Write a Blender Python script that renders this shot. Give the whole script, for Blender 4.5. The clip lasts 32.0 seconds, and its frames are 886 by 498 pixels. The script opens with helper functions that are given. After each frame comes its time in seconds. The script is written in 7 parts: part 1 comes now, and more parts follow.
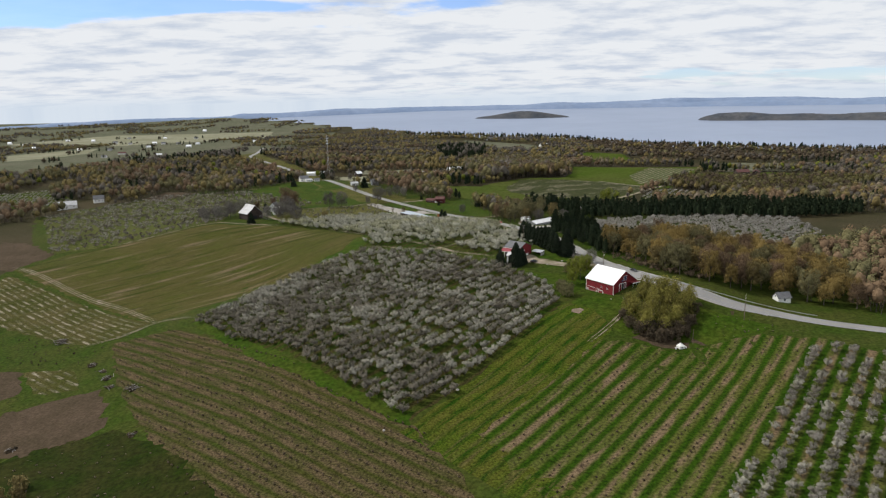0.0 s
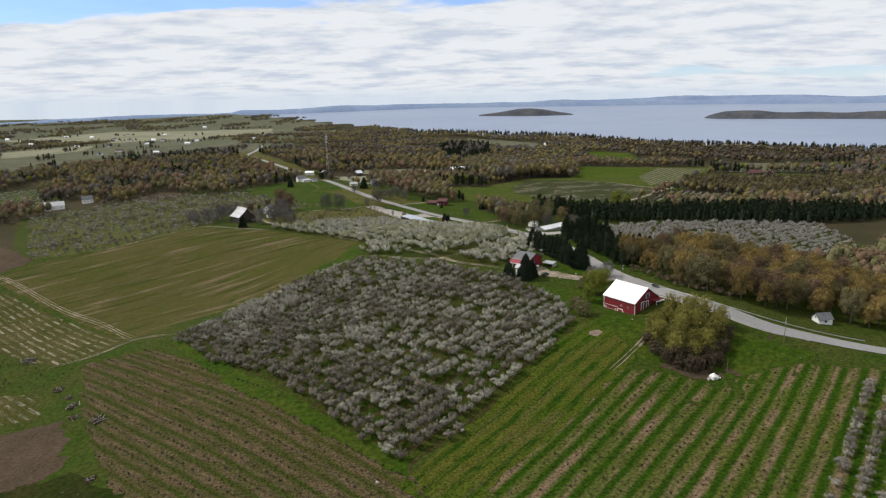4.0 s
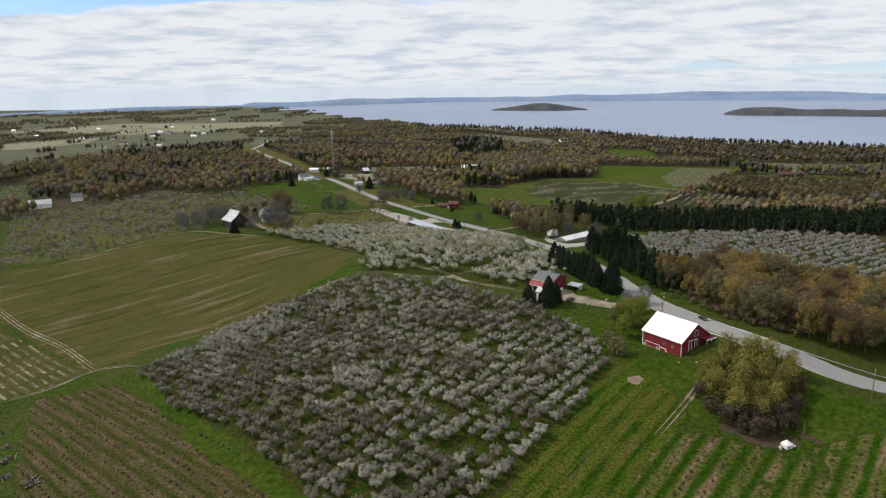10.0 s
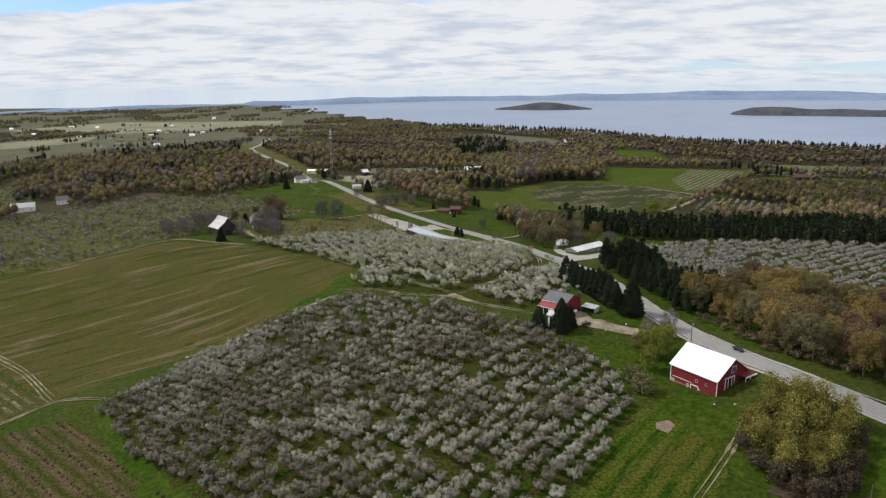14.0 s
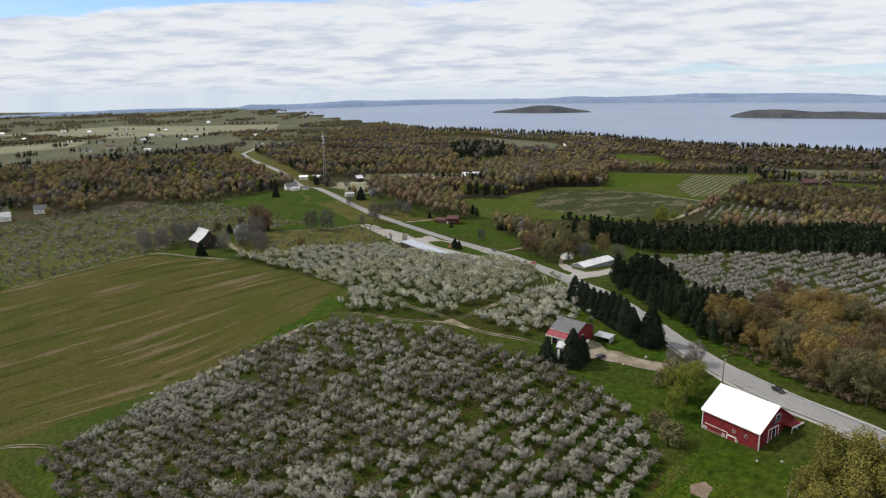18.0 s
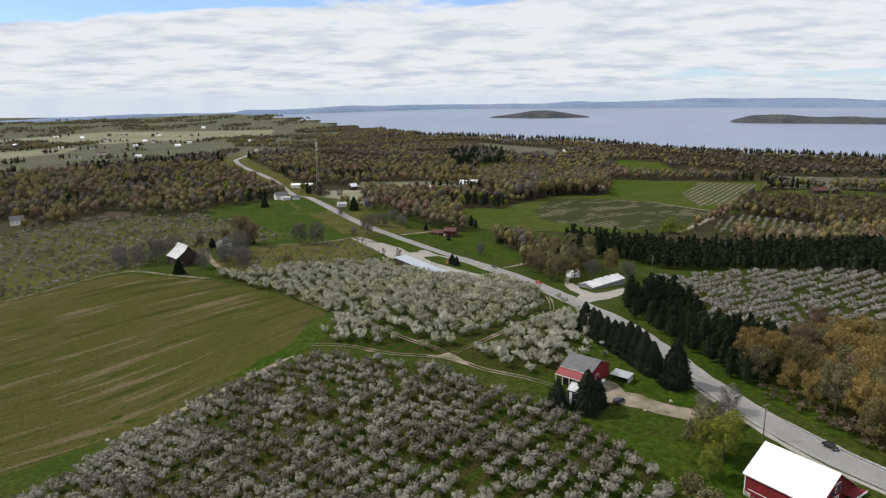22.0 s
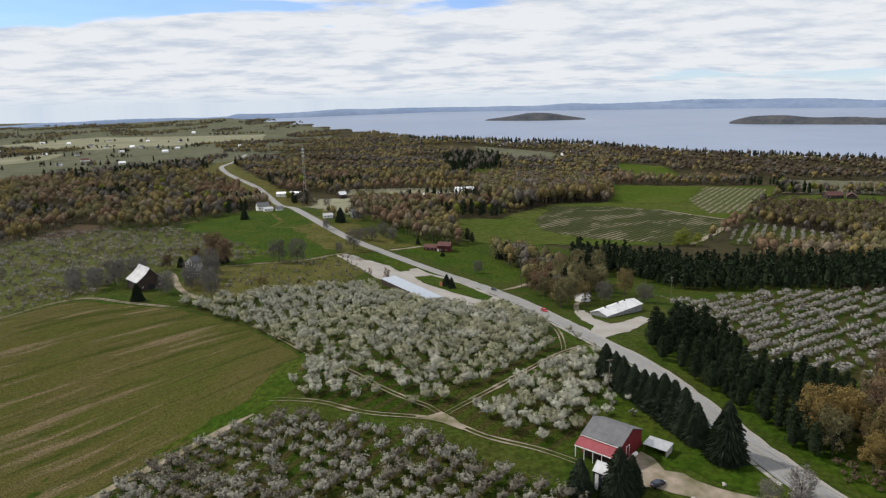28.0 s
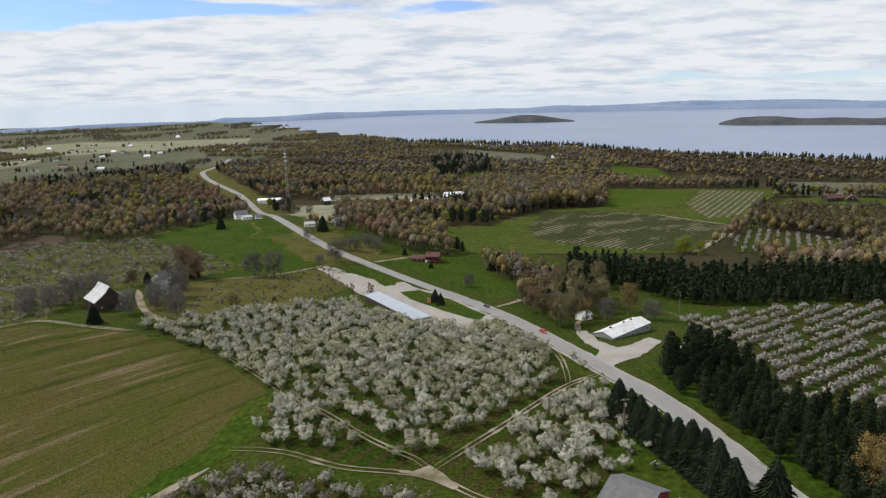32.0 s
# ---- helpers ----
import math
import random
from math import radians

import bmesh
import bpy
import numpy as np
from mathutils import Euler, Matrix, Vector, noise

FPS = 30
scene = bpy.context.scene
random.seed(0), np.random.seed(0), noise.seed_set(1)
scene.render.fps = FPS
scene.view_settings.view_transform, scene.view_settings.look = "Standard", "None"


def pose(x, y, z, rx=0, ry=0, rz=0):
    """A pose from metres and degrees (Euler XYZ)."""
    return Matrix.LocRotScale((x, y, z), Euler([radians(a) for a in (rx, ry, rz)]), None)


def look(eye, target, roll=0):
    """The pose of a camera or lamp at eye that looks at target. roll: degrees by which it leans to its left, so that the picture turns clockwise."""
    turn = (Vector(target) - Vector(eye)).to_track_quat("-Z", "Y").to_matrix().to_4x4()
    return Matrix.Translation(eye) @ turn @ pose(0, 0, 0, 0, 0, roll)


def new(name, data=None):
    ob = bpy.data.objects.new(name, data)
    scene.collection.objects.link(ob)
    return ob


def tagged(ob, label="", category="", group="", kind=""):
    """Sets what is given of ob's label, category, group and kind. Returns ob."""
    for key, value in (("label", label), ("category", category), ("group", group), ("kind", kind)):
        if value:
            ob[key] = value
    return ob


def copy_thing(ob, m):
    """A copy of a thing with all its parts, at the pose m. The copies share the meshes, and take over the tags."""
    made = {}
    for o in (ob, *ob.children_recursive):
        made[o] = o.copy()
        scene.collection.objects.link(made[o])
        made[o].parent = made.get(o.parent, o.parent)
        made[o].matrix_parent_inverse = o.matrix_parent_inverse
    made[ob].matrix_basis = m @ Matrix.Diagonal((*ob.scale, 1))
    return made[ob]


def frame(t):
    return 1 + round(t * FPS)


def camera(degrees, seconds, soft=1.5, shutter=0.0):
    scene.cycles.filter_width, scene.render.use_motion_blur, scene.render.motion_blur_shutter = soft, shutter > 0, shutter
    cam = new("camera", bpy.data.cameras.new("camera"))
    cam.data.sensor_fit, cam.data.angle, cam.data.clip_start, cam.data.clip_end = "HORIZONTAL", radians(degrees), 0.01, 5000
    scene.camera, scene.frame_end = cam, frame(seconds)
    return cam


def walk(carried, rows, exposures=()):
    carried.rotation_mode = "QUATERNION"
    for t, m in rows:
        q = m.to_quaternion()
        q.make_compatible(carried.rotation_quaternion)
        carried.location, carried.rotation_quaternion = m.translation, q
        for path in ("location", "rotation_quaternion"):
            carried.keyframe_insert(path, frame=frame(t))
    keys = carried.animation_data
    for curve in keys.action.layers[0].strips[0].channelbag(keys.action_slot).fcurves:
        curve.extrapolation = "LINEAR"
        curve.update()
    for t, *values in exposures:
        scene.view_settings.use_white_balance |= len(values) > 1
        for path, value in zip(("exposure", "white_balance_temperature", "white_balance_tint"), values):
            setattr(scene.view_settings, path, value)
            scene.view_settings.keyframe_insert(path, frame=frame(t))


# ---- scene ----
cam = camera(66.32, 32.0, soft=1.25)
PATH = [
    (0, (-0.00, 0.00, 110.00), (1.25, 97.66, 88.53), -1.12),
    (0.5, (0.03, 4.46, 110.12), (1.29, 102.11, 88.62), -1.15),
    (1, (0.07, 8.91, 110.22), (1.33, 106.56, 88.71), -1.17),
    (1.5, (0.10, 13.36, 110.28), (1.37, 111.00, 88.73), -1.18),
    (2, (0.09, 17.82, 110.29), (1.35, 115.46, 88.71), -1.15),
    (2.5, (0.05, 22.30, 110.29), (1.25, 119.93, 88.69), -1.11),
    (3, (0.04, 26.77, 110.33), (1.15, 124.38, 88.64), -1.06),
    (3.5, (0.07, 31.23, 110.37), (1.05, 128.82, 88.61), -1.02),
    (5.5, (0.30, 49.22, 110.87), (1.12, 146.69, 88.56), -0.70),
    (6, (0.41, 53.70, 110.96), (1.06, 151.17, 88.61), -0.65),
    (6.5, (0.51, 58.18, 111.05), (0.88, 155.64, 88.65), -0.57),
    (7, (0.60, 62.69, 111.12), (0.61, 160.12, 88.60), -0.54),
    (7.5, (0.69, 67.22, 111.21), (0.52, 164.63, 88.60), -0.51),
    (8, (0.82, 71.76, 111.31), (0.52, 169.16, 88.66), -0.49),
    (8.5, (0.95, 76.29, 111.36), (0.59, 173.69, 88.70), -0.49),
    (9, (1.07, 80.84, 111.35), (0.65, 178.23, 88.69), -0.50),
    (9.5, (1.15, 85.44, 111.34), (0.61, 182.83, 88.65), -0.51),
    (10, (1.19, 90.06, 111.33), (0.56, 187.43, 88.59), -0.50),
    (10.5, (1.24, 94.65, 111.33), (0.57, 192.01, 88.53), -0.46),
    (11, (1.31, 99.22, 111.35), (0.58, 196.58, 88.50), -0.41),
    (11.5, (1.42, 103.76, 111.33), (0.64, 201.10, 88.46), -0.38),
    (12, (1.62, 108.22, 111.28), (0.80, 205.56, 88.35), -0.36),
    (12.5, (1.81, 112.75, 111.25), (0.95, 210.08, 88.31), -0.36),
    (13, (1.97, 117.35, 111.28), (1.05, 214.69, 88.35), -0.36),
    (13.5, (2.07, 121.98, 111.34), (1.07, 219.31, 88.42), -0.38),
    (14, (2.12, 126.53, 111.38), (1.09, 223.86, 88.48), -0.38),
    (14.5, (2.18, 131.04, 111.38), (1.12, 228.39, 88.53), -0.40),
    (16.5, (2.29, 148.81, 111.36), (1.27, 246.20, 88.69), -0.40),
    (17, (2.41, 153.14, 111.32), (1.45, 250.53, 88.66), -0.42),
    (17.5, (2.54, 157.47, 111.28), (1.68, 254.88, 88.67), -0.43),
    (18, (2.64, 161.80, 111.26), (1.95, 259.24, 88.78), -0.50),
    (18.5, (2.73, 166.11, 111.30), (2.15, 263.58, 88.93), -0.54),
    (19, (2.78, 170.41, 111.37), (2.31, 267.90, 89.12), -0.55),
    (19.5, (2.81, 174.68, 111.44), (2.39, 272.19, 89.28), -0.54),
    (20, (2.89, 178.93, 111.51), (2.49, 276.46, 89.39), -0.53),
    (20.5, (2.99, 183.20, 111.56), (2.58, 280.74, 89.50), -0.51),
    (21, (3.11, 187.48, 111.57), (2.71, 285.03, 89.59), -0.51),
    (21.5, (3.25, 191.74, 111.57), (2.89, 289.31, 89.68), -0.51),
    (22, (3.41, 196.03, 111.61), (3.04, 293.62, 89.81), -0.52),
    (22.5, (3.57, 200.39, 111.68), (3.08, 297.98, 89.90), -0.51),
    (23, (3.78, 204.70, 111.73), (3.24, 302.29, 89.90), -0.54),
    (23.5, (4.00, 208.91, 111.75), (3.48, 306.50, 89.90), -0.53),
    (24, (4.18, 213.02, 111.75), (3.68, 310.61, 89.92), -0.57),
    (24.5, (4.38, 217.06, 111.75), (3.93, 314.66, 89.97), -0.60),
    (25, (4.61, 221.17, 111.74), (4.19, 318.78, 90.04), -0.63),
    (25.5, (4.83, 225.31, 111.71), (4.43, 322.95, 90.08), -0.68),
    (27.5, (5.14, 242.37, 111.34), (5.12, 340.04, 89.86), -0.85),
    (28, (5.19, 246.67, 111.32), (5.42, 344.35, 89.89), -0.89),
    (28.5, (5.26, 250.95, 111.30), (5.69, 348.64, 89.91), -0.92),
    (29, (5.39, 255.14, 111.23), (5.98, 352.84, 89.89), -1.02),
    (29.5, (5.54, 259.28, 111.13), (6.32, 356.98, 89.83), -1.10),
    (30, (5.68, 263.45, 111.02), (6.69, 361.16, 89.78), -1.13),
    (30.5, (5.79, 267.72, 110.88), (7.03, 365.45, 89.70), -1.16),
    (31, (5.87, 272.01, 110.66), (7.35, 369.73, 89.52), -1.21),
    (31.5, (6.01, 276.22, 110.38), (7.69, 373.95, 89.27), -1.21),
    (32, (6.19, 280.42, 110.09), (7.98, 378.16, 89.03), -1.17),
]
walk(cam, [(t, look(eye, target, roll)) for t, eye, target, roll in PATH])
# ---- world, sun, exposure ----
SUN_AZIMUTH, SUN_ELEVATION = radians(-72), radians(46)  # azimuth from +y towards +x


def build_world():
    world = bpy.data.worlds.new("sky")
    scene.world = world
    world.use_nodes = True
    nt = world.node_tree
    nt.nodes.clear()
    out = nt.nodes.new("ShaderNodeOutputWorld")
    sky = nt.nodes.new("ShaderNodeTexSky")
    sky.sky_type, sky.sun_disc = "NISHITA", False
    sky.sun_elevation, sky.sun_rotation = SUN_ELEVATION, SUN_AZIMUTH
    sky.air_density, sky.dust_density, sky.ozone_density = 1.0, 0.0, 2.5
    blue = nt.nodes.new("ShaderNodeBackground")
    blue.inputs["Strength"].default_value = 0.13
    tint = nt.nodes.new("ShaderNodeMix")
    tint.data_type, tint.blend_type = "RGBA", "MULTIPLY"
    tint.inputs[0].default_value, tint.inputs[7].default_value = 1.0, (0.7, 0.83, 1.18, 1)
    nt.links.new(sky.outputs[0], tint.inputs[6])
    nt.links.new(tint.outputs[2], blue.inputs["Color"])
    # a broken sheet of stratocumulus, seen in perspective on a flat layer
    co = nt.nodes.new("ShaderNodeTexCoord")
    sep = nt.nodes.new("ShaderNodeSeparateXYZ")
    nt.links.new(co.outputs["Generated"], sep.inputs[0])

    def math_node(op, a, b=None, c=None):
        n = nt.nodes.new("ShaderNodeMath")
        n.operation = op
        for i, v in enumerate((a, b, c)):
            if v is None:
                continue
            if isinstance(v, (int, float)):
                n.inputs[i].default_value = v
            else:
                nt.links.new(v, n.inputs[i])
        return n.outputs[0]

    up = math_node("ADD", math_node("MAXIMUM", sep.outputs[2], 0.0), 0.12)
    px = math_node("DIVIDE", sep.outputs[0], up)
    py = math_node("DIVIDE", sep.outputs[1], up)
    flat = nt.nodes.new("ShaderNodeCombineXYZ")
    nt.links.new(px, flat.inputs[0])
    nt.links.new(py, flat.inputs[1])

    def noise_node(scale, detail, rough, stretch, shift=0.0):
        mp = nt.nodes.new("ShaderNodeMapping")
        mp.inputs["Scale"].default_value = stretch
        mp.inputs["Location"].default_value = (shift, shift * 0.7, 0)
        nt.links.new(flat.outputs[0], mp.inputs[0])
        n = nt.nodes.new("ShaderNodeTexNoise")
        n.inputs["Scale"].default_value = scale
        n.inputs["Detail"].default_value = detail
        n.inputs["Roughness"].default_value = rough
        nt.links.new(mp.outputs[0], n.inputs["Vector"])
        return n.outputs["Fac"]

    # where the sheet opens: azimuth and elevation as tangents, spread, depth
    ahead = math_node("MAXIMUM", sep.outputs[1], 0.05)
    az, el = math_node("DIVIDE", sep.outputs[0], ahead), math_node("DIVIDE", sep.outputs[2], ahead)

    def opening(a0, e0, da, de, depth):
        qa = math_node("POWER", math_node("ABSOLUTE", math_node("DIVIDE", math_node("SUBTRACT", az, a0), da)), 2.0)
        qe = math_node("POWER", math_node("ABSOLUTE", math_node("DIVIDE", math_node("SUBTRACT", el, e0), de)), 2.0)
        return math_node("MULTIPLY", math_node("EXPONENT", math_node("MULTIPLY", math_node("ADD", qa, qe), -1.0)), depth)

    big = noise_node(0.42, 4, 0.5, (1.0, 1.0, 1), 7.3)
    puffs = noise_node(1.05, 9, 0.58, (1.0, 1.1, 1), 1.7)
    cover = math_node("ADD", math_node("MULTIPLY", big, 0.45), math_node("MULTIPLY", puffs, 0.55))
    gaps = math_node("ADD", opening(-0.66, 0.13, 0.13, 0.024, 0.34), opening(-0.3, 0.134, 0.17, 0.011, 0.24))
    gaps = math_node("ADD", gaps, opening(0.5, 0.026, 0.5, 0.014, 0.125))
    gaps = math_node("ADD", gaps, opening(0.06, 0.132, 0.07, 0.012, 0.2))
    cover = math_node("SUBTRACT", math_node("ADD", cover, 0.075), gaps)
    mask = nt.nodes.new("ShaderNodeMapRange")
    mask.interpolation_type = "SMOOTHSTEP"
    nt.links.new(cover, mask.inputs[0])
    mask.inputs[1].default_value, mask.inputs[2].default_value = 0.40, 0.48
    mask.inputs[3].default_value, mask.inputs[4].default_value = 0.12, 1.0
    low = nt.nodes.new("ShaderNodeMapRange")
    low.interpolation_type = "SMOOTHSTEP"
    nt.links.new(sep.outputs[2], low.inputs[0])
    for i, v in enumerate((-0.002, 0.02, 1.0, 0.0)):
        low.inputs[i + 1].default_value = v
    covered = math_node("MAXIMUM", mask.outputs[0], low.outputs[0])
    shade = nt.nodes.new("ShaderNodeValToRGB")
    shade.color_ramp.elements[0].position, shade.color_ramp.elements[1].position = 0.37, 0.54
    shade.color_ramp.elements[0].color = (0.67, 0.745, 0.87, 1)
    shade.color_ramp.elements[1].color = (0.955, 0.985, 1.025, 1)
    nt.links.new(noise_node(2.3, 10, 0.6, (0.85, 1.05, 1), 9.3), shade.inputs[0])
    cloud = nt.nodes.new("ShaderNodeBackground")
    cloud.inputs["Strength"].default_value = 0.86
    veil = nt.nodes.new("ShaderNodeMix")
    veil.data_type = "RGBA"
    nt.links.new(math_node("MULTIPLY", low.outputs[0], 0.75), veil.inputs[0])
    nt.links.new(shade.outputs[0], veil.inputs[6])
    veil.inputs[7].default_value = (0.74, 0.84, 0.96, 1)
    nt.links.new(veil.outputs[2], cloud.inputs["Color"])
    mix = nt.nodes.new("ShaderNodeMixShader")
    nt.links.new(covered, mix.inputs[0])
    nt.links.new(blue.outputs[0], mix.inputs[1])
    nt.links.new(cloud.outputs[0], mix.inputs[2])
    nt.links.new(mix.outputs[0], out.inputs["Surface"])
    lamp = bpy.data.lights.new("sun", "SUN")
    lamp.energy, lamp.angle, lamp.color = 3.4, radians(2.0), (1.0, 0.955, 0.88)
    sun = new("sun", lamp)
    way = Vector((math.sin(SUN_AZIMUTH) * math.cos(SUN_ELEVATION), math.cos(SUN_AZIMUTH) * math.cos(SUN_ELEVATION), math.sin(SUN_ELEVATION)))
    sun.matrix_world = look(way * 500, (0, 0, 0))
    scene.view_settings.exposure = 0.0


build_world()

# ---- materials ----
def material(name, base, rough=0.9, second=None, grain=3.0, patch=0.05, bump=0.0, metal=0.0, spec=0.3, patch_mix=0.7, contrast=0.35, islands=None, random_tint=0.0):
    """Two colours mixed by coarse patches, fine grain on top; islands: a third colour mixed in piece by piece."""
    m = bpy.data.materials.new(name)
    m.use_nodes = True
    nt = m.node_tree
    b = nt.nodes["Principled BSDF"]
    b.inputs["Roughness"].default_value, b.inputs["Metallic"].default_value = rough, metal
    b.inputs["Specular IOR Level"].default_value = spec
    geo = nt.nodes.new("ShaderNodeNewGeometry")

    def noise_fac(scale, detail=5.0):
        n = nt.nodes.new("ShaderNodeTexNoise")
        n.inputs["Scale"].default_value, n.inputs["Detail"].default_value = scale, detail
        n.inputs["Roughness"].default_value = 0.62
        nt.links.new(geo.outputs["Position"], n.inputs["Vector"])
        return n.outputs["Fac"]

    def mix(kind, fac, a, c):
        n = nt.nodes.new("ShaderNodeMix")
        n.data_type, n.blend_type = "RGBA", kind
        for sock, v in ((n.inputs[0], fac), (n.inputs[6], a), (n.inputs[7], c)):
            if isinstance(v, (int, float)):
                sock.default_value = v
            elif isinstance(v, tuple):
                sock.default_value = (*v, 1)
            else:
                nt.links.new(v, sock)
        return n.outputs[2]

    def remap(v, lo, hi, a=0.0, z=1.0):
        n = nt.nodes.new("ShaderNodeMapRange")
        nt.links.new(v, n.inputs[0])
        for i, x in enumerate((lo, hi, a, z)):
            n.inputs[i + 1].default_value = x
        return n.outputs[0]

    col = base
    if second:
        col = mix("MIX", remap(noise_fac(patch), 0.38, 0.62, 0.0, patch_mix), base, second)
    if islands:
        col = mix("MIX", remap(geo.outputs["Random Per Island"], 0.45, 1.0), col, islands)
    if random_tint:
        info = nt.nodes.new("ShaderNodeObjectInfo")
        v = remap(info.outputs["Random"], 0, 1, 1 - random_tint, 1 + random_tint)
        comb = nt.nodes.new("ShaderNodeCombineColor")
        for i in range(3):
            nt.links.new(v, comb.inputs[i])
        col = mix("MULTIPLY", 1.0, col, comb.outputs[0])
    fine = remap(noise_fac(grain, 6), 0.25, 0.75, 1 - contrast, 1 + contrast)
    comb = nt.nodes.new("ShaderNodeCombineColor")
    for i in range(3):
        nt.links.new(fine, comb.inputs[i])
    col = mix("MULTIPLY", 1.0, col, comb.outputs[0])
    nt.links.new(col, b.inputs["Base Color"])
    if bump:
        bp = nt.nodes.new("ShaderNodeBump")
        bp.inputs["Strength"].default_value, bp.inputs["Distance"].default_value = 0.6, bump
        nt.links.new(noise_fac(grain * 1.7), bp.inputs["Height"])
        nt.links.new(bp.outputs[0], b.inputs["Normal"])
    return m


def rows_material(name, alley, strip, spacing, angle, width=0.4, wobble=0.5, second=None, grain=1.2, contrast=0.4, soft=0.12, patch=0.03, breakup=0.35, third=None, streak=(0.06, 0.5), gaps=(0.06, 0.5), fourth=None, between=None, cross=None, start=0.0):
    """Ground with parallel strips at their real spacing, along the given heading in degrees from +x."""
    m = bpy.data.materials.new(name)
    m.use_nodes = True
    nt = m.node_tree
    b = nt.nodes["Principled BSDF"]
    b.inputs["Roughness"].default_value, b.inputs["Specular IOR Level"].default_value = 0.95, 0.03
    geo = nt.nodes.new("ShaderNodeNewGeometry")
    sep = nt.nodes.new("ShaderNodeSeparateXYZ")
    nt.links.new(geo.outputs["Position"], sep.inputs[0])

    def mth(op, a, c=None):
        n = nt.nodes.new("ShaderNodeMath")
        n.operation = op
        for i, v in enumerate((a, c)):
            if v is None:
                continue
            if isinstance(v, (int, float)):
                n.inputs[i].default_value = v
            else:
                nt.links.new(v, n.inputs[i])
        return n.outputs[0]

    def noise_fac(scale, detail=5.0, vec=None):
        n = nt.nodes.new("ShaderNodeTexNoise")
        n.inputs["Scale"].default_value, n.inputs["Detail"].default_value = scale, detail
        n.inputs["Roughness"].default_value = 0.62
        nt.links.new(vec or geo.outputs["Position"], n.inputs["Vector"])
        return n.outputs["Fac"]

    def remap(v, lo, hi, a=0.0, z=1.0):
        n = nt.nodes.new("ShaderNodeMapRange")
        n.interpolation_type = "SMOOTHSTEP"
        nt.links.new(v, n.inputs[0])
        for i, x in enumerate((lo, hi, a, z)):
            n.inputs[i + 1].default_value = x
        return n.outputs[0]

    def mix(kind, fac, a, c):
        n = nt.nodes.new("ShaderNodeMix")
        n.data_type, n.blend_type = "RGBA", kind
        for sock, v in ((n.inputs[0], fac), (n.inputs[6], a), (n.inputs[7], c)):
            if isinstance(v, (int, float)):
                sock.default_value = v
            elif isinstance(v, tuple):
                sock.default_value = (*v, 1)
            else:
                nt.links.new(v, sock)
        return n.outputs[2]

    a = radians(angle)
    across = mth("ADD", mth("MULTIPLY", sep.outputs[0], -math.sin(a) / spacing), mth("MULTIPLY", sep.outputs[1], math.cos(a) / spacing))
    across = mth("ADD", across, 0.5 - start / spacing)  # a strip runs through the line "start"
    across = mth("ADD", across, mth("MULTIPLY", mth("SUBTRACT", noise_fac(0.12, 4), 0.5), wobble))
    saw = mth("ABSOLUTE", mth("SUBTRACT", mth("FRACT", across), 0.5))  # 0 in the strip's middle, 0.5 between strips
    fac = remap(saw, width / 2 - soft / 2, width / 2 + soft, 1.0, 0.0)
    if cross:
        along = mth("ADD", mth("MULTIPLY", sep.outputs[0], math.cos(a) / cross[0]), mth("MULTIPLY", sep.outputs[1], math.sin(a) / cross[0]))
        along = mth("ADD", along, mth("MULTIPLY", mth("SUBTRACT", noise_fac(0.05, 4), 0.5), 1.2))
        gate = mth("ABSOLUTE", mth("SUBTRACT", mth("FRACT", along), 0.5))
        fac = mth("MULTIPLY", fac, remap(gate, cross[1] / 2 - 0.08, cross[1] / 2 + 0.08, 1.0, 0.0))
    # strips broken along their length by stretched noise
    mp = nt.nodes.new("ShaderNodeMapping")
    mp.inputs["Rotation"].default_value = (0, 0, -a)
    mp.inputs["Scale"].default_value = (1, 1, 1)
    nt.links.new(geo.outputs["Position"], mp.inputs[0])
    mp2 = nt.nodes.new("ShaderNodeMapping")
    mp2.inputs["Scale"].default_value = (*gaps, 0)
    nt.links.new(mp.outputs[0], mp2.inputs[0])
    fac = mth("MULTIPLY", fac, remap(noise_fac(1.0, 5, mp2.outputs[0]), 0.5 - 0.22 * (1 - breakup), 0.6, 1 - breakup, 1.0))
    col = alley
    if second:
        col = mix("MIX", remap(noise_fac(patch), 0.36, 0.64), alley, second)
    if between:  # wheel lanes of a darker colour halfway between the strips
        col = mix("MIX", remap(saw, 0.5 - between[1] / 2 - soft, 0.5 - between[1] / 2 + soft / 2), col, between[0])
    col = mix("MIX", fac, col, strip)
    if fourth:
        mp4 = nt.nodes.new("ShaderNodeMapping")
        mp4.inputs["Scale"].default_value, mp4.inputs["Location"].default_value = (*streak, 0), (3.7, 9.1, 0)
        nt.links.new(mp.outputs[0], mp4.inputs[0])
        col = mix("MIX", remap(noise_fac(1.0, 8, mp4.outputs[0]), 0.5, 0.66, 0, 0.9), col, fourth)
    if third:
        mp3 = nt.nodes.new("ShaderNodeMapping")
        mp3.inputs["Scale"].default_value = (*streak, 0)
        nt.links.new(mp.outputs[0], mp3.inputs[0])
        col = mix("MIX", remap(noise_fac(1.0, 8, mp3.outputs[0]), 0.525, 0.68, 0, 0.9), col, third)
    fine = remap(noise_fac(grain, 7), 0.25, 0.75, 1 - contrast, 1 + contrast)
    comb = nt.nodes.new("ShaderNodeCombineColor")
    for i in range(3):
        nt.links.new(fine, comb.inputs[i])
    nt.links.new(mix("MULTIPLY", 1.0, col, comb.outputs[0]), b.inputs["Base Color"])
    bp = nt.nodes.new("ShaderNodeBump")
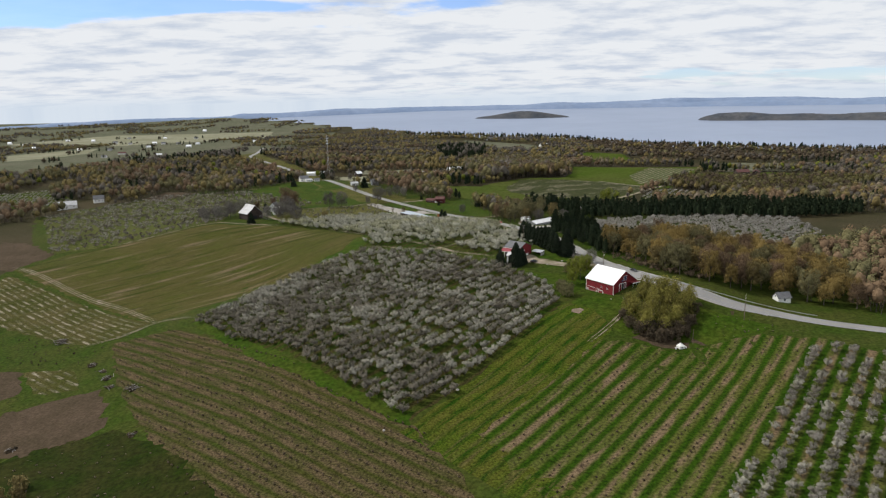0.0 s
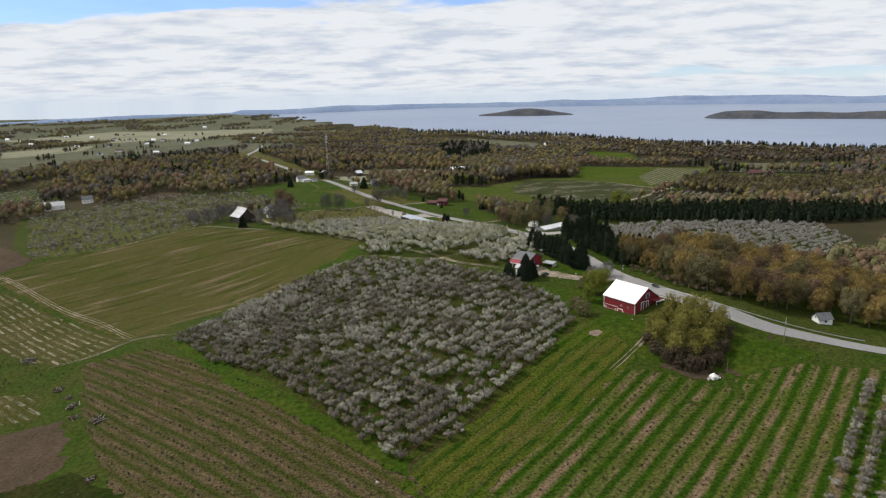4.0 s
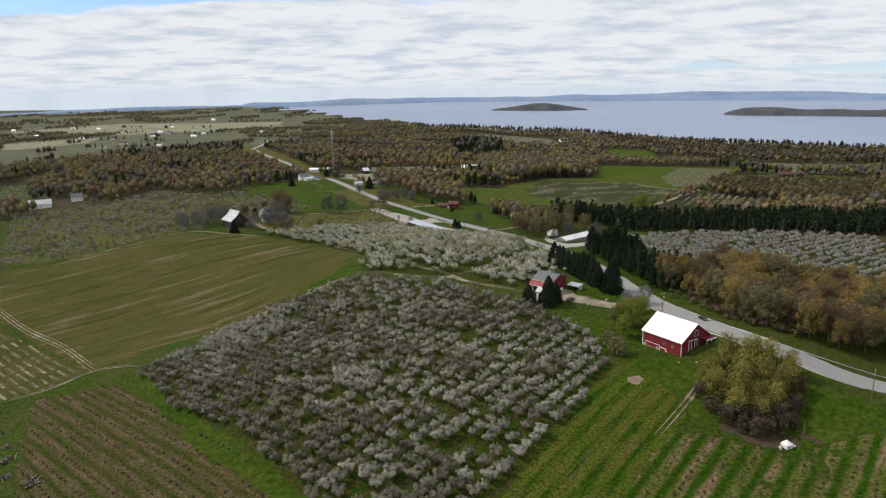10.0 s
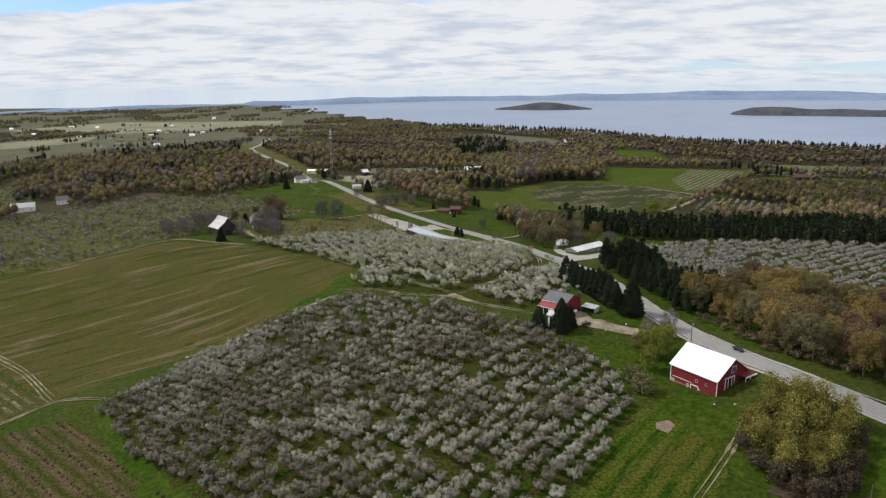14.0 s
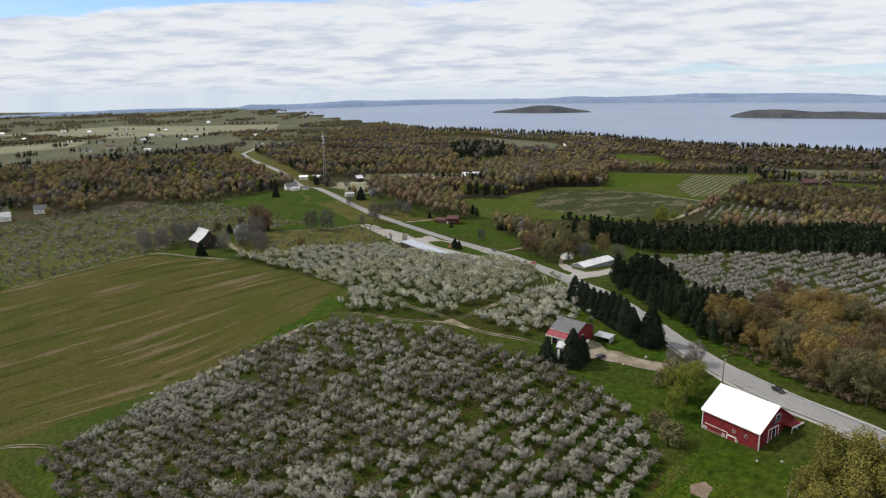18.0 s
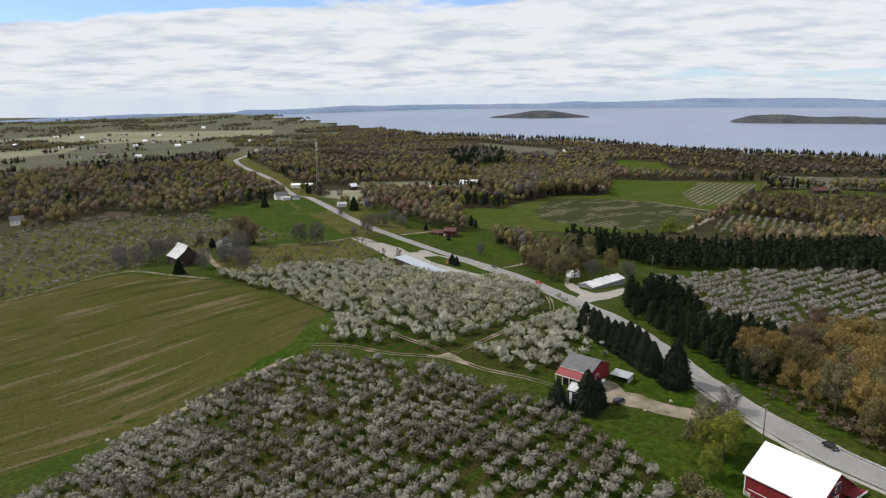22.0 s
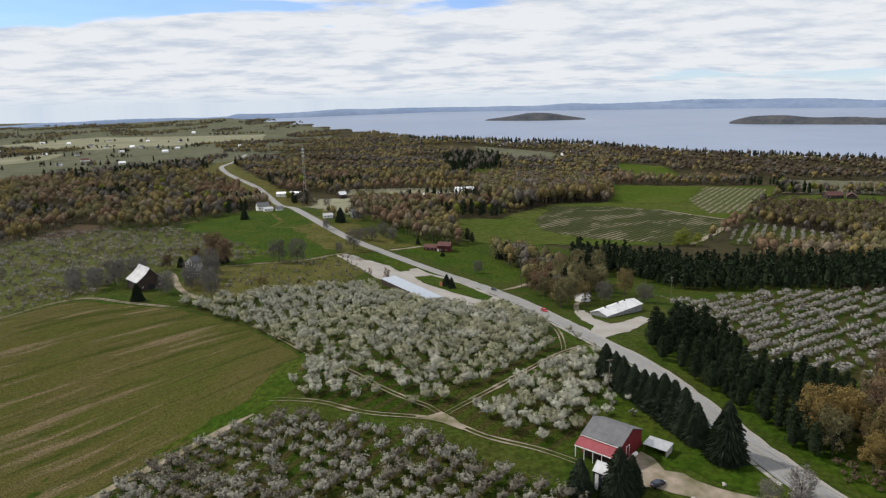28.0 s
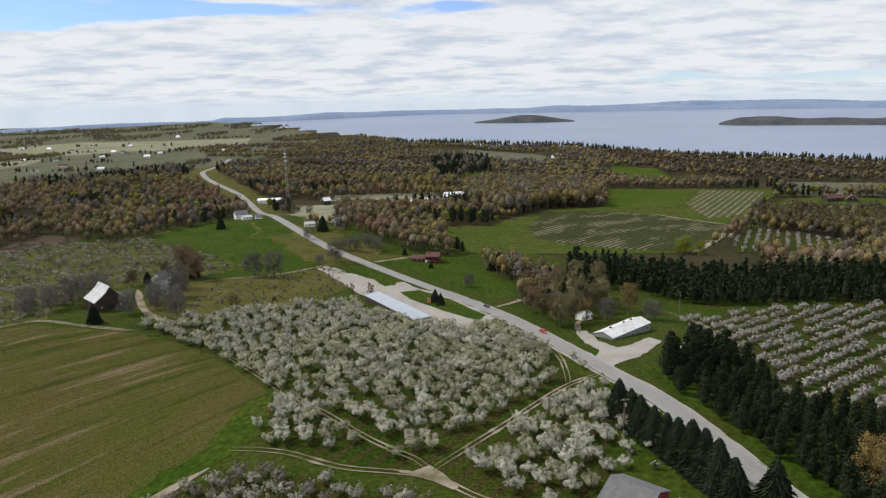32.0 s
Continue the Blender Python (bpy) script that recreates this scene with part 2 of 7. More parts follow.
    bp.inputs["Strength"].default_value, bp.inputs["Distance"].default_value = 0.7, 0.25
    nt.links.new(noise_fac(grain * 1.5), bp.inputs["Height"])
    nt.links.new(bp.outputs[0], b.inputs["Normal"])
    return m


GRASS = material("meadow_grass", (0.026, 0.045, 0.005), 0.95, (0.046, 0.048, 0.011), 0.6, 0.04, 0.25, contrast=0.65, spec=0.04)
LAWN = material("bright_lawn", (0.024, 0.0482, 0.00365), 0.95, (0.046, 0.0568, 0.00804), 0.5, 0.05, 0.2, contrast=0.65, spec=0.04)
BRUSH_GROUND = material("woodland_floor", (0.0307, 0.0289, 0.0127), 0.95, (0.0506, 0.0397, 0.0217), 0.5, 0.01, 0.3, contrast=0.45, spec=0.04)
SOIL = material("bare_soil", (0.066, 0.047, 0.031), 0.95, (0.043, 0.033, 0.019), 0.8, 0.06, 0.1, contrast=0.5, spec=0.04)
RUBBLE = material("earth_and_rubble", (0.2, 0.15, 0.115), 0.95, (0.12, 0.095, 0.062), 1.5, 0.3, 0.15, contrast=0.5, spec=0.04)
DIRT = material("sandy_track", (0.28, 0.23, 0.185), 0.95, (0.085, 0.085, 0.035), 1.2, 0.15, 0.05, contrast=0.25, patch_mix=0.85, spec=0.04)
GRAVEL = material("pale_gravel", (0.306, 0.287, 0.264), 0.95, (0.238, 0.218, 0.191), 1.5, 0.08, 0.03, contrast=0.2, spec=0.04)
ASPHALT = material("worn_asphalt", (0.23, 0.225, 0.221), 0.9, (0.187, 0.183, 0.178), 1.2, 0.05, 0.01, contrast=0.15)
PAINT_LINE = material("road_paint", (0.4, 0.39, 0.37), 0.8, (0.3, 0.29, 0.28), 3, 0.3)
PAINT_YELLOW = material("yellow_road_paint", (0.27, 0.235, 0.15), 0.8, (0.24, 0.22, 0.17), 3, 0.3)
RED_BOARD = material("red_barn_boards", (0.18, 0.0162, 0.0198), 0.8, (0.126, 0.0135, 0.0162), 1.5, 0.4, contrast=0.3)
RED_ROOF = material("red_metal_roof", (0.215, 0.04, 0.05), 0.6, (0.26, 0.056, 0.062), 2, 0.4, contrast=0.15)
DARK_RED = material("dark_red_siding", (0.095, 0.02, 0.02), 0.85, (0.075, 0.018, 0.018), 2, 0.4, contrast=0.25)
WHITE_METAL = material("white_roof_metal", (0.82, 0.83, 0.85), 0.45, (0.76, 0.77, 0.79), 1.5, 0.3, contrast=0.06, spec=0.5)
WHITE_PAINT = material("white_paint", (0.76, 0.76, 0.74), 0.7, (0.65, 0.64, 0.6), 3, 0.5, contrast=0.12)
WEATHERED_METAL = material("weathered_roof_metal", (0.47, 0.47, 0.48), 0.55, (0.33, 0.325, 0.32), 0.8, 0.25, contrast=0.25)
SHOP_METAL = material("pale_shop_roof", (0.62, 0.62, 0.63), 0.5, (0.46, 0.455, 0.45), 0.8, 0.25, contrast=0.2)
GREY_SHINGLE = material("grey_shingles", (0.108, 0.108, 0.113), 0.9, (0.153, 0.153, 0.158), 4, 0.5, contrast=0.3)
BROWN_WOOD = material("weathered_dark_wood", (0.038, 0.027, 0.023), 0.9, (0.06, 0.045, 0.038), 2, 0.4, contrast=0.35)
STONE = material("fieldstone", (0.42, 0.38, 0.34), 0.9, (0.25, 0.23, 0.21), 2.5, 0.8, 0.1, contrast=0.4)
CONCRETE = material("concrete", (0.45, 0.44, 0.42), 0.9, (0.36, 0.35, 0.33), 3, 0.5)
# near-black for flat panels on closed walls, painting the shade of an inside
UNLIT_PANEL = material("unlit_interior_black", (0.02, 0.02, 0.022), 0.9)
GLASS = material("window_glass", (0.04, 0.05, 0.06), 0.15, spec=0.6, contrast=0.1)
STEEL = material("galvanised_steel", (0.5, 0.51, 0.52), 0.5, (0.4, 0.4, 0.41), 4, 0.8, metal=0.6, contrast=0.15)
POLE_WOOD = material("pole_wood", (0.17, 0.13, 0.1), 0.9, (0.1, 0.08, 0.06), 6, 1.0)
BARK = material("bark", (0.072, 0.06, 0.0496), 0.95, (0.12, 0.104, 0.088), 4, 0.6, 0.05, spec=0.04)
BLOSSOM_GREY = material("cherry_blossom_early", (0.222, 0.207, 0.165), 0.9, (0.305, 0.289, 0.24), 1.0, 0.12, islands=(0.325, 0.309, 0.258), random_tint=0.22, contrast=0.2, patch_mix=1.0, spec=0.04)
BLOSSOM_BROWN = material("cherry_blossom_buds", (0.14, 0.123, 0.094), 0.9, (0.182, 0.163, 0.13), 1.0, 0.12, islands=(0.195, 0.176, 0.142), random_tint=0.22, contrast=0.2, patch_mix=1.0, spec=0.04)
BLOSSOM_WHITE = material("cherry_blossom_full", (0.295, 0.288, 0.22), 0.9, (0.385, 0.377, 0.305), 1.0, 0.12, islands=(0.435, 0.427, 0.355), random_tint=0.2, contrast=0.2, patch_mix=1.0, spec=0.04)
BLOSSOM_CREAM = material("cherry_blossom_leafing", (0.2, 0.2, 0.115), 0.9, (0.32, 0.31, 0.21), 1.0, 0.12, islands=(0.37, 0.36, 0.27), random_tint=0.22, contrast=0.2, patch_mix=1.0, spec=0.04)
BLOSSOM_WEST = material("cherry_buds", (0.1344, 0.1176, 0.0952), 0.9, (0.2128, 0.196, 0.168), 1.0, 0.06, islands=(0.3024, 0.2856, 0.252), random_tint=0.22, contrast=0.2, patch_mix=1.0, spec=0.04)
LEAF_OLIVE = material("budding_leaves_olive", (0.1012, 0.0935, 0.0462), 0.9, (0.1254, 0.1122, 0.055), 1.0, 0.05, islands=(0.1342, 0.121, 0.0594), random_tint=0.22, contrast=0.2, patch_mix=1.0, spec=0.04)
LEAF_RUST = material("budding_leaves_rust", (0.1188, 0.0803, 0.0506), 0.9, (0.1375, 0.0935, 0.0572), 1.0, 0.05, islands=(0.143, 0.099, 0.0605), random_tint=0.22, contrast=0.2, patch_mix=1.0, spec=0.04)
MOSS = material("mossy_grass", (0.0126, 0.0223, 0.00223), 0.95, (0.0295, 0.0262, 0.00781), 0.6, 0.05, 0.3, contrast=0.65, spec=0.04)
LEAF_AMBER = material("amber_buds", (0.176, 0.127, 0.0442), 0.9, (0.215, 0.15, 0.052), 1.0, 0.05, islands=(0.221, 0.163, 0.0585), random_tint=0.25, contrast=0.2, patch_mix=1.0, spec=0.04)
MEADOW = material("scrubby_meadow", (0.0556, 0.058, 0.0127), 0.95, (0.091, 0.08, 0.0272), 0.6, 0.06, 0.25, contrast=0.65, spec=0.04)
LEAF_BROWN = material("budding_leaves_brown", (0.096, 0.07, 0.048), 0.9, (0.114, 0.083, 0.055), 1.0, 0.05, islands=(0.122, 0.09, 0.06), random_tint=0.22, contrast=0.2, patch_mix=1.0, spec=0.04)
LEAF_GREEN = material("young_leaves_green", (0.112, 0.135, 0.018), 0.85, (0.135, 0.148, 0.025), 1.0, 0.04, islands=(0.185, 0.195, 0.04), random_tint=0.2, contrast=0.3, spec=0.04)
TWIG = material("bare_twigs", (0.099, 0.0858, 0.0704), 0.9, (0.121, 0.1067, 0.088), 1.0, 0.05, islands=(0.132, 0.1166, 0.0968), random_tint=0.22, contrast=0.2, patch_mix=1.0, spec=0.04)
TWIG_TAN = material("tan_twigs", (0.1485, 0.1188, 0.0836), 0.9, (0.1232, 0.0979, 0.066), 1.0, 0.05, islands=(0.1815, 0.1474, 0.1078), random_tint=0.22, contrast=0.2, patch_mix=1.0, spec=0.04)
NEEDLE = material("spruce_needles", (0.0175, 0.0265, 0.0165), 0.8, (0.0235, 0.0325, 0.0205), 1.2, 0.06, islands=(0.042, 0.055, 0.034), random_tint=0.2, contrast=0.35, spec=0.04)
BLOSSOM_EAST = material("cherry_blossom_east", (0.2, 0.185, 0.162), 0.9, (0.29, 0.272, 0.245), 1.0, 0.1, islands=(0.34, 0.322, 0.295), contrast=0.2, patch_mix=1.0, spec=0.04)
NEEDLE_PINE = material("pine_needles", (0.014, 0.0225, 0.0126), 0.8, (0.0211, 0.0295, 0.014), 1.2, 0.06, islands=(0.0295, 0.0387, 0.0198), random_tint=0.25, contrast=0.35, spec=0.04)
LEAF_GROVE = material("grove_leaves", (0.14, 0.128, 0.03), 0.85, (0.118, 0.1, 0.03), 1.0, 0.12, islands=(0.24, 0.22, 0.055), random_tint=0.2, contrast=0.3, spec=0.04)
LEAF_GOLD = material("golden_buds", (0.1408, 0.11, 0.0451), 0.9, (0.1188, 0.0924, 0.0407), 1.0, 0.05, islands=(0.1562, 0.1232, 0.0506), random_tint=0.22, contrast=0.2, patch_mix=1.0, spec=0.04)
TWIG_BARE = material("leafless_branches", (0.098, 0.089, 0.078), 0.9, (0.13, 0.119, 0.107), 1.0, 0.05, islands=(0.15, 0.138, 0.126), random_tint=0.22, contrast=0.2, patch_mix=1.0, spec=0.04)
GREY_SIDING = material("grey_siding", (0.2, 0.205, 0.21), 0.85, (0.25, 0.25, 0.25), 3, 0.4, contrast=0.15)
LEAF_MOSS = material("dull_olive_buds", (0.062, 0.056, 0.022), 0.9, (0.082, 0.072, 0.027), 1.0, 0.05, islands=(0.09, 0.08, 0.03), random_tint=0.22, contrast=0.2, patch_mix=1.0, spec=0.04)
TWIG_SOIL = material("brown_saplings", (0.066, 0.05, 0.032), 0.9, (0.088, 0.068, 0.044), 1.0, 0.05, islands=(0.1, 0.079, 0.052), random_tint=0.22, contrast=0.2, patch_mix=1.0, spec=0.04)
TWIG_DARK = material("dark_thicket_twigs", (0.046, 0.036, 0.025), 0.9, (0.066, 0.051, 0.034), 1.0, 0.05, islands=(0.085, 0.066, 0.043), random_tint=0.22, contrast=0.2, patch_mix=1.0, spec=0.04)

# ---- lie of the land ----
HEIGHTS = (
    (-68, 296, -3), (72, 334, 4), (59, 296, 0.5), (31, 271, -4), (-123, 438, -12), (-145, 378, -12), (94, 300, 0), (-1, 220, -7.5),
    (-177, 355, -22), (-125, 274, -19), (130, 331, 12), (150, 276, 1), (116, 298, -2.5), (5, 451, 12), (-47, 478, 11), (-200, 624, 2),
    (-178, 665, 1), (10, 693, -5), (-7, 782, -4), (37, 1088, -6), (345, 985, -18), (243, 1012, -14), (-158, 944, 4), (-135, 1056, -10),
    (-288, 1290, 0), (-244, 890, 0), (-492, 1957, -22), (182, 339, 4), (84, 352, 5.0), (108, 352, 11.0))
HEIGHTS_ROUND = (
    (104, 582, 2.0), (58, 430, 12.0), (-60, 150, -16), (120, 120, -4), (350, 450, 2), (420, 700, -8), (-420, 720, -14), (-300, 420, -28),
    (-380, 250, -34), (-350, 0, -34), (350, 100, 6), (900, 1500, -20), (300, 1900, -20), (-1300, 1800, -20), (-1000, 900, -20),
    (900, 700, -6), (-900, 0, -30), (900, 0, -5))
KNOTS = np.array(HEIGHTS + HEIGHTS_ROUND, float)


def spline_kernel(r2):
    return np.where(r2 > 1e-12, r2 * np.log(r2 + 1e-12), 0.0)


def fit_land():
    xy = KNOTS[:, :2] / 1000
    k = spline_kernel(((xy[:, None] - xy[None]) ** 2).sum(-1)) + 2e-4 * np.eye(len(xy))
    p = np.c_[np.ones(len(xy)), xy]
    return np.linalg.solve(np.block([[k, p], [p.T, np.zeros((3, 3))]]), np.r_[KNOTS[:, 2], 0, 0, 0])


LAND = fit_land()


def lake_level(d, x=0.0):
    """The water as it rises to the horizon; it dips towards the west."""
    return -24.0 + 0.0244 * (d - 2200.0) + 0.022 * np.minimum(x, 0.0) * np.clip((d - 1200.0) / 1500.0, 0, 1)


def coast(x, y):
    """Above 0 on the land, below 0 out on the lake, in metres."""
    shore = np.interp(x, (-1900, -1170, -800, -660, -458, -184, -47, 390, 693, 1000, 1500, 2500), (6500, 4600, 4050, 3800, 3426, 2851, 2532, 2300, 1900, 1640, 1400, 1200))
    return shore + 40 * np.sin(x / 170.0) + 22 * np.sin(x / 61.0 + 1) - y


def land(x, y):
    x, y = np.atleast_1d(np.asarray(x, float)), np.atleast_1d(np.asarray(y, float))
    cx, cy = np.clip(x, -1500, 1300), np.clip(y, -300, 2100)
    r2 = (cx[:, None] / 1000 - KNOTS[:, 0] / 1000) ** 2 + (cy[:, None] / 1000 - KNOTS[:, 1] / 1000) ** 2
    z = spline_kernel(r2) @ LAND[: len(KNOTS)] + LAND[-3] + LAND[-2] * cx / 1000 + LAND[-1] * cy / 1000
    d = np.hypot(x, y - 100)
    far = np.clip((d - 1400) / 1000, 0, 1)
    far = far * far * (3 - 2 * far)
    rolling = np.maximum(lake_level(d, x), -26 + 0.022 * np.minimum(x, 0) * np.clip((d - 1200) / 1500, 0, 1)) + 8 + 5 * np.sin(x / 420.0 + 1) * np.cos(y / 510.0) + 9 * np.exp(-(((x + 300) / 500) ** 2 + ((y - 2100) / 350) ** 2))
    z = z * (1 - far) + rolling * far
    wet = np.clip(coast(x, y) / 120 + 0.3, 0, 1)
    return np.where((y > 900) & (wet < 1), (lake_level(d, x) - 10) * (1 - wet) + z * wet, z)


def ground_z(x, y):
    return float(land(x, y)[0])


def mesh_object(name, verts, faces, mat, parent=None):
    me = bpy.data.meshes.new(name)
    verts, faces = np.asarray(verts, float), np.asarray(faces, int)
    me.vertices.add(len(verts))
    me.vertices.foreach_set("co", verts.ravel())
    k = faces.shape[1]
    me.loops.add(faces.size)
    me.loops.foreach_set("vertex_index", faces.ravel())
    me.polygons.add(len(faces))
    me.polygons.foreach_set("loop_start", np.arange(0, faces.size, k))
    me.update(calc_edges=True)
    me.materials.append(mat)
    ob = new(name, me)
    if parent:
        ob.parent = parent
    return ob


def axis_steps(lo, near_lo, near_hi, hi, step):
    mid = list(np.arange(near_lo, near_hi + 0.1, step))
    left, v, s = [], near_lo, step
    while v > lo:
        s *= 1.12
        v -= s
        left.append(max(v, lo))
    right, v, s = [], near_hi, step
    while v < hi:
        s *= 1.12
        v += s
        right.append(min(v, hi))
    return np.array(left[::-1] + mid + right)


def grid_faces(nx, ny):
    i, j = np.meshgrid(np.arange(nx - 1), np.arange(ny - 1), indexing="ij")
    a = (i * ny + j).ravel()
    return np.stack([a, a + ny, a + ny + 1, a + 1], -1)


def build_ground():
    xs, ys = axis_steps(-4800, -420, 420, 4800, 6), axis_steps(-1500, 130, 1150, 4900, 6)
    gx, gy = np.meshgrid(xs, ys, indexing="ij")
    z = land(gx.ravel(), gy.ravel())
    ob = mesh_object("ground", np.stack([gx.ravel(), gy.ravel(), z], -1), grid_faces(len(xs), len(ys)), BRUSH_GROUND)
    ob.data.shade_smooth()
    tagged(ob, "rolling spring countryside of grass and woodland floor", "ground", kind="structure")


build_ground()


def inside(poly, x, y):
    p = np.asarray(poly, float)
    hit = np.zeros(len(x), bool)
    for (x1, y1), (x2, y2) in zip(p, np.roll(p, -1, 0)):
        cond = (y1 > y) != (y2 > y)
        with np.errstate(divide="ignore", invalid="ignore"):
            hit ^= cond & (x < (x2 - x1) * (y - y1) / (y2 - y1) + x1)
    return hit


def densify(poly, step, closed=True, wob=0.0, rng=None):
    p = np.asarray(poly, float)
    q = np.roll(p, -1, 0) if closed else p[1:]
    out = []
    for a, b in zip(p, q):
        n = max(1, int(np.hypot(*(b - a)) / step))
        for i in range(n):
            out.append(a + (b - a) * i / n)
    if not closed:
        out.append(p[-1])
    out = np.array(out)
    if wob and rng is not None:
        out = out + rng.normal(0, wob, out.shape)
    return out


def smooth_line(pts, step=4.0):
    """A Catmull-Rom curve through the points of the plan."""
    p = np.asarray(pts, float)
    p = np.vstack([2 * p[0] - p[1], p, 2 * p[-1] - p[-2]])
    out = []
    for i in range(1, len(p) - 2):
        n = max(2, int(np.hypot(*(p[i + 1] - p[i])) / step))
        t = np.arange(n)[:, None] / n
        a, b, c, d = p[i - 1], p[i], p[i + 1], p[i + 2]
        out.append(0.5 * (2 * b + (c - a) * t + (2 * a - 5 * b + 4 * c - d) * t**2 + (3 * b - 3 * c + d - a) * t**3))
    return np.vstack(out + [p[-2][None]])


from mathutils.geometry import delaunay_2d_cdt


def patch(name, poly, mat, lift=0.12, step=7.0, wob=0.5, seed=1, label="", category="field"):
    """A piece of land with its own cover, laid on the lie of the land."""
    rng = np.random.default_rng(seed)
    edge = densify(poly, 4.0, True, wob, rng)
    lo, hi = edge.min(0), edge.max(0)
    gx, gy = np.meshgrid(np.arange(lo[0], hi[0], step), np.arange(lo[1], hi[1], step))
    px, py = gx.ravel() + rng.uniform(-1, 1, gx.size), gy.ravel() + rng.uniform(-1, 1, gx.size)
    k = inside(edge, px, py)
    pts = [Vector(v) for v in edge] + [Vector(v) for v in np.stack([px[k], py[k]], -1)]
    n = len(edge)
    v, _, f, *_ = delaunay_2d_cdt(pts, [(i, (i + 1) % n) for i in range(n)], [], 1, 0.01)
    v = np.array([(a.x, a.y) for a in v])
    z = land(v[:, 0], v[:, 1]) + lift
    ob = mesh_object(name, np.c_[v, z], np.array([list(t) for t in f]), mat)
    ob.data.shade_smooth()
    return tagged(ob, label, category, kind="structure")


def ribbon(name, pts, width, mat, lift=0.2, label="", category="track", step=4.0, wob=0.0, cols=3, seed=3, crown=0.0, taper=0, aside=0.0):
    rng = np.random.default_rng(seed)
    c = smooth_line(pts, step)
    t = np.gradient(c, axis=0)
    t /= np.hypot(t[:, 0], t[:, 1])[:, None]
    nrm = np.stack([-t[:, 1], t[:, 0]], -1)
    w = np.full(len(c), width / 2.0) + (rng.normal(0, wob, len(c)) if wob else 0)
    if taper:
        i = np.arange(len(c))
        w = np.maximum(w * np.clip((np.minimum(i, len(c) - 1 - i) + 0.6) / taper, 0.12, 1), 0.06)
    c = c + nrm * aside
    vs = []
    for k in np.linspace(-1, 1, cols):
        q = c + nrm * (w * k)[:, None]
        vs.append(np.c_[q, land(q[:, 0], q[:, 1]) + lift + crown * (1 - k * k)])
    v = np.stack(vs, 1).reshape(-1, 3)
    ob = mesh_object(name, v, grid_faces(len(c), cols)[:, ::-1], mat)
    ob.data.shade_smooth()
    return tagged(ob, label, category, kind="structure")

# ---- fields, tracks, road, lake ----
ORCHARD_EARLY = ((-140, 372), (-98, 322), (-60, 290), (-12, 232), (8, 256), (66, 340), (62, 376), (40, 404), (4, 436), (-32, 452), (-60, 456), (-92, 443), (-118, 405))
ORCHARD_FULL = ((-150, 612), (-121, 592), (-84, 556), (-50, 508), (-50, 472), (-24, 456), (4, 445), (36, 427), (52, 440), (59, 470), (62, 505), (56, 530), (50, 568), (36, 594), (15, 590), (3, 610), (-12, 636), (-33, 650), (-70, 644), (-111, 622))
ORCHARD_YOUNG = ((-146, 366), (-184, 368), (-150, 300), (-132, 272), (-92, 215), (-60, 165), (20, 165), (-6, 226), (-18, 238), (-62, 284), (-100, 322))
HAY_FIELD = ((-167, 392), (-140, 412), (-122, 428), (-46, 476), (-52, 506), (-75, 541), (-100, 572), (-137, 600), (-203, 621), (-276, 579), (-312, 566), (-340, 535))
STRIP_FIELD = ((-334, 522), (-169, 392), (-186, 378), (-203, 374), (-268, 412), (-350, 470))
ORCHARD_WEST = ((-220, 620), (-200, 628), (-205, 690), (-140, 720), (-120, 745), (-180, 800), (-230, 850), (-345, 880), (-445, 770), (-330, 575), (-272, 582))
ROW_FIELD = ((14, 222), (40, 165), (200, 165), (190, 268), (172, 285), (150, 292), (126, 292), (108, 288), (92, 294), (76, 296), (48, 262))
GRASS_STRIPS = ((-14, 226), (40, 165), (60, 165), (14, 222), (48, 262), (76, 296), (84, 306), (82, 330), (70, 342), (64, 338), (8, 254))
ORCHARD_EAST = ((132, 606), (165, 622), (200, 632), (262, 634), (330, 610), (300, 500), (230, 440), (156, 478), (124, 492), (128, 545))
VINEYARD = ((36, 800), (20, 830), (16, 909), (64, 915), (90, 965), (150, 1036), (206, 1055), (230, 1120), (254, 1235), (381, 1235), (500, 1235), (452, 1150), (345, 985), (335, 940), (300, 925), (262, 860), (225, 806), (165, 800))
GREEN_FIELD = ((-250, 838), (-225, 890), (-186, 925), (-150, 935), (-126, 890), (-75, 806), (-66, 765), (-94, 732), (-150, 708), (-140, 725), (-182, 800))
HILL_CHERRY = ((277, 868), (325, 925), (350, 880), (372, 836), (308, 775), (250, 806))
ROAD_LINE = ((420, 190), (330, 238), (255, 275), (212, 293), (183, 305), (165, 313), (148, 320), (133, 332), (121, 350), (112, 368), (103, 392), (95, 418), (88, 455), (81, 491), (73, 515), (65, 542), (56, 575), (45, 612), (30, 650), (12, 686), (-18, 729), (-44, 763), (-75, 806), (-115, 877), (-154, 958), (-205, 1090), (-250, 1190), (-306, 1280), (-350, 1370), (-398, 1500), (-420, 1600), (-443, 1720), (-470, 1860), (-500, 2026))

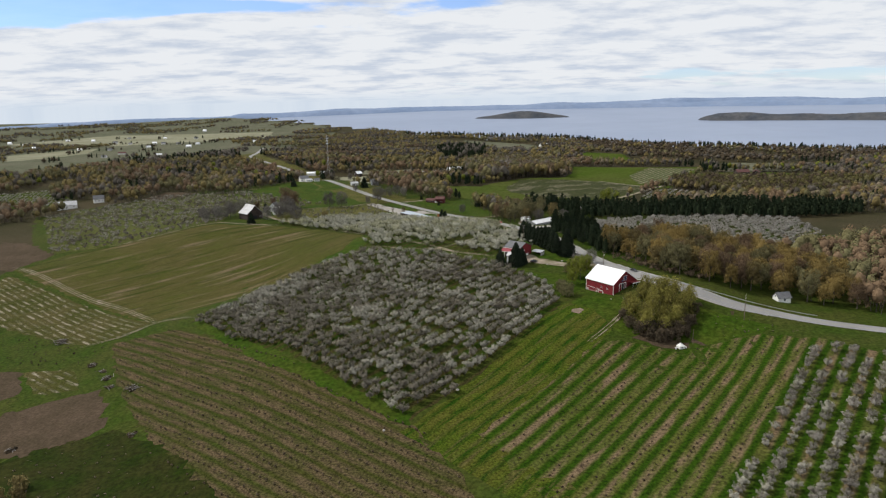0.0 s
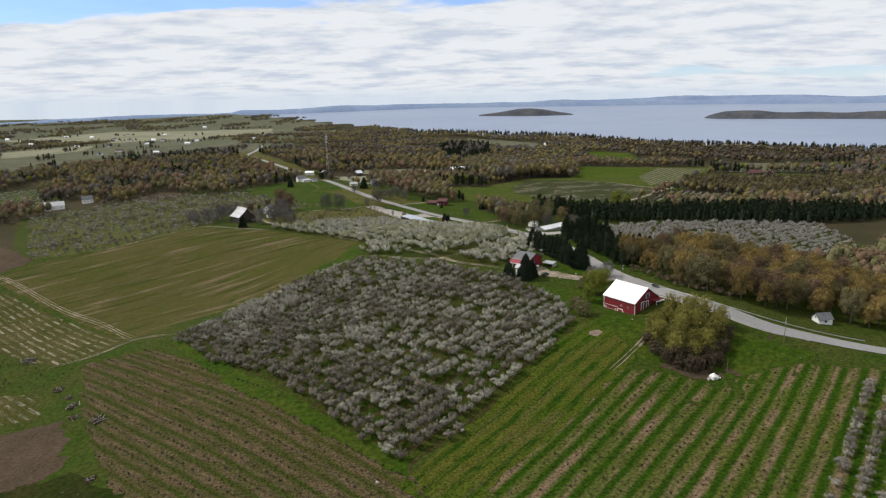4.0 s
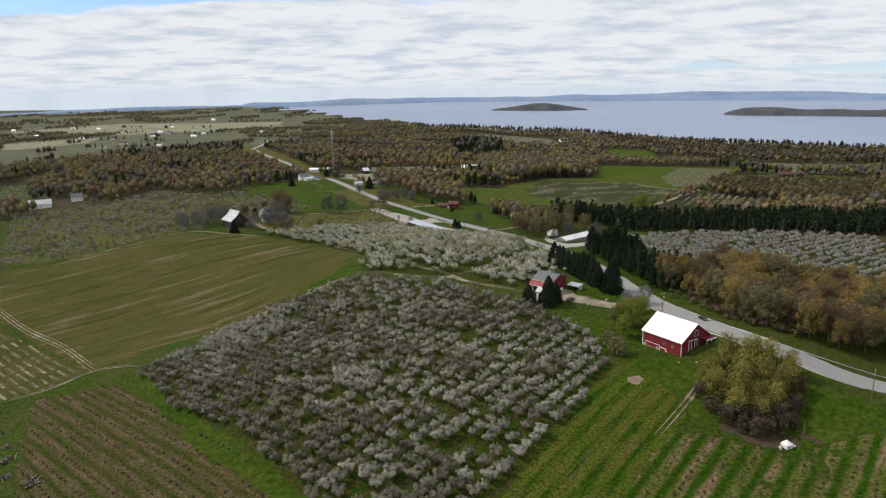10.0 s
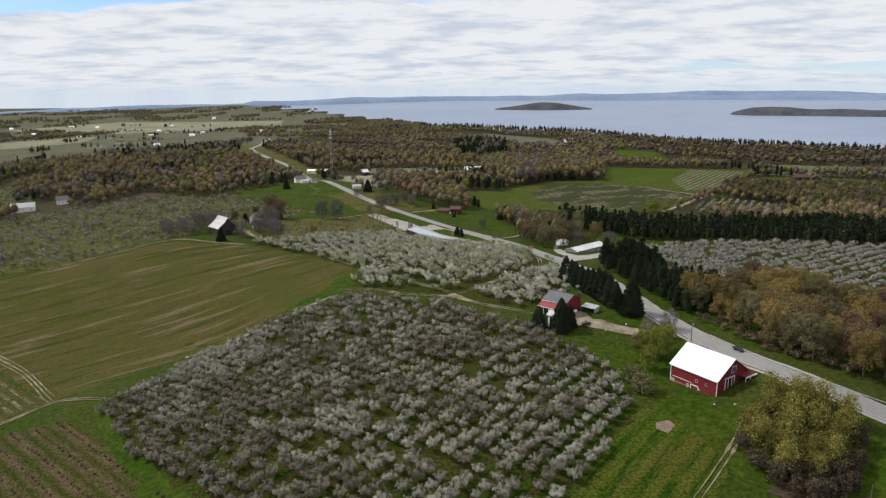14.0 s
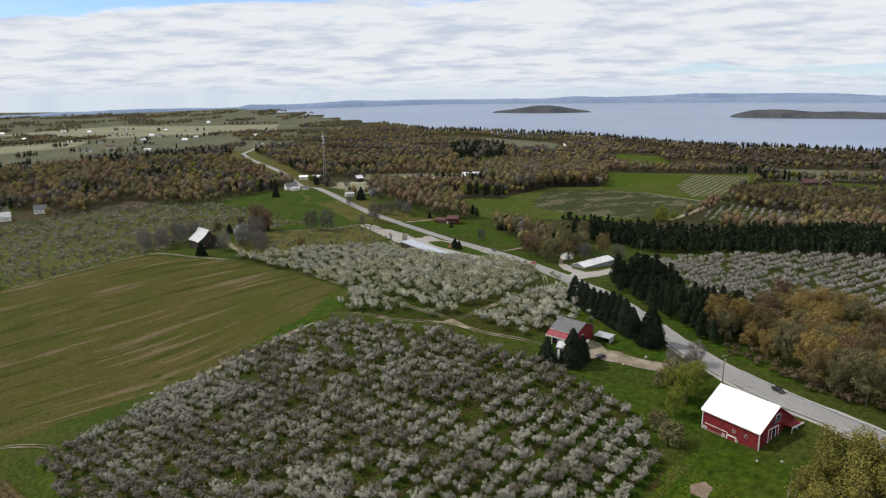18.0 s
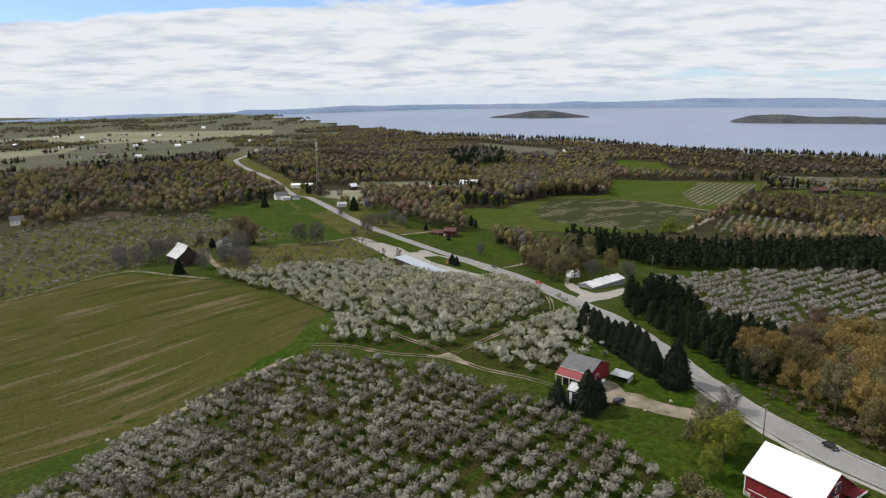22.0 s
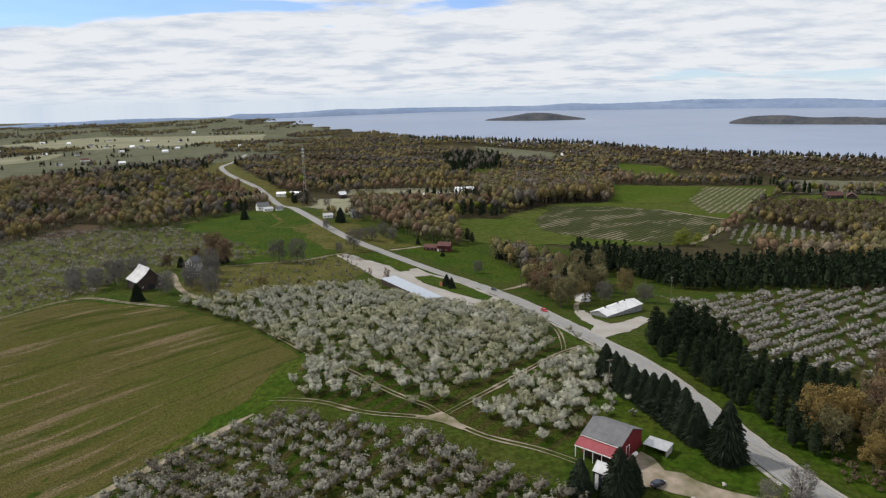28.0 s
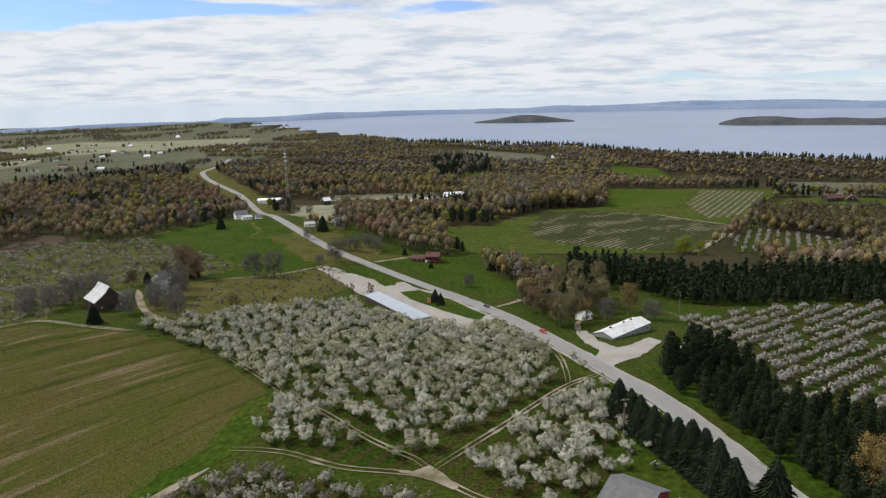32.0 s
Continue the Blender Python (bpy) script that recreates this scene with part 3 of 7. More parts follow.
YOUNG_ROWS = rows_material("young_orchard_ground", (0.026, 0.036, 0.0058), (0.074, 0.054, 0.029), 6.2, -42.5, 0.6, 0.2, (0.036, 0.037, 0.0085), 1.2, patch=0.02, breakup=0.6, contrast=0.75, gaps=(0.07, 0.3), soft=0.2, start=143.0)
ORCHARD_GRASS = rows_material("orchard_grass", (0.0204, 0.0382, 0.00379), (0.0375, 0.0319, 0.0109), 6.0, 51, 0.35, 0.4, (0.0341, 0.0421, 0.00759), 1.0, contrast=0.65)
HAY_ROWS = rows_material("hay_field_ground", (0.047, 0.0525, 0.0102), (0.069, 0.057, 0.0215), 3.2, 28, 0.45, 0.5, (0.061, 0.0545, 0.0162), 1.6, patch=0.025, third=(0.122, 0.09, 0.055), contrast=0.65, streak=(0.016, 0.13), gaps=(0.05, 0.5), breakup=0.95, fourth=(0.027, 0.036, 0.006), soft=0.3)
STRIP_ROWS = rows_material("strip_field_ground", (0.041, 0.044, 0.010), (0.20, 0.175, 0.13), 4.2, -41, 0.3, 0.5, (0.065, 0.056, 0.020), 1.2, breakup=0.85, cross=(17.0, 0.75), contrast=0.65)
FIELD_ROWS = rows_material("row_field_ground", (0.036, 0.057, 0.0048), (0.118, 0.083, 0.049), 6.47, 51.3, 0.4, 0.22, (0.052, 0.061, 0.0085), 0.9, soft=0.2, breakup=0.8, patch=0.03, between=((0.0165, 0.039, 0.0023), 0.3), gaps=(0.03, 0.16), contrast=0.65, start=17.2)
GREEN_ROWS = rows_material("grass_strip_ground", (0.038, 0.060, 0.005), (0.0125, 0.035, 0.0022), 6.47, 51.3, 0.4, 0.5, (0.058, 0.060, 0.010), 1.2, soft=0.15, breakup=0.7, patch=0.04, contrast=0.65, third=(0.07, 0.058, 0.02), streak=(0.02, 0.2), start=20.4)
WEST_ROWS = rows_material("west_orchard_ground", (0.0456, 0.0648, 0.0126), (0.072, 0.0624, 0.0258), 7.5, 51, 0.4, 0.4, (0.0636, 0.0756, 0.0174), 0.6, contrast=0.65)
VINE_ROWS = rows_material("vineyard_ground", (0.031, 0.038, 0.0115), (0.15, 0.13, 0.09), 5.0, 49, 0.36, 0.4, (0.04, 0.046, 0.014), 0.5, breakup=0.93, patch=0.012, gaps=(0.02, 0.045), soft=0.25, between=((0.022, 0.028, 0.009), 0.3))
SLOPE_ROWS = rows_material("slope_row_ground", (0.048, 0.060, 0.018), (0.185, 0.165, 0.12), 7.5, 57, 0.34, 0.3, (0.06, 0.064, 0.024), 0.4, breakup=0.75, patch=0.012)

# pale and green field covers with distance haze mixed into the base colours
FAR_PALE_HAZE = material("pale_field_with_haze", (0.215, 0.21, 0.15), 1.0, (0.15, 0.15, 0.096), 0.05, 0.008, contrast=0.2, spec=0.0)
FAR_GREEN_HAZE = material("green_field_with_haze", (0.088, 0.094, 0.062), 1.0, (0.118, 0.113, 0.082), 0.05, 0.006, contrast=0.3, spec=0.0)
FAR_LIT = material("sunny_slope_grass", (0.044, 0.068, 0.011), 1.0, (0.066, 0.078, 0.02), 0.2, 0.012, contrast=0.3, spec=0.0)
FAR_OLIVE = material("olive_slope_grass", (0.045, 0.066, 0.013), 1.0, (0.068, 0.074, 0.022), 0.2, 0.012, contrast=0.35, spec=0.0)

patch("meadow", ((-360, 120), (-360, 460), (-340, 560), (-460, 780), (-330, 900), (-140, 960), (60, 830), (260, 640), (330, 460), (330, 120)), GRASS, 0.1, 7, 2, 5, "rough spring grass between the orchards", "grass")
patch("orchard_floor", ORCHARD_EARLY, ORCHARD_GRASS, 0.14, 6, 1.0, 6, "mown green grass under the cherry rows", "grass")
patch("orchard_floor", ORCHARD_FULL, ORCHARD_GRASS, 0.14, 6, 1.0, 7, "mown green grass under the white cherry trees", "grass")
patch("young_orchard_field", ORCHARD_YOUNG, YOUNG_ROWS, 0.14, 6, 0.8, 8, "brown cultivated strips and grass of a young orchard", "field")
patch("hay_field", HAY_FIELD, HAY_ROWS, 0.14, 6, 0.8, 9, "olive hay field with brown streaks", "field")
patch("strip_field", STRIP_FIELD, STRIP_ROWS, 0.14, 6, 0.8, 10, "field with pale planted strips", "field")
patch("orchard_floor", ORCHARD_WEST, WEST_ROWS, 0.14, 9, 1.0, 11, "grass between grey budding cherry rows", "grass")
patch("row_field", ROW_FIELD, FIELD_ROWS, 0.14, 6, 0.8, 12, "bright green grass alleys and brown planted strips", "field")
patch("grass_strips", GRASS_STRIPS, GREEN_ROWS, 0.14, 6, 0.6, 31, "bright green grass in tractor-worn strips", "grass")
patch("bare_ground", ((-204, 296), (-184, 302), (-163, 307), (-140, 265), (-154, 256), (-172, 250), (-200, 262)), SOIL, 0.15, 6, 1.2, 32, "bare brown soil beside the young orchard", "soil")
patch("bare_ground", ((-240, 350), (-225, 346), (-207, 319), (-214, 311), (-250, 320)), SOIL, 0.15, 6, 1.2, 33, "bare brown soil beside the field", "soil")
patch("cut_strips", ((-223, 346), (-192, 340), (-175, 311), (-199, 314)), STRIP_ROWS, 0.16, 6, 0.8, 34, "small plot of pale cut strips", "field")
patch("mossy_ground", ((-165, 254), (-136, 263), (-118, 250), (-69, 199), (-60, 165), (-200, 165), (-190, 240)), MOSS, 0.15, 8, 1.5, 35, "mossy green grass below the orchard", "grass")
patch("orchard_floor", ORCHARD_EAST, ORCHARD_GRASS, 0.14, 8, 1.0, 13, "green grass under blossoming cherry rows", "grass")
patch("hillside", VINEYARD, FAR_OLIVE, 0.3, 9, 2.0, 14, "olive green grassy hillside", "grass")
patch("vineyard", ((100, 915), (134, 1010), (202, 1022), (254, 1006), (313, 945), (243, 850), (197, 808), (131, 830), (98, 862)), VINE_ROWS, 0.45, 9, 1.5, 51, "dark bare vineyard with pale broken rows", "field")
patch("planted_slope", ((320, 1100), (392, 1226), (469, 1206), (400, 1075), (362, 1018), (303, 992)), SLOPE_ROWS, 0.45, 9, 1.5, 52, "planted slope with long pale rows", "field")
patch("slope_grass", ((384, 1045), (480, 1006), (600, 1000), (610, 1080), (560, 1130), (500, 1140), (450, 1130)), FAR_OLIVE, 0.4, 12, 3, 64, "olive grass slope round the lodge", "grass")
patch("hillside_floor", HILL_CHERRY, ORCHARD_GRASS, 0.4, 9, 1.5, 53, "grass under the hillside cherry rows", "grass")
patch("slope_grass", ((52, 1350), (67, 1470), (126, 1450), (121, 1357), (66, 1220)), FAR_OLIVE, 0.4, 15, 3, 62, "pale grass slope beside the wooded rise", "grass")
patch("slope_grass", ((304, 1480), (362, 1600), (431, 1540), (403, 1373), (323, 1322)), FAR_LIT, 0.4, 15, 3, 63, "green clearing behind the hillside", "grass")
patch("rough_meadow", ((-118, 616), (-60, 652), (-44, 700), (-66, 745), (-100, 725), (-150, 704), (-160, 660), (-145, 634)), MEADOW, 0.17, 8, 1.0, 61, "yellowish scrubby meadow by the farmstead", "grass")
patch("brown_field", ((-373, 859), (-361, 923), (-303, 890), (-345, 843)), SOIL, 0.4, 9, 1.5, 54, "ploughed brown field at the wood's edge", "field")
patch("green_edge", ((-108, 328), (-84, 297), (-48, 262), (-25, 243), (-12, 230), (-10, 238), (-33, 260), (-69, 294), (-104, 334), (-136, 374), (-140, 370)), LAWN, 0.19, 5, 0.8, 55, "bright green grass strip along the orchard", "grass")
patch("green_edge", ((-60, 462), (-46, 476), (-52, 506), (-60, 502), (-66, 474), (-92, 452)), LAWN, 0.19, 5, 0.8, 56, "bright green grass strip along the hay field", "grass")
patch("worn_ground", ((69, 328), (73, 326), (76, 330), (74, 333), (70, 332)), RUBBLE, 0.24, 2, 0.5, 58, "pale heap of earth and rubble below the barn", "soil")
patch("worn_ground", ((92, 297), (108, 290), (124, 292), (118, 300), (98, 305)), SOIL, 0.24, 3, 1.0, 59, "bare trodden earth under the grove", "soil")
patch("worn_ground", ((-418, 647), (-380, 628), (-326, 572), (-340, 535), (-370, 545)), SOIL, 0.18, 8, 1.5, 57, "brown worked soil beside the field", "soil")
patch("pasture", GREEN_FIELD, LAWN, 0.14, 10, 1.5, 15, "bright green pasture by the road", "grass")
patch("lawn", ((62, 424), (68, 416), (82, 405), (97, 399), (93, 414), (74, 432), (60, 450), (54, 440)), LAWN, 0.2, 6, 0.8, 60, "mown grass between the driveway and the spruces", "grass")
patch("lawn", ((46, 402), (58, 392), (84, 380), (92, 372), (72, 350), (66, 352), (62, 380)), LAWN, 0.16, 6, 0.8, 16, "bright green lawn beside the driveway", "grass")
patch("lawn", ((70, 343), (82, 330), (84, 306), (92, 300), (126, 293), (150, 294), (160, 300), (140, 312), (126, 322), (116, 340), (98, 336), (80, 352)), LAWN, 0.18, 6, 0.8, 17, "green grass below the barn", "grass")
patch("lawn", ((-30, 772), (-14, 752), (12, 722), (42, 668), (64, 672), (62, 700), (46, 742), (28, 780), (2, 800)), LAWN, 0.16, 8, 0.8, 18, "green lawn in front of the red house", "grass")
patch("verge", ((66, 478), (58, 452), (72, 432), (92, 412), (84, 470), (76, 498), (66, 530), (60, 530)), LAWN, 0.17, 6, 0.6, 19, "grass verge beside the road", "grass")
patch("verge", ((90, 500), (98, 455), (104, 425), (113, 398), (124, 370), (118, 420), (106, 470), (92, 532), (86, 530)), LAWN, 0.17, 6, 0.6, 20, "mown green verge along the road", "grass")

patch("far_farmland", ((-3600, 1500), (-4750, 3000), (-4750, 4860), (-1500, 4860), (-760, 3800), (-520, 3350), (-330, 2500), (-430, 2000), (-540, 1320), (-700, 1260), (-1200, 1300)), FAR_GREEN_HAZE, 0.25, 60, 8, 39, "open farmland towards the horizon, its green greyed for haze", "field")
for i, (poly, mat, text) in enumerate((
        (((-1287, 2079), (-1232, 2221), (-1120, 2303), (-1026, 2056), (-1056, 1773), (-1081, 1744)), FAR_PALE_HAZE, "pale green field in the distance, haze in its colour"),
        (((-860, 1388), (-849, 1485), (-925, 1853), (-862, 1877), (-773, 1656), (-729, 1331), (-716, 1219)), FAR_GREEN_HAZE, "green field in the distance"),
        (((-1103, 2326), (-1053, 2675), (-705, 2375), (-588, 2220), (-614, 2063), (-816, 2069), (-940, 2048)), FAR_GREEN_HAZE, "open farmland with hedges in the distance"),
        (((-1676, 2713), (-1559, 2988), (-1457, 3186), (-709, 3060), (-620, 2672), (-1131, 2468)), FAR_PALE_HAZE, "hazy open farmland near the horizon"),
        (((-1050, 1500), (-880, 1480), (-950, 1850), (-1070, 1730)), FAR_GREEN_HAZE, "green field beside a farm track"),
        (((101, 1889), (190, 1690), (285, 1760), (286, 1952), (215, 2063), (103, 2174)), FAR_GREEN_HAZE, "small green field near the shore"),
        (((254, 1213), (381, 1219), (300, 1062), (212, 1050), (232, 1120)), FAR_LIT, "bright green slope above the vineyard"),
        (((-155, 1115), (-110, 1110), (-87, 912), (-136, 960)), FAR_PALE_HAZE, "pale scrubby clearing by the road"),
        (((-134, 1188), (21, 1190), (19, 1120), (-119, 1145)), FAR_PALE_HAZE, "pale clearing in the woods"),
        (((-654, 1319), (-722, 1631), (-774, 2016), (-587, 2134), (-540, 1950), (-600, 1500)), FAR_GREEN_HAZE, "wide green fields beyond the woods"),
        (((500, 1150), (690, 1120), (760, 1230), (560, 1300)), FAR_GREEN_HAZE, "green clearing above the woods"),
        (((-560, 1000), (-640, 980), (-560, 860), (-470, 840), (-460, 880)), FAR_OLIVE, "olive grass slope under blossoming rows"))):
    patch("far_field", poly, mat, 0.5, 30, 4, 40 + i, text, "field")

ribbon("road_verge", ROAD_LINE[21:], 64, MEADOW, 0.2, "grassy verge along the far road", "grass", 12, 4.0)
ribbon("road", [(x + 0.6, y + 0.4) for x, y in ROAD_LINE], 8.8, ASPHALT, 0.28, "grey worn two-lane country road", "road", 5, cols=5, crown=0.08)
for aside in (-3.5, -0.12, 0.12, 3.5):
    ribbon("road_line", [(x + 0.6, y + 0.4) for x, y in ROAD_LINE[:24]], 0.13, PAINT_LINE if abs(aside) > 1 else PAINT_YELLOW, 0.375 - 0.006 * abs(aside), "worn painted line on the road", "marking", 5, aside=aside)
ribbon("shoulder", [(x - 4.4, y - 1.6) for x, y in ROAD_LINE[5:20]], 1.5, GRAVEL, 0.2, "pale gravel shoulder of the road", "road", 5, 0.3)
ribbon("shoulder", [(x + 5.2, y + 2) for x, y in ROAD_LINE[5:20]], 1.5, GRAVEL, 0.2, "pale gravel shoulder of the road", "road", 5, 0.3, seed=4)

patch("parking_lot", ((-74, 744), (-46, 728), (-22, 706), (-12, 712), (-6, 700), (12, 680), (24, 655), (38, 612), (36, 600), (26, 578), (8, 576), (0, 602), (-18, 655), (-36, 672), (-52, 706)), GRAVEL, 0.24, 7, 0.6, 21, "pale gravel parking lot by the road", "lot")
patch("grass_island", ((-13, 683), (-2, 690), (17, 664), (34, 620), (29, 606), (13, 630), (-7, 664)), LAWN, 0.34, 6, 0.3, 22, "mown grass island between lot and road", "grass")
patch("grass_island", ((-47, 758), (-32, 741), (-17, 716), (-17, 702), (-24, 698), (-38, 728), (-54, 748)), LAWN, 0.34, 6, 0.3, 23, "mown grass island between lot and road", "grass")
patch("gravel_yard", ((72, 520), (79, 531), (90, 540), (101, 555), (110, 568), (106, 574), (93, 561), (85, 555), (80, 566), (79, 586), (74, 586), (73, 562), (76, 549), (69, 530)), GRAVEL, 0.26, 5, 0.5, 25, "pale gravel yard before the roadside building", "driveway")
patch("worn_ground", ((-1, 449), (4, 450.5), (8, 446.5), (12, 440.5), (10, 439), (5, 443.5), (0, 446)), DIRT, 0.32, 3, 0.4, 26, "pale sandy apron where the tracks meet", "track")
patch("farmyard", ((48, 420), (52, 408), (60, 408), (84, 394), (96, 392), (97, 398), (80, 404), (66, 416), (62, 424)), DIRT, 0.26, 5, 0.4, 24, "sandy driveway and yard of the farm store", "driveway")
for pts, w in ((((-230, 612), (-218, 621), (-200, 626), (-172, 615), (-140, 604)), 3.0),
               (((-280, 576), (-246, 598), (-220, 618)), 2.6),
               (((-56, 470), (-38, 463), (-28, 457), (-18, 452), (4, 446), (18, 435), (33, 427), (44, 419)), 1.7),
               (((-4, 449), (4, 446), (10, 441)), 4.5),
               (((-92, 566), (-84, 560), (-64, 532), (-48, 507)), 1.8),
               (((-48, 507), (-16, 469), (1, 454), (5, 447)), 1.8),
               (((4, 448), (16, 460), (29, 474), (52, 502), (64, 513), (74, 520)), 2.2),
               (((54, 563), (57, 540), (56, 520), (54, 505)), 2.4),
               (((-345, 545), (-318, 527), (-248, 465), (-206, 433), (-170, 396)), 1.6),
               (((-342, 540), (-315, 522), (-245, 460), (-203, 428), (-168, 391)), 1.6),
               (((-205, 372), (-183, 378), (-166, 390), (-150, 386), (-138, 380)), 2.6),
               (((70, 294), (80, 306), (92, 321), (99, 332)), 2.0),
               (((-112, 428), (-96, 440), (-80, 449), (-60, 462)), 4.5),
               (((-122, 612), (-143, 629), (-158, 652), (-176, 690)), 4.0),
               (((-150, 704), (-128, 712), (-94, 727), (-64, 757)), 3.0),
               (((-272, 852), (-249, 873), (-222, 897)), 3.0),
               (((-40, 762), (-24, 772), (-8, 784)), 3.5),
               (((40, 640), (54, 656), (70, 678)), 3.5),
               (((75, 580), (77, 596), (82, 612)), 3.4),
               (((213, 800), (257, 859), (300, 925), (339, 976), (352, 990)), 5.5),
               (((250, 1012), (280, 976), (311, 946), (322, 952)), 4.5),
               (((459, 1163), (531, 1163), (620, 1180)), 4.5),
               (((-304, 791), (-233, 732)), 3.0),
               (((92, 500), (120, 545), (140, 590), (132, 630)), 3.0)):
    if w > 3.2:
        ribbon("dirt_track", pts, w, DIRT, 0.3 if pts[0][1] < 780 else 0.75, "pale sandy farm track with worn edges", "track", 3, 0.25, taper=4)
    else:
        for side in (-0.85, 0.85):
            ribbon("dirt_track", pts, 0.3 * w, DIRT, 0.3, "pale sandy wheel rut of a farm track", "track", 3, 0.1, taper=6, aside=side)


def build_lake():
    rs = np.concatenate([np.linspace(1500, 4990, 60)])
    th = np.radians(np.linspace(-62, 62, 160))
    r, a = np.meshgrid(rs, th, indexing="ij")
    x, y = r * np.sin(a), 100 + r * np.cos(a)
    ob = mesh_object("lake", np.stack([x.ravel(), y.ravel(), lake_level(r.ravel(), x.ravel())], -1), grid_faces(len(rs), len(th))[:, ::-1], WATER)
    ob.data.shade_smooth()
    tagged(ob, "pale blue-grey lake with light ripples", "water", kind="structure")


def water_material():
    m = material("lake_water", (0.155, 0.2, 0.3), 0.4, (0.2, 0.245, 0.345), 0.01, 0.0016, contrast=0.06, spec=0.4)
    return m


WATER = water_material()
build_lake()


def ridge(name, radius, width, a0, a1, height, base, mat, label, seed, taper=0.12, rough=1.0):
    """A long wooded ridge far off, with a broken skyline."""
    rng = np.random.default_rng(seed)
    n = 220
    u = np.linspace(0, 1, n)
    prof = sum(rng.uniform(0.3, 1) / k * np.sin(u * k * 6.0 * rough + rng.uniform(0, 6)) for k in range(1, 9))
    prof = 0.8 + 0.2 * prof / np.abs(prof).max() + rng.normal(0, 0.012, n)
    fade = np.clip(np.minimum(u, 1 - u) / taper, 0, 1) ** 0.6
    top = height * prof * fade
    a = np.radians(a0 + (a1 - a0) * u)
    v = []
    for k, f in ((-1, 0), (-0.75, 0.5), (-0.35, 0.9), (0, 1), (0.5, 0.7), (1, 0)):
        r = radius + k * width / 2 * (0.35 + 0.65 * fade)
        v.append(np.stack([r * np.sin(a), 100 + r * np.cos(a), base(r, r * np.sin(a)) + f * top - (3 if f == 0 else 0)], -1))
    ob = mesh_object(name, np.stack(v, 1).reshape(-1, 3), grid_faces(n, 6), mat)
    ob.data.shade_smooth()
    return tagged(ob, label, "hill", kind="structure")


# distance haze is put into the blue base colour of these wooded hills
FAR_SHORE = material("haze_blue_shore", (0.17, 0.225, 0.33), 1.0, (0.22, 0.27, 0.37), 0.02, 0.004, contrast=0.12, spec=0.0)
ISLAND = material("island_woods", (0.058, 0.064, 0.075), 1.0, (0.10, 0.098, 0.098), 0.05, 0.01, contrast=0.3, spec=0.0)
ridge("far_shore", 4800, 240, -17, 48, 40, lambda r, x: lake_level(r, x), FAR_SHORE, "wooded hills across the lake, haze put into their blue colour", 3, 0.02, 2.0)
ridge("far_shore", 4860, 180, -62, -14, 34, lambda r, x: lake_level(r, x) - 6, FAR_SHORE, "hills on the horizon, coloured blue for distance haze", 5, 0.02, 2.0)
ridge("far_shore", 4920, 160, 6, 50, 58, lambda r, x: lake_level(r, x) - 4, FAR_SHORE, "higher hills beyond the far shore, haze blue in colour", 15, 0.3, 1.5)
ridge("wooded_island", 3600, 200, 3.75, 11.6, 34, lambda r, x: lake_level(r, x), ISLAND, "low wooded island in the lake", 8, 0.42, 0.5)
ridge("wooded_headland", 3230, 200, 21.9, 46, 34, lambda r, x: lake_level(r, x), ISLAND, "wooded headland reaching into the lake", 11, 0.06)

# ---- trees ----
def leaf_cloud(rng, lobes, per, size, flat=0.35, tumble=0.45, tall=0.85, depth=0.7):
    """Small four-sided leaf clumps on the outside of a set of lobes (x, y, z, r)."""
    vs = []
    for cx, cy, cz, r in lobes:
        d = rng.normal(size=(per, 3))
        d[:, 2] = d[:, 2] * 0.9 + 0.15
        d /= np.linalg.norm(d, axis=1)[:, None]
        c = np.array([cx, cy, cz]) + d * (r * rng.uniform(depth, 1.08, per))[:, None] * [1, 1, tall]
        nrm = d + rng.normal(0, tumble, (per, 3)) + [0, 0, flat]
        nrm /= np.linalg.norm(nrm, axis=1)[:, None]
        a = np.cross(nrm, rng.normal(size=(per, 3)))
        a /= np.linalg.norm(a, axis=1)[:, None]
        b = np.cross(nrm, a)
        s = size * rng.uniform(0.6, 1.35, per)[:, None]
        k = rng.uniform(0.55, 1.2, (per, 4, 1))
        q = np.stack([c + s * a * k[:, 0], c + s * b * k[:, 1], c - s * a * k[:, 2], c - s * b * k[:, 3]], 1)
        vs.append(q.reshape(-1, 3))
    v = np.vstack(vs)
    return v, np.arange(len(v)).reshape(-1, 4)


def tube(points, radii, sides=6):
    """A tapering limb through the given points."""
    p, vs = np.asarray(points, float), []
    t = np.gradient(p, axis=0)
    for q, d, r in zip(p, t, radii):
        d = d / np.linalg.norm(d)
        a = np.cross(d, [0.31, 0.87, 0.37])
        a /= np.linalg.norm(a)
        b = np.cross(d, a)
        w = np.linspace(0, 2 * np.pi, sides, endpoint=False)
        vs.append(q + r * (np.cos(w)[:, None] * a + np.sin(w)[:, None] * b))
    f = []
    for i in range(len(p) - 1):
        for j in range(sides):
            k = (j + 1) % sides
            f.append((i * sides + j, i * sides + k, (i + 1) * sides + k, (i + 1) * sides + j))
    return np.vstack(vs), np.array(f)


def join(parts):
    vs, fs, n = [], [], 0
    for v, f in parts:
        vs.append(v)
        fs.append(f + n)
        n += len(v)
    return np.vstack(vs), np.vstack(fs)


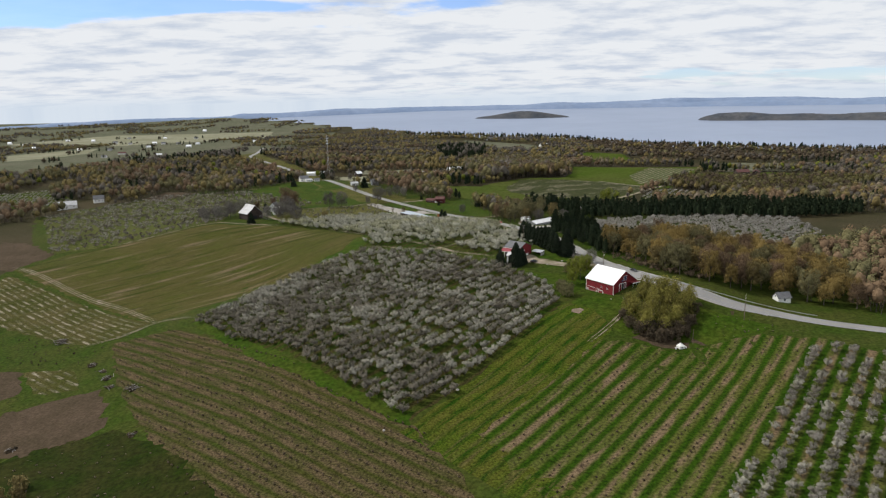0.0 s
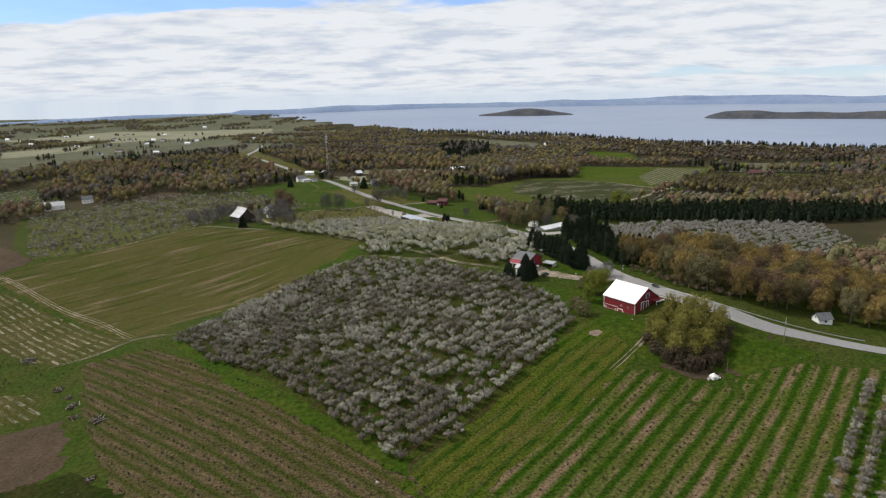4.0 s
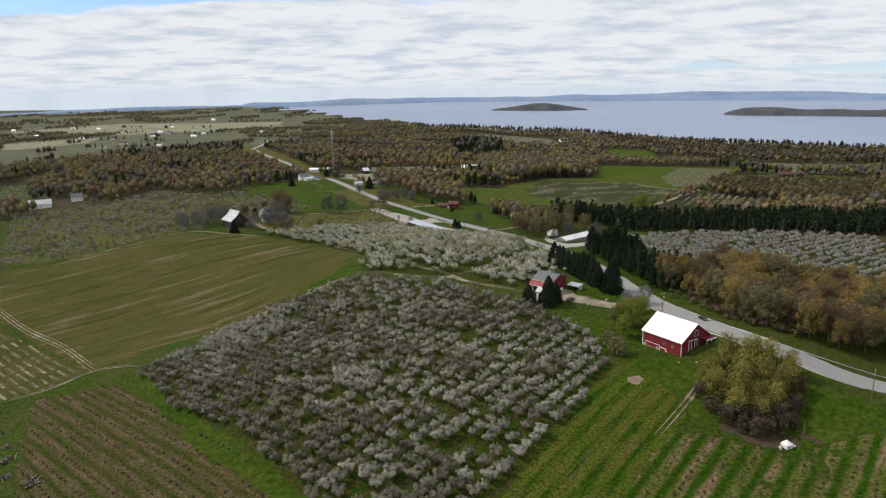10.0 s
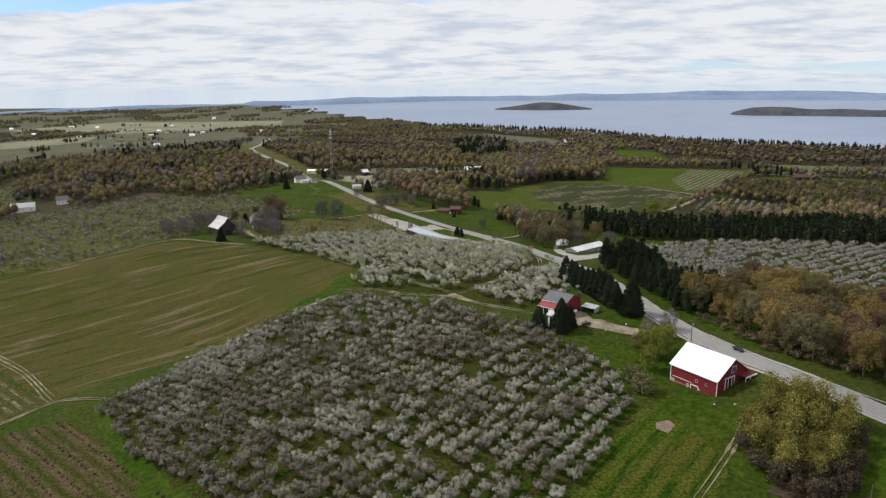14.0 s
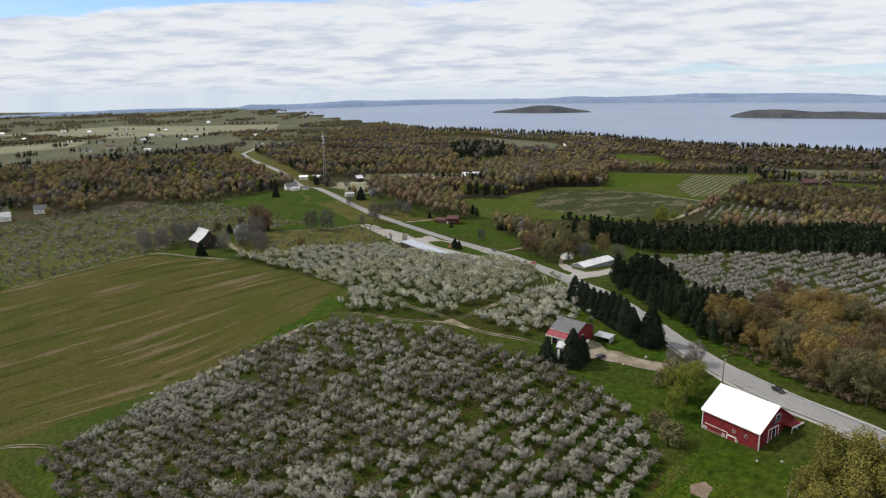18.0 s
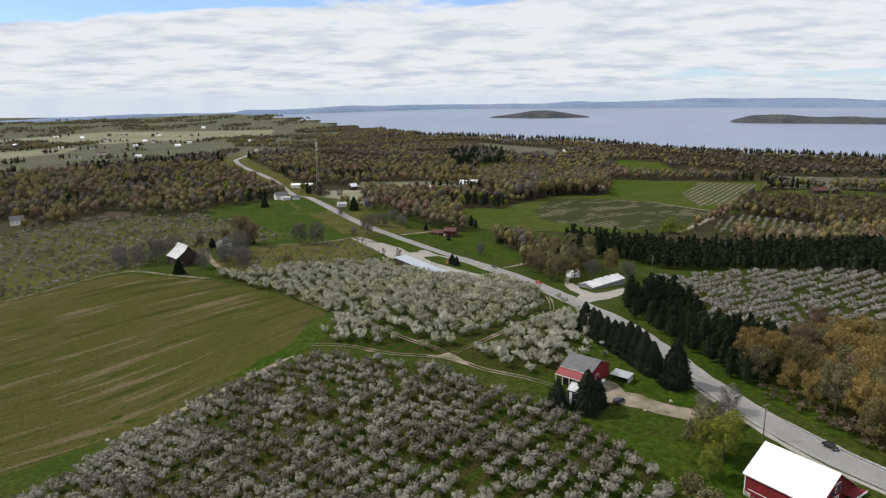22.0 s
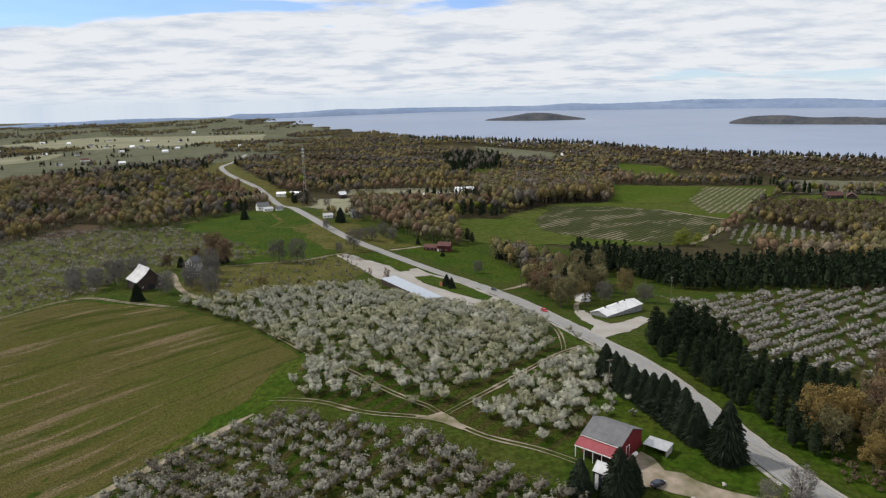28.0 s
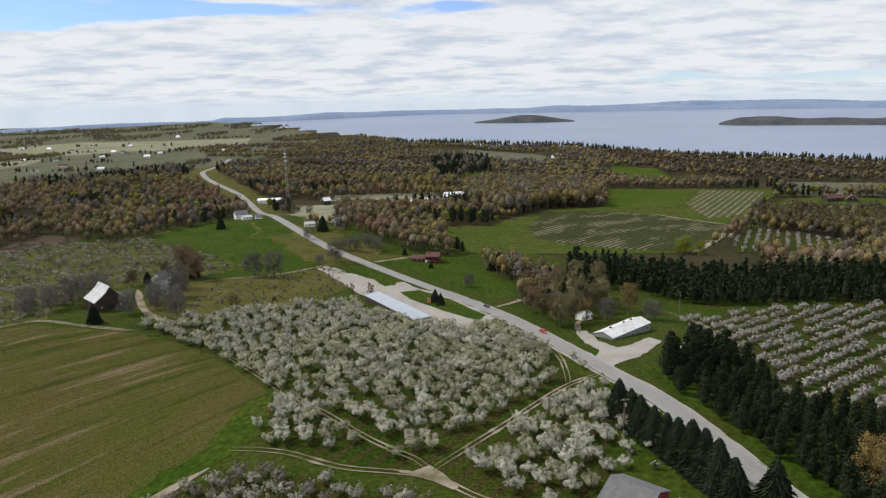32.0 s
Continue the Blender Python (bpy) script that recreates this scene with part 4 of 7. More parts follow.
def bare_frame(rng, h0, height, spread, limbs, r0, twigs=0):
    parts = [tube([(0, 0, -0.4), (0, 0, h0 * 0.6), (rng.normal(0, 0.1), rng.normal(0, 0.1), h0), (rng.normal(0, 0.3), rng.normal(0, 0.3), height * 0.85)], (r0 * 1.25, r0, r0 * 0.85, r0 * 0.15))]
    for i in range(limbs):
        a = 2 * math.pi * (i + rng.uniform(-0.3, 0.3)) / limbs
        z0, rr = h0 * rng.uniform(0.75, 1.1), spread * rng.uniform(0.6, 0.95)
        z1 = height * rng.uniform(0.55, 0.9)
        mid = (0.45 * rr * math.cos(a), 0.45 * rr * math.sin(a), z0 + 0.55 * (z1 - z0))
        end = (rr * math.cos(a), rr * math.sin(a), z1)
        parts.append(tube([(0, 0, z0), mid, end], (r0 * 0.5, r0 * 0.3, r0 * 0.08), 4 if twigs else 3))
        for _ in range(twigs):
            b = a + rng.uniform(-0.8, 0.8)
            k = rng.uniform(0.4, 0.9)
            s = np.array(mid) * (1 - k) + np.array(end) * k
            e = s + np.array([math.cos(b), math.sin(b), rng.uniform(0.5, 1.4)]) * spread * rng.uniform(0.2, 0.4)
            parts.append(tube([s, (s + e) / 2 + rng.normal(0, 0.15, 3), e], (r0 * 0.14, r0 * 0.1, r0 * 0.04), 3))
    return join(parts)


def stick(height, r):
    return tube([(0, 0, -0.4), (0, 0, height * 0.4), (0, 0, height * 0.8)], (r, r * 0.8, r * 0.3), 3)


def thicket(rng, height, spread):
    """The stems under a woodland crown: one trunk and several thinner ones beside it."""
    stems = [stick(height * 1.1, height * 0.02)]
    for i in range(3):
        a, r = i * 2.09 + rng.uniform(-0.4, 0.4), spread * rng.uniform(0.4, 0.8)
        x, y = r * math.cos(a), r * math.sin(a)
        stems.append(tube([(x * 0.8, y * 0.8, -0.4), (x, y, height * 0.35), (x * 1.1, y * 1.1, height * 0.66)], (0.24, 0.2, 0.1), 3))
    return join(stems)


def cherry_shape(rng, spread=2.7, height=4.2, limbs=9, twigs=7, per=26, size=0.125, far=False):
    """A low fruit tree: a vase of limbs, each with flowering twigs, so that the outline is ragged and gaps show."""
    vs = []
    for i in range(limbs):
        a = 2 * math.pi * (i + rng.uniform(-0.35, 0.35)) / limbs
        out = spread * rng.uniform(0.5, 0.82) if i % 4 else spread * rng.uniform(0.1, 0.4)
        foot = np.array([0, 0, height * 0.25])
        head = np.array([out * math.cos(a), out * math.sin(a), height * (rng.uniform(0.62, 0.86) if i % 4 else rng.uniform(0.8, 0.95))])
        for _ in range(twigs):
            k = rng.uniform(0.35, 1.0)
            start = foot + (head - foot) * k
            b = a + rng.normal(0, 0.9)
            way = np.array([math.cos(b), math.sin(b), rng.uniform(-0.35, 0.75)])
            reach = spread * rng.uniform(0.16, 0.34)
            t = rng.uniform(0, 1, per)[:, None]
            c = start + way * reach * t + [0, 0, -0.35] * t**2 + rng.normal(0, 0.085 * spread * (1.25 - 0.6 * t), (per, 3))
            c[:, 2] = np.maximum(c[:, 2], 0.35)
            d = c - [0, 0, height * 0.35]
            d /= np.linalg.norm(d, axis=1)[:, None]
            nrm = d + rng.normal(0, 0.42, (per, 3)) + [0, 0, 0.2]
            nrm /= np.linalg.norm(nrm, axis=1)[:, None]
            e = np.cross(nrm, rng.normal(size=(per, 3)))
            e /= np.linalg.norm(e, axis=1)[:, None]
            f = np.cross(nrm, e)
            w = size * rng.uniform(0.6, 1.4, per)[:, None]
            q = rng.uniform(0.55, 1.2, (per, 4, 1))
            vs.append(np.stack([c + w * e * q[:, 0], c + w * f * q[:, 1], c - w * e * q[:, 2], c - w * f * q[:, 3]], 1).reshape(-1, 3))
    v = np.vstack(vs)
    shell = v, np.arange(len(v)).reshape(-1, 4)
    return (stick(height, 0.15) if far else bare_frame(rng, height * 0.25, height * 0.85, spread * 0.85, 6, 0.13)), shell


def ball_mesh():
    """Unit icosahedron with each face split into three quads, all facing out."""
    v = np.array([(0, 0, 1)] + [(0.894 * math.cos(a * 1.2566), 0.894 * math.sin(a * 1.2566), 0.447) for a in range(5)] + [(0.894 * math.cos(a * 1.2566 + 0.628), 0.894 * math.sin(a * 1.2566 + 0.628), -0.447) for a in range(5)] + [(0, 0, -1)])
    f = np.array([(0, 1 + k, 1 + (k + 1) % 5) for k in range(5)] + [(1 + k, 6 + (k + 4) % 5, 6 + k) for k in range(5)] + [(1 + k, 6 + k, 1 + (k + 1) % 5) for k in range(5)] + [(6 + k, 11, 6 + (k + 1) % 5) for k in range(5)])
    m = v[f].mean(1)
    e = np.stack([(v[f[:, a]] + v[f[:, (a + 1) % 3]]) / 2 for a in range(3)], 1)
    keys, inv = np.unique(np.round(e.reshape(-1, 3), 5), axis=0, return_inverse=True)
    inv = inv.reshape(-1, 3) + len(v) + len(m)
    mid = np.arange(len(m)) + len(v)
    q = np.concatenate([np.stack([f[:, a], inv[:, a], mid, inv[:, (a + 2) % 3]], -1) for a in range(3)])
    p = np.vstack([v, m, keys])
    return p / np.linalg.norm(p, axis=1)[:, None], q


BALL_V, BALL_Q = ball_mesh()


def low_ball():
    """A cube rounded into a ball, four quads to a side."""
    v, q = [], []
    for ax in range(3):
        for s in (-1, 1):
            n = len(v)
            for i in (-1, 0, 1):
                for j in (-1, 0, 1):
                    p = [0.0, 0.0, 0.0]
                    p[ax], p[(ax + 1) % 3], p[(ax + 2) % 3] = s, i * s, j
                    v.append(p)
            q += [(n + i * 3 + j, n + i * 3 + 3 + j, n + i * 3 + 4 + j, n + i * 3 + 1 + j) for i in (0, 1) for j in (0, 1)]
    v = np.array(v)
    keys, inv = np.unique(v, axis=0, return_inverse=True)
    return keys / np.linalg.norm(keys, axis=1)[:, None], inv.ravel()[np.array(q)]


LOW_V, LOW_Q = low_ball()


def boughs(rng, lobes, k=0.86, coarse=False):
    """Lumpy hearts (x, y, z, r, height radius) inside a crown, so that no light falls right through it."""
    bv, bq = (LOW_V, LOW_Q) if coarse else (BALL_V, BALL_Q)
    return join([(bv * rng.uniform(0.8, 1.12, (len(bv), 1)) * [r * k, r * k, h * k] + [x, y, z], bq) for x, y, z, r, h in lobes])


def broadleaf_shape(rng, height=14.0, spread=5.0, per=22, lobes_n=15, size=0.62, low=0.35, twigs=2, fat=1.0, far=False, solid=False):
    """A domed woodland tree: full rounded lobes round a taller heart."""
    lobes = []
    for i in range(lobes_n):
        a, k = i * 2.4 + rng.uniform(-0.4, 0.4), math.sqrt(rng.uniform(0.15, 1))
        z = low + (0.88 - low) * (i + rng.uniform(0, 1)) / lobes_n
        w = math.sqrt(max(0.05, 1 - ((z - low - 0.12) / (1.0 - low)) ** 2))
        lobes.append((spread * 0.72 * k * w * math.cos(a), spread * 0.72 * k * w * math.sin(a), height * z, fat * spread * rng.uniform(0.24, 0.4)))
    lobes.append((0, 0, height * 0.86, spread * 0.36 * fat))
    shell = leaf_cloud(rng, lobes, per, size, 0.1, 0.26 if far else 0.42, 1.1, 0.75 if far else 0.55)
    if solid:
        hearts = [(0, 0, height * (low + 0.98) / 2, spread * 0.62, height * (0.98 - low) * 0.46)]
        shell = join([shell, boughs(rng, hearts, 0.82 if far else 0.5, far)])
    return thicket(rng, height, spread) if far else bare_frame(rng, height * 0.33, height * 0.95, spread * 0.8, 6, height * 0.016, twigs), shell


def conifer_shape(rng, height=13.0, spread=3.2, tiers=13, per=20, droop=0.35, bottom=0.06, blunt=0.0):
    vs = []
    for i in range(tiers):
        u = (i + 0.5) / tiers
        z = height * (bottom + (1 - bottom) * u)
        r = spread * ((1 - u) ** (0.85 - 0.35 * blunt) + 0.04) * rng.uniform(0.86, 1.1)
        n = max(6, int(per * (1 - 0.62 * u)))
        a = 2 * math.pi * (np.arange(n) + rng.uniform(0, 1) + rng.uniform(-0.3, 0.3, n)) / n
        out = np.stack([np.cos(a), np.sin(a), 0 * a], -1)
        side = np.stack([-np.sin(a), np.cos(a), 0 * a], -1)
        rr = (r * rng.uniform(0.72, 1.1, n))[:, None]
        w = r * 2.6 / n + 0.1
        zz = np.array([0, 0, z]) + rng.normal(0, height * 0.012, (n, 1)) * [0, 0, 1]
        tip = out * rr + zz - [0, 0, 1] * rr * droop
        mid = out * rr * 0.55 + zz - [0, 0, 1] * rr * droop * 0.35 + [0, 0, 0.15]
        root = out * rr * 0.1 + zz + [0, 0, height / tiers * 0.5]
        q = np.stack([root, mid - side * w * 0.6, tip, mid + side * w * 0.6], 1)
        vs.append(q.reshape(-1, 3))
        low = np.stack([mid - side * w * 0.5, tip * 0.9 + zz * 0.1 - [0, 0, 0.4 * height / tiers], tip, mid + side * w * 0.5 - [0, 0, 0.35 * height / tiers]], 1)
        vs.append(low.reshape(-1, 3))
    v = np.vstack(vs)
    core = tube([(0, 0, height * bottom), (0, 0, height * 0.4), (0, 0, height * 0.9)], (spread * 0.62, spread * 0.42, 0.1), 7)
    return tube([(0, 0, -0.4), (0, 0, height * 0.5), (0, 0, height * 0.97)], (height * 0.017, height * 0.012, 0.02)), join([(v, np.arange(len(v)).reshape(-1, 4)), core])


def pine_shape(rng, height=14.0, spread=3.6, per=20, lobes_n=17, size=0.55):
    lobes = []
    for i in range(lobes_n):
        u = (i + 0.5) / lobes_n
        a = i * 2.4 + rng.uniform(-0.5, 0.5)
        r = spread * 0.75 * (1 - u) ** 0.6 * rng.uniform(0.55, 1.0)
        lobes.append((r * math.cos(a), r * math.sin(a), height * (0.2 + 0.76 * u), spread * rng.uniform(0.3, 0.42) * (1.15 - 0.6 * u)))
    core = tube([(0, 0, height * 0.15), (0, 0, height * 0.45), (0, 0, height * 0.88)], (spread * 0.45, spread * 0.5, 0.1), 6)
    return tube([(0, 0, -0.4), (0, 0, height * 0.5), (0, 0, height * 0.95)], (height * 0.016, height * 0.012, 0.03)), join([leaf_cloud(rng, lobes, per, size, 0.1), core])


def template(name, shape, bark, leaf, label, category, group):
    base = new(name)
    base.empty_display_size = 0.5
    (tv, tf), (cv, cf) = shape
    mesh_object("trunk", tv, tf, bark, base)
    mesh_object("crown", cv, cf, leaf, base).data.shade_smooth()
    return tagged(base, label, category, group)


def plant(kinds, spots, rng, lo=0.85, hi=1.15, used=None):
    """Sets copies of the template trees on the ground; the first of each template is moved to its own spot."""
    used = set() if used is None else used
    for x, y, s in spots:
        base = kinds[int(rng.integers(len(kinds)))]
        k = s * rng.uniform(lo, hi)
        m = pose(x, y, ground_z(x, y) + 0.05, 0, 0, rng.uniform(0, 360))
        if base.name not in used:
            used.add(base.name)
            base.matrix_basis = m
            base.scale = (k, k, k * rng.uniform(0.92, 1.08))
        else:
            ob = copy_thing(base, m)
            ob.scale = (k, k, k * rng.uniform(0.92, 1.08))
    return used


def crowd(name, shapes, spots, rng, bark, leaf, label, category, lo=0.85, hi=1.15, trunks=True):
    """Many trees of one kind, too many to count, as one object."""
    spots = np.asarray(spots, float)
    if not len(spots):
        return None
    z = land(spots[:, 0], spots[:, 1])
    pick = rng.integers(len(shapes), size=len(spots))
    ang, sc = rng.uniform(0, 2 * np.pi, len(spots)), spots[:, 2] * rng.uniform(lo, hi, len(spots))
    for part_name, which, mat in (("trunks", 0, bark), ("crowns", 1, leaf)):
        if which == 0 and not trunks:
            continue
        vs, fs, n = [], [], 0
        for k, shape in enumerate(shapes):
            v, f = shape[which]
            for i in np.where(pick == k)[0]:
                c, s = math.cos(ang[i]) * sc[i], math.sin(ang[i]) * sc[i]
                vs.append(np.stack([c * v[:, 0] - s * v[:, 1] + spots[i, 0], s * v[:, 0] + c * v[:, 1] + spots[i, 1], v[:, 2] * sc[i] + z[i]], -1))
                fs.append(f + n)
                n += len(v)
        if which == 0 and trunks:
            top = mesh_object(name, np.vstack(vs), np.vstack(fs), mat)
        elif trunks:
            mesh_object("crowns", np.vstack(vs), np.vstack(fs), mat, top).data.shade_smooth()
        else:
            top = mesh_object(name, np.vstack(vs), np.vstack(fs), mat)
            top.data.shade_smooth()
    return tagged(top, label, category, kind="stuff")


def grid_spots(poly, angle, row, gap, rng, jit=0.5, miss=0.0, start=None):
    p = np.asarray(poly, float)
    c, s = math.cos(radians(angle)), math.sin(radians(angle))
    uv = np.stack([p[:, 0] * c + p[:, 1] * s, -p[:, 0] * s + p[:, 1] * c], -1)
    lo, hi = uv.min(0), uv.max(0)
    if start is not None:
        lo[1] = start + math.floor((lo[1] - start) / row) * row
    u, v = np.meshgrid(np.arange(lo[0], hi[0], gap), np.arange(lo[1], hi[1], row))
    u, v = u.ravel() + rng.uniform(-jit, jit, u.size), v.ravel() + rng.uniform(-jit, jit, u.size) * 0.6
    x, y = u * c - v * s, u * s + v * c
    k = inside(p, x, y) & (rng.uniform(0, 1, x.size) > miss)
    return np.stack([x[k], y[k]], -1)


def road_gap(x, y):
    """Distance to the middle of the road."""
    c = smooth_line(ROAD_LINE, 8)
    return np.min(np.hypot(x[:, None] - c[:, 0], y[:, None] - c[:, 1]), 1)


RNG = np.random.default_rng(42)
CHERRY = [cherry_shape(RNG) for _ in range(6)]
CHERRY_ROWS = [cherry_shape(RNG, twigs=6, per=12, size=0.2) for _ in range(6)]
CHERRY_MID = [cherry_shape(RNG, limbs=8, twigs=6, per=6, size=0.34, far=True) for _ in range(5)]
CHERRY_FAR = [cherry_shape(RNG, limbs=8, twigs=4, per=5, size=0.33, far=True) for _ in range(5)]
BROAD = [broadleaf_shape(RNG, 17, 6.6, 170, 26, 0.21, 0.26, 9, 0.86, solid=True) for _ in range(6)]
BROAD_FAR = [broadleaf_shape(RNG, 15, 6.2, 10, 8, 0.6, 0.24, 0, 1.0, True, True) for _ in range(6)]
BROAD_TINY = [broadleaf_shape(RNG, 13, 8.0, 4, 4, 1.5, 0.2, 0, 1.0, True, True) for _ in range(4)]
SPRUCE = [conifer_shape(RNG, 13.2, 5.5, 27, 80, 0.3, 0.02, 0.72) for _ in range(4)]
PINE = [pine_shape(RNG, 14, 4.4, 80, 20, 0.27) for _ in range(4)]
PINE_FAR = [pine_shape(RNG, 14, 3.4, 9, 10, 0.9) for _ in range(3)]
SHRUB = [cherry_shape(RNG, 0.9, 1.5, 4, 3, 3, 0.26, True) for _ in range(4)]


def orchard(poly, angle, row, gap, leaves, shapes, far_shapes, nearest, near_count, name, label, group, seed, size=1.0, miss=0.05, jit=0.5, keep=None, start=None, lean=None):
    """Rows of fruit trees: the nearest as trees of their own, the others joined."""
    rng = np.random.default_rng(seed)
    s = grid_spots(poly, angle, row, gap, rng, jit, miss, start)
    if keep is not None:
        s = s[keep(s[:, 0], s[:, 1])]
    d = np.hypot(s[:, 0] - nearest[0], s[:, 1] - nearest[1])
    s = np.c_[s[np.argsort(d)], np.full(len(s), size)]
    tone = np.array([noise.noise(Vector((x / 22, y / 22, seed * 7.7))) for x, y, _ in s]) + rng.normal(0, 0.3, len(s))
    if lean is not None:  # more of the second kind towards one side
        tone = tone + lean(s[:, 0], s[:, 1])
    near, far = s[:near_count], s[near_count:]
    for i, leaf in enumerate(leaves):
        mine = (tone > 0.12) if i else (tone <= 0.12) if len(leaves) > 1 else tone < 99
        spots = near[mine[:near_count]]
        if len(spots):
            plant([template(name, sh, BARK, leaf, label[i], "tree", group) for sh in shapes[: len(spots)]], spots, rng, 0.72, 1.18)
        crowd(name + "_rows", far_shapes, far[mine[near_count:]], rng, BARK, leaf, "rows of " + label[i], "trees", 0.72, 1.18)


def clear_of_tracks(x, y):
    ok = np.ones(len(x), bool)
    for line, w in ((((4, 448), (16, 460), (29, 474), (52, 502), (64, 513)), 4.5), (((-48, 507), (-16, 469), (1, 454)), 2.6), (((-60, 470), (-38, 463), (4, 446), (33, 427)), 3.4), (((54, 563), (57, 540), (56, 505)), 4)):
        c = smooth_line(line, 3)
        ok &= np.min(np.hypot(x[:, None] - c[:, 0], y[:, None] - c[:, 1]), 1) > w
    shed = np.asarray(((-36, 654), (-24, 626), (-4, 597), (8, 596), (14, 610), (-20, 660)), float)
    return ok & ~inside(shed, x, y)


orchard(ORCHARD_EARLY, 51, 6.0, 4.8, (BLOSSOM_GREY, BLOSSOM_BROWN), CHERRY, CHERRY_ROWS, (0, 300), 290, "cherry_tree", ("grey-white cherry tree coming into blossom on orchard grass", "brownish cherry tree still in bud on orchard grass"), "early cherry orchard", 1, 1.16, 0.1, 0.7, lean=lambda x, y: 0.6 * np.clip(1.2 - ((x + 12) * 0.738 + (y - 232) * 0.675) / 42, 0, 1))
orchard(ORCHARD_FULL, 20, 6.0, 5.6, (BLOSSOM_WHITE, BLOSSOM_CREAM), CHERRY, CHERRY_ROWS, (10, 450), 290, "white_cherry_tree", ("cherry tree in full creamy white blossom", "cream cherry tree with young green leaves"), "white cherry orchard", 2, 1.27, 0.07, 1.8, clear_of_tracks)
orchard(ORCHARD_EAST, 37.5, 8.2, 6.2, (BLOSSOM_EAST,), CHERRY, CHERRY_MID, (130, 500), 0, "east_cherry_tree", ("grey-white blossoming cherry trees across the road",), "east cherry orchard", 3, 0.98, 0.08, 0.7)
orchard(ORCHARD_WEST, 51, 7.5, 5.4, (BLOSSOM_WEST, TWIG), CHERRY, CHERRY_FAR, (-210, 630), 0, "budding_cherry", ("grey budding cherry trees on a hillside", "bare brown cherry trees on a hillside"), "", 4, 0.9, 0.3, 1.2)
orchard(ORCHARD_YOUNG, -42.5, 6.2, 3.7, (TWIG_SOIL,), SHRUB, SHRUB, (-60, 240), 290, "young_cherry_tree", ("small bare brown young cherry tree in a planted row",), "young orchard rows", 5, 0.72, 0.15, 0.4, start=143.0)


def build_row_field_trees():
    rng = np.random.default_rng(9)
    s = grid_spots(((70, 165), (205, 165), (194, 262), (174, 277), (163, 275)), 51.3, 6.47, 4.6, rng, 0.5, 0.22, 17.2)
    kinds = [template("roadside_cherry_tree", sh, BARK, leaf, "grey-white blossoming cherry tree in a brown strip", "tree", "roadside cherry rows") for sh, leaf in zip(CHERRY[:4], (BLOSSOM_GREY, BLOSSOM_BROWN, BLOSSOM_WEST, BLOSSOM_WEST))]
    plant(kinds, np.c_[s, np.full(len(s), 0.95)], rng, 0.7, 1.15)
    s = grid_spots(ROW_FIELD, 51.3, 6.47, 3.4, rng, 0.3, 0.3, 17.2)
    s = s[~inside(((66, 160), (210, 160), (196, 278), (163, 278)), s[:, 0], s[:, 1])]
    crowd("orchard_seedlings", SHRUB, np.c_[s, np.full(len(s), 0.6)], rng, BARK, TWIG_DARK, "rows of tiny newly planted trees", "saplings", 0.6, 1.2)


build_row_field_trees()

# woods beside and beyond the road
WOODS_EAST = ((113, 428), (116, 404), (122, 380), (133, 359), (148, 345), (158, 341), (172, 345), (200, 332), (240, 310), (330, 280), (420, 330), (420, 480), (300, 470), (230, 432), (156, 466), (136, 440))
PINES_ROAD = ((94, 522), (89, 500), (94, 466), (100, 440), (107, 414), (130, 432), (150, 466), (124, 488), (126, 540), (118, 546), (106, 534))
PINE_BELT = ((94, 708), (128, 688), (150, 642), (200, 640), (259, 638), (340, 616), (420, 640), (420, 700), (316, 712), (182, 708), (174, 728), (109, 765))


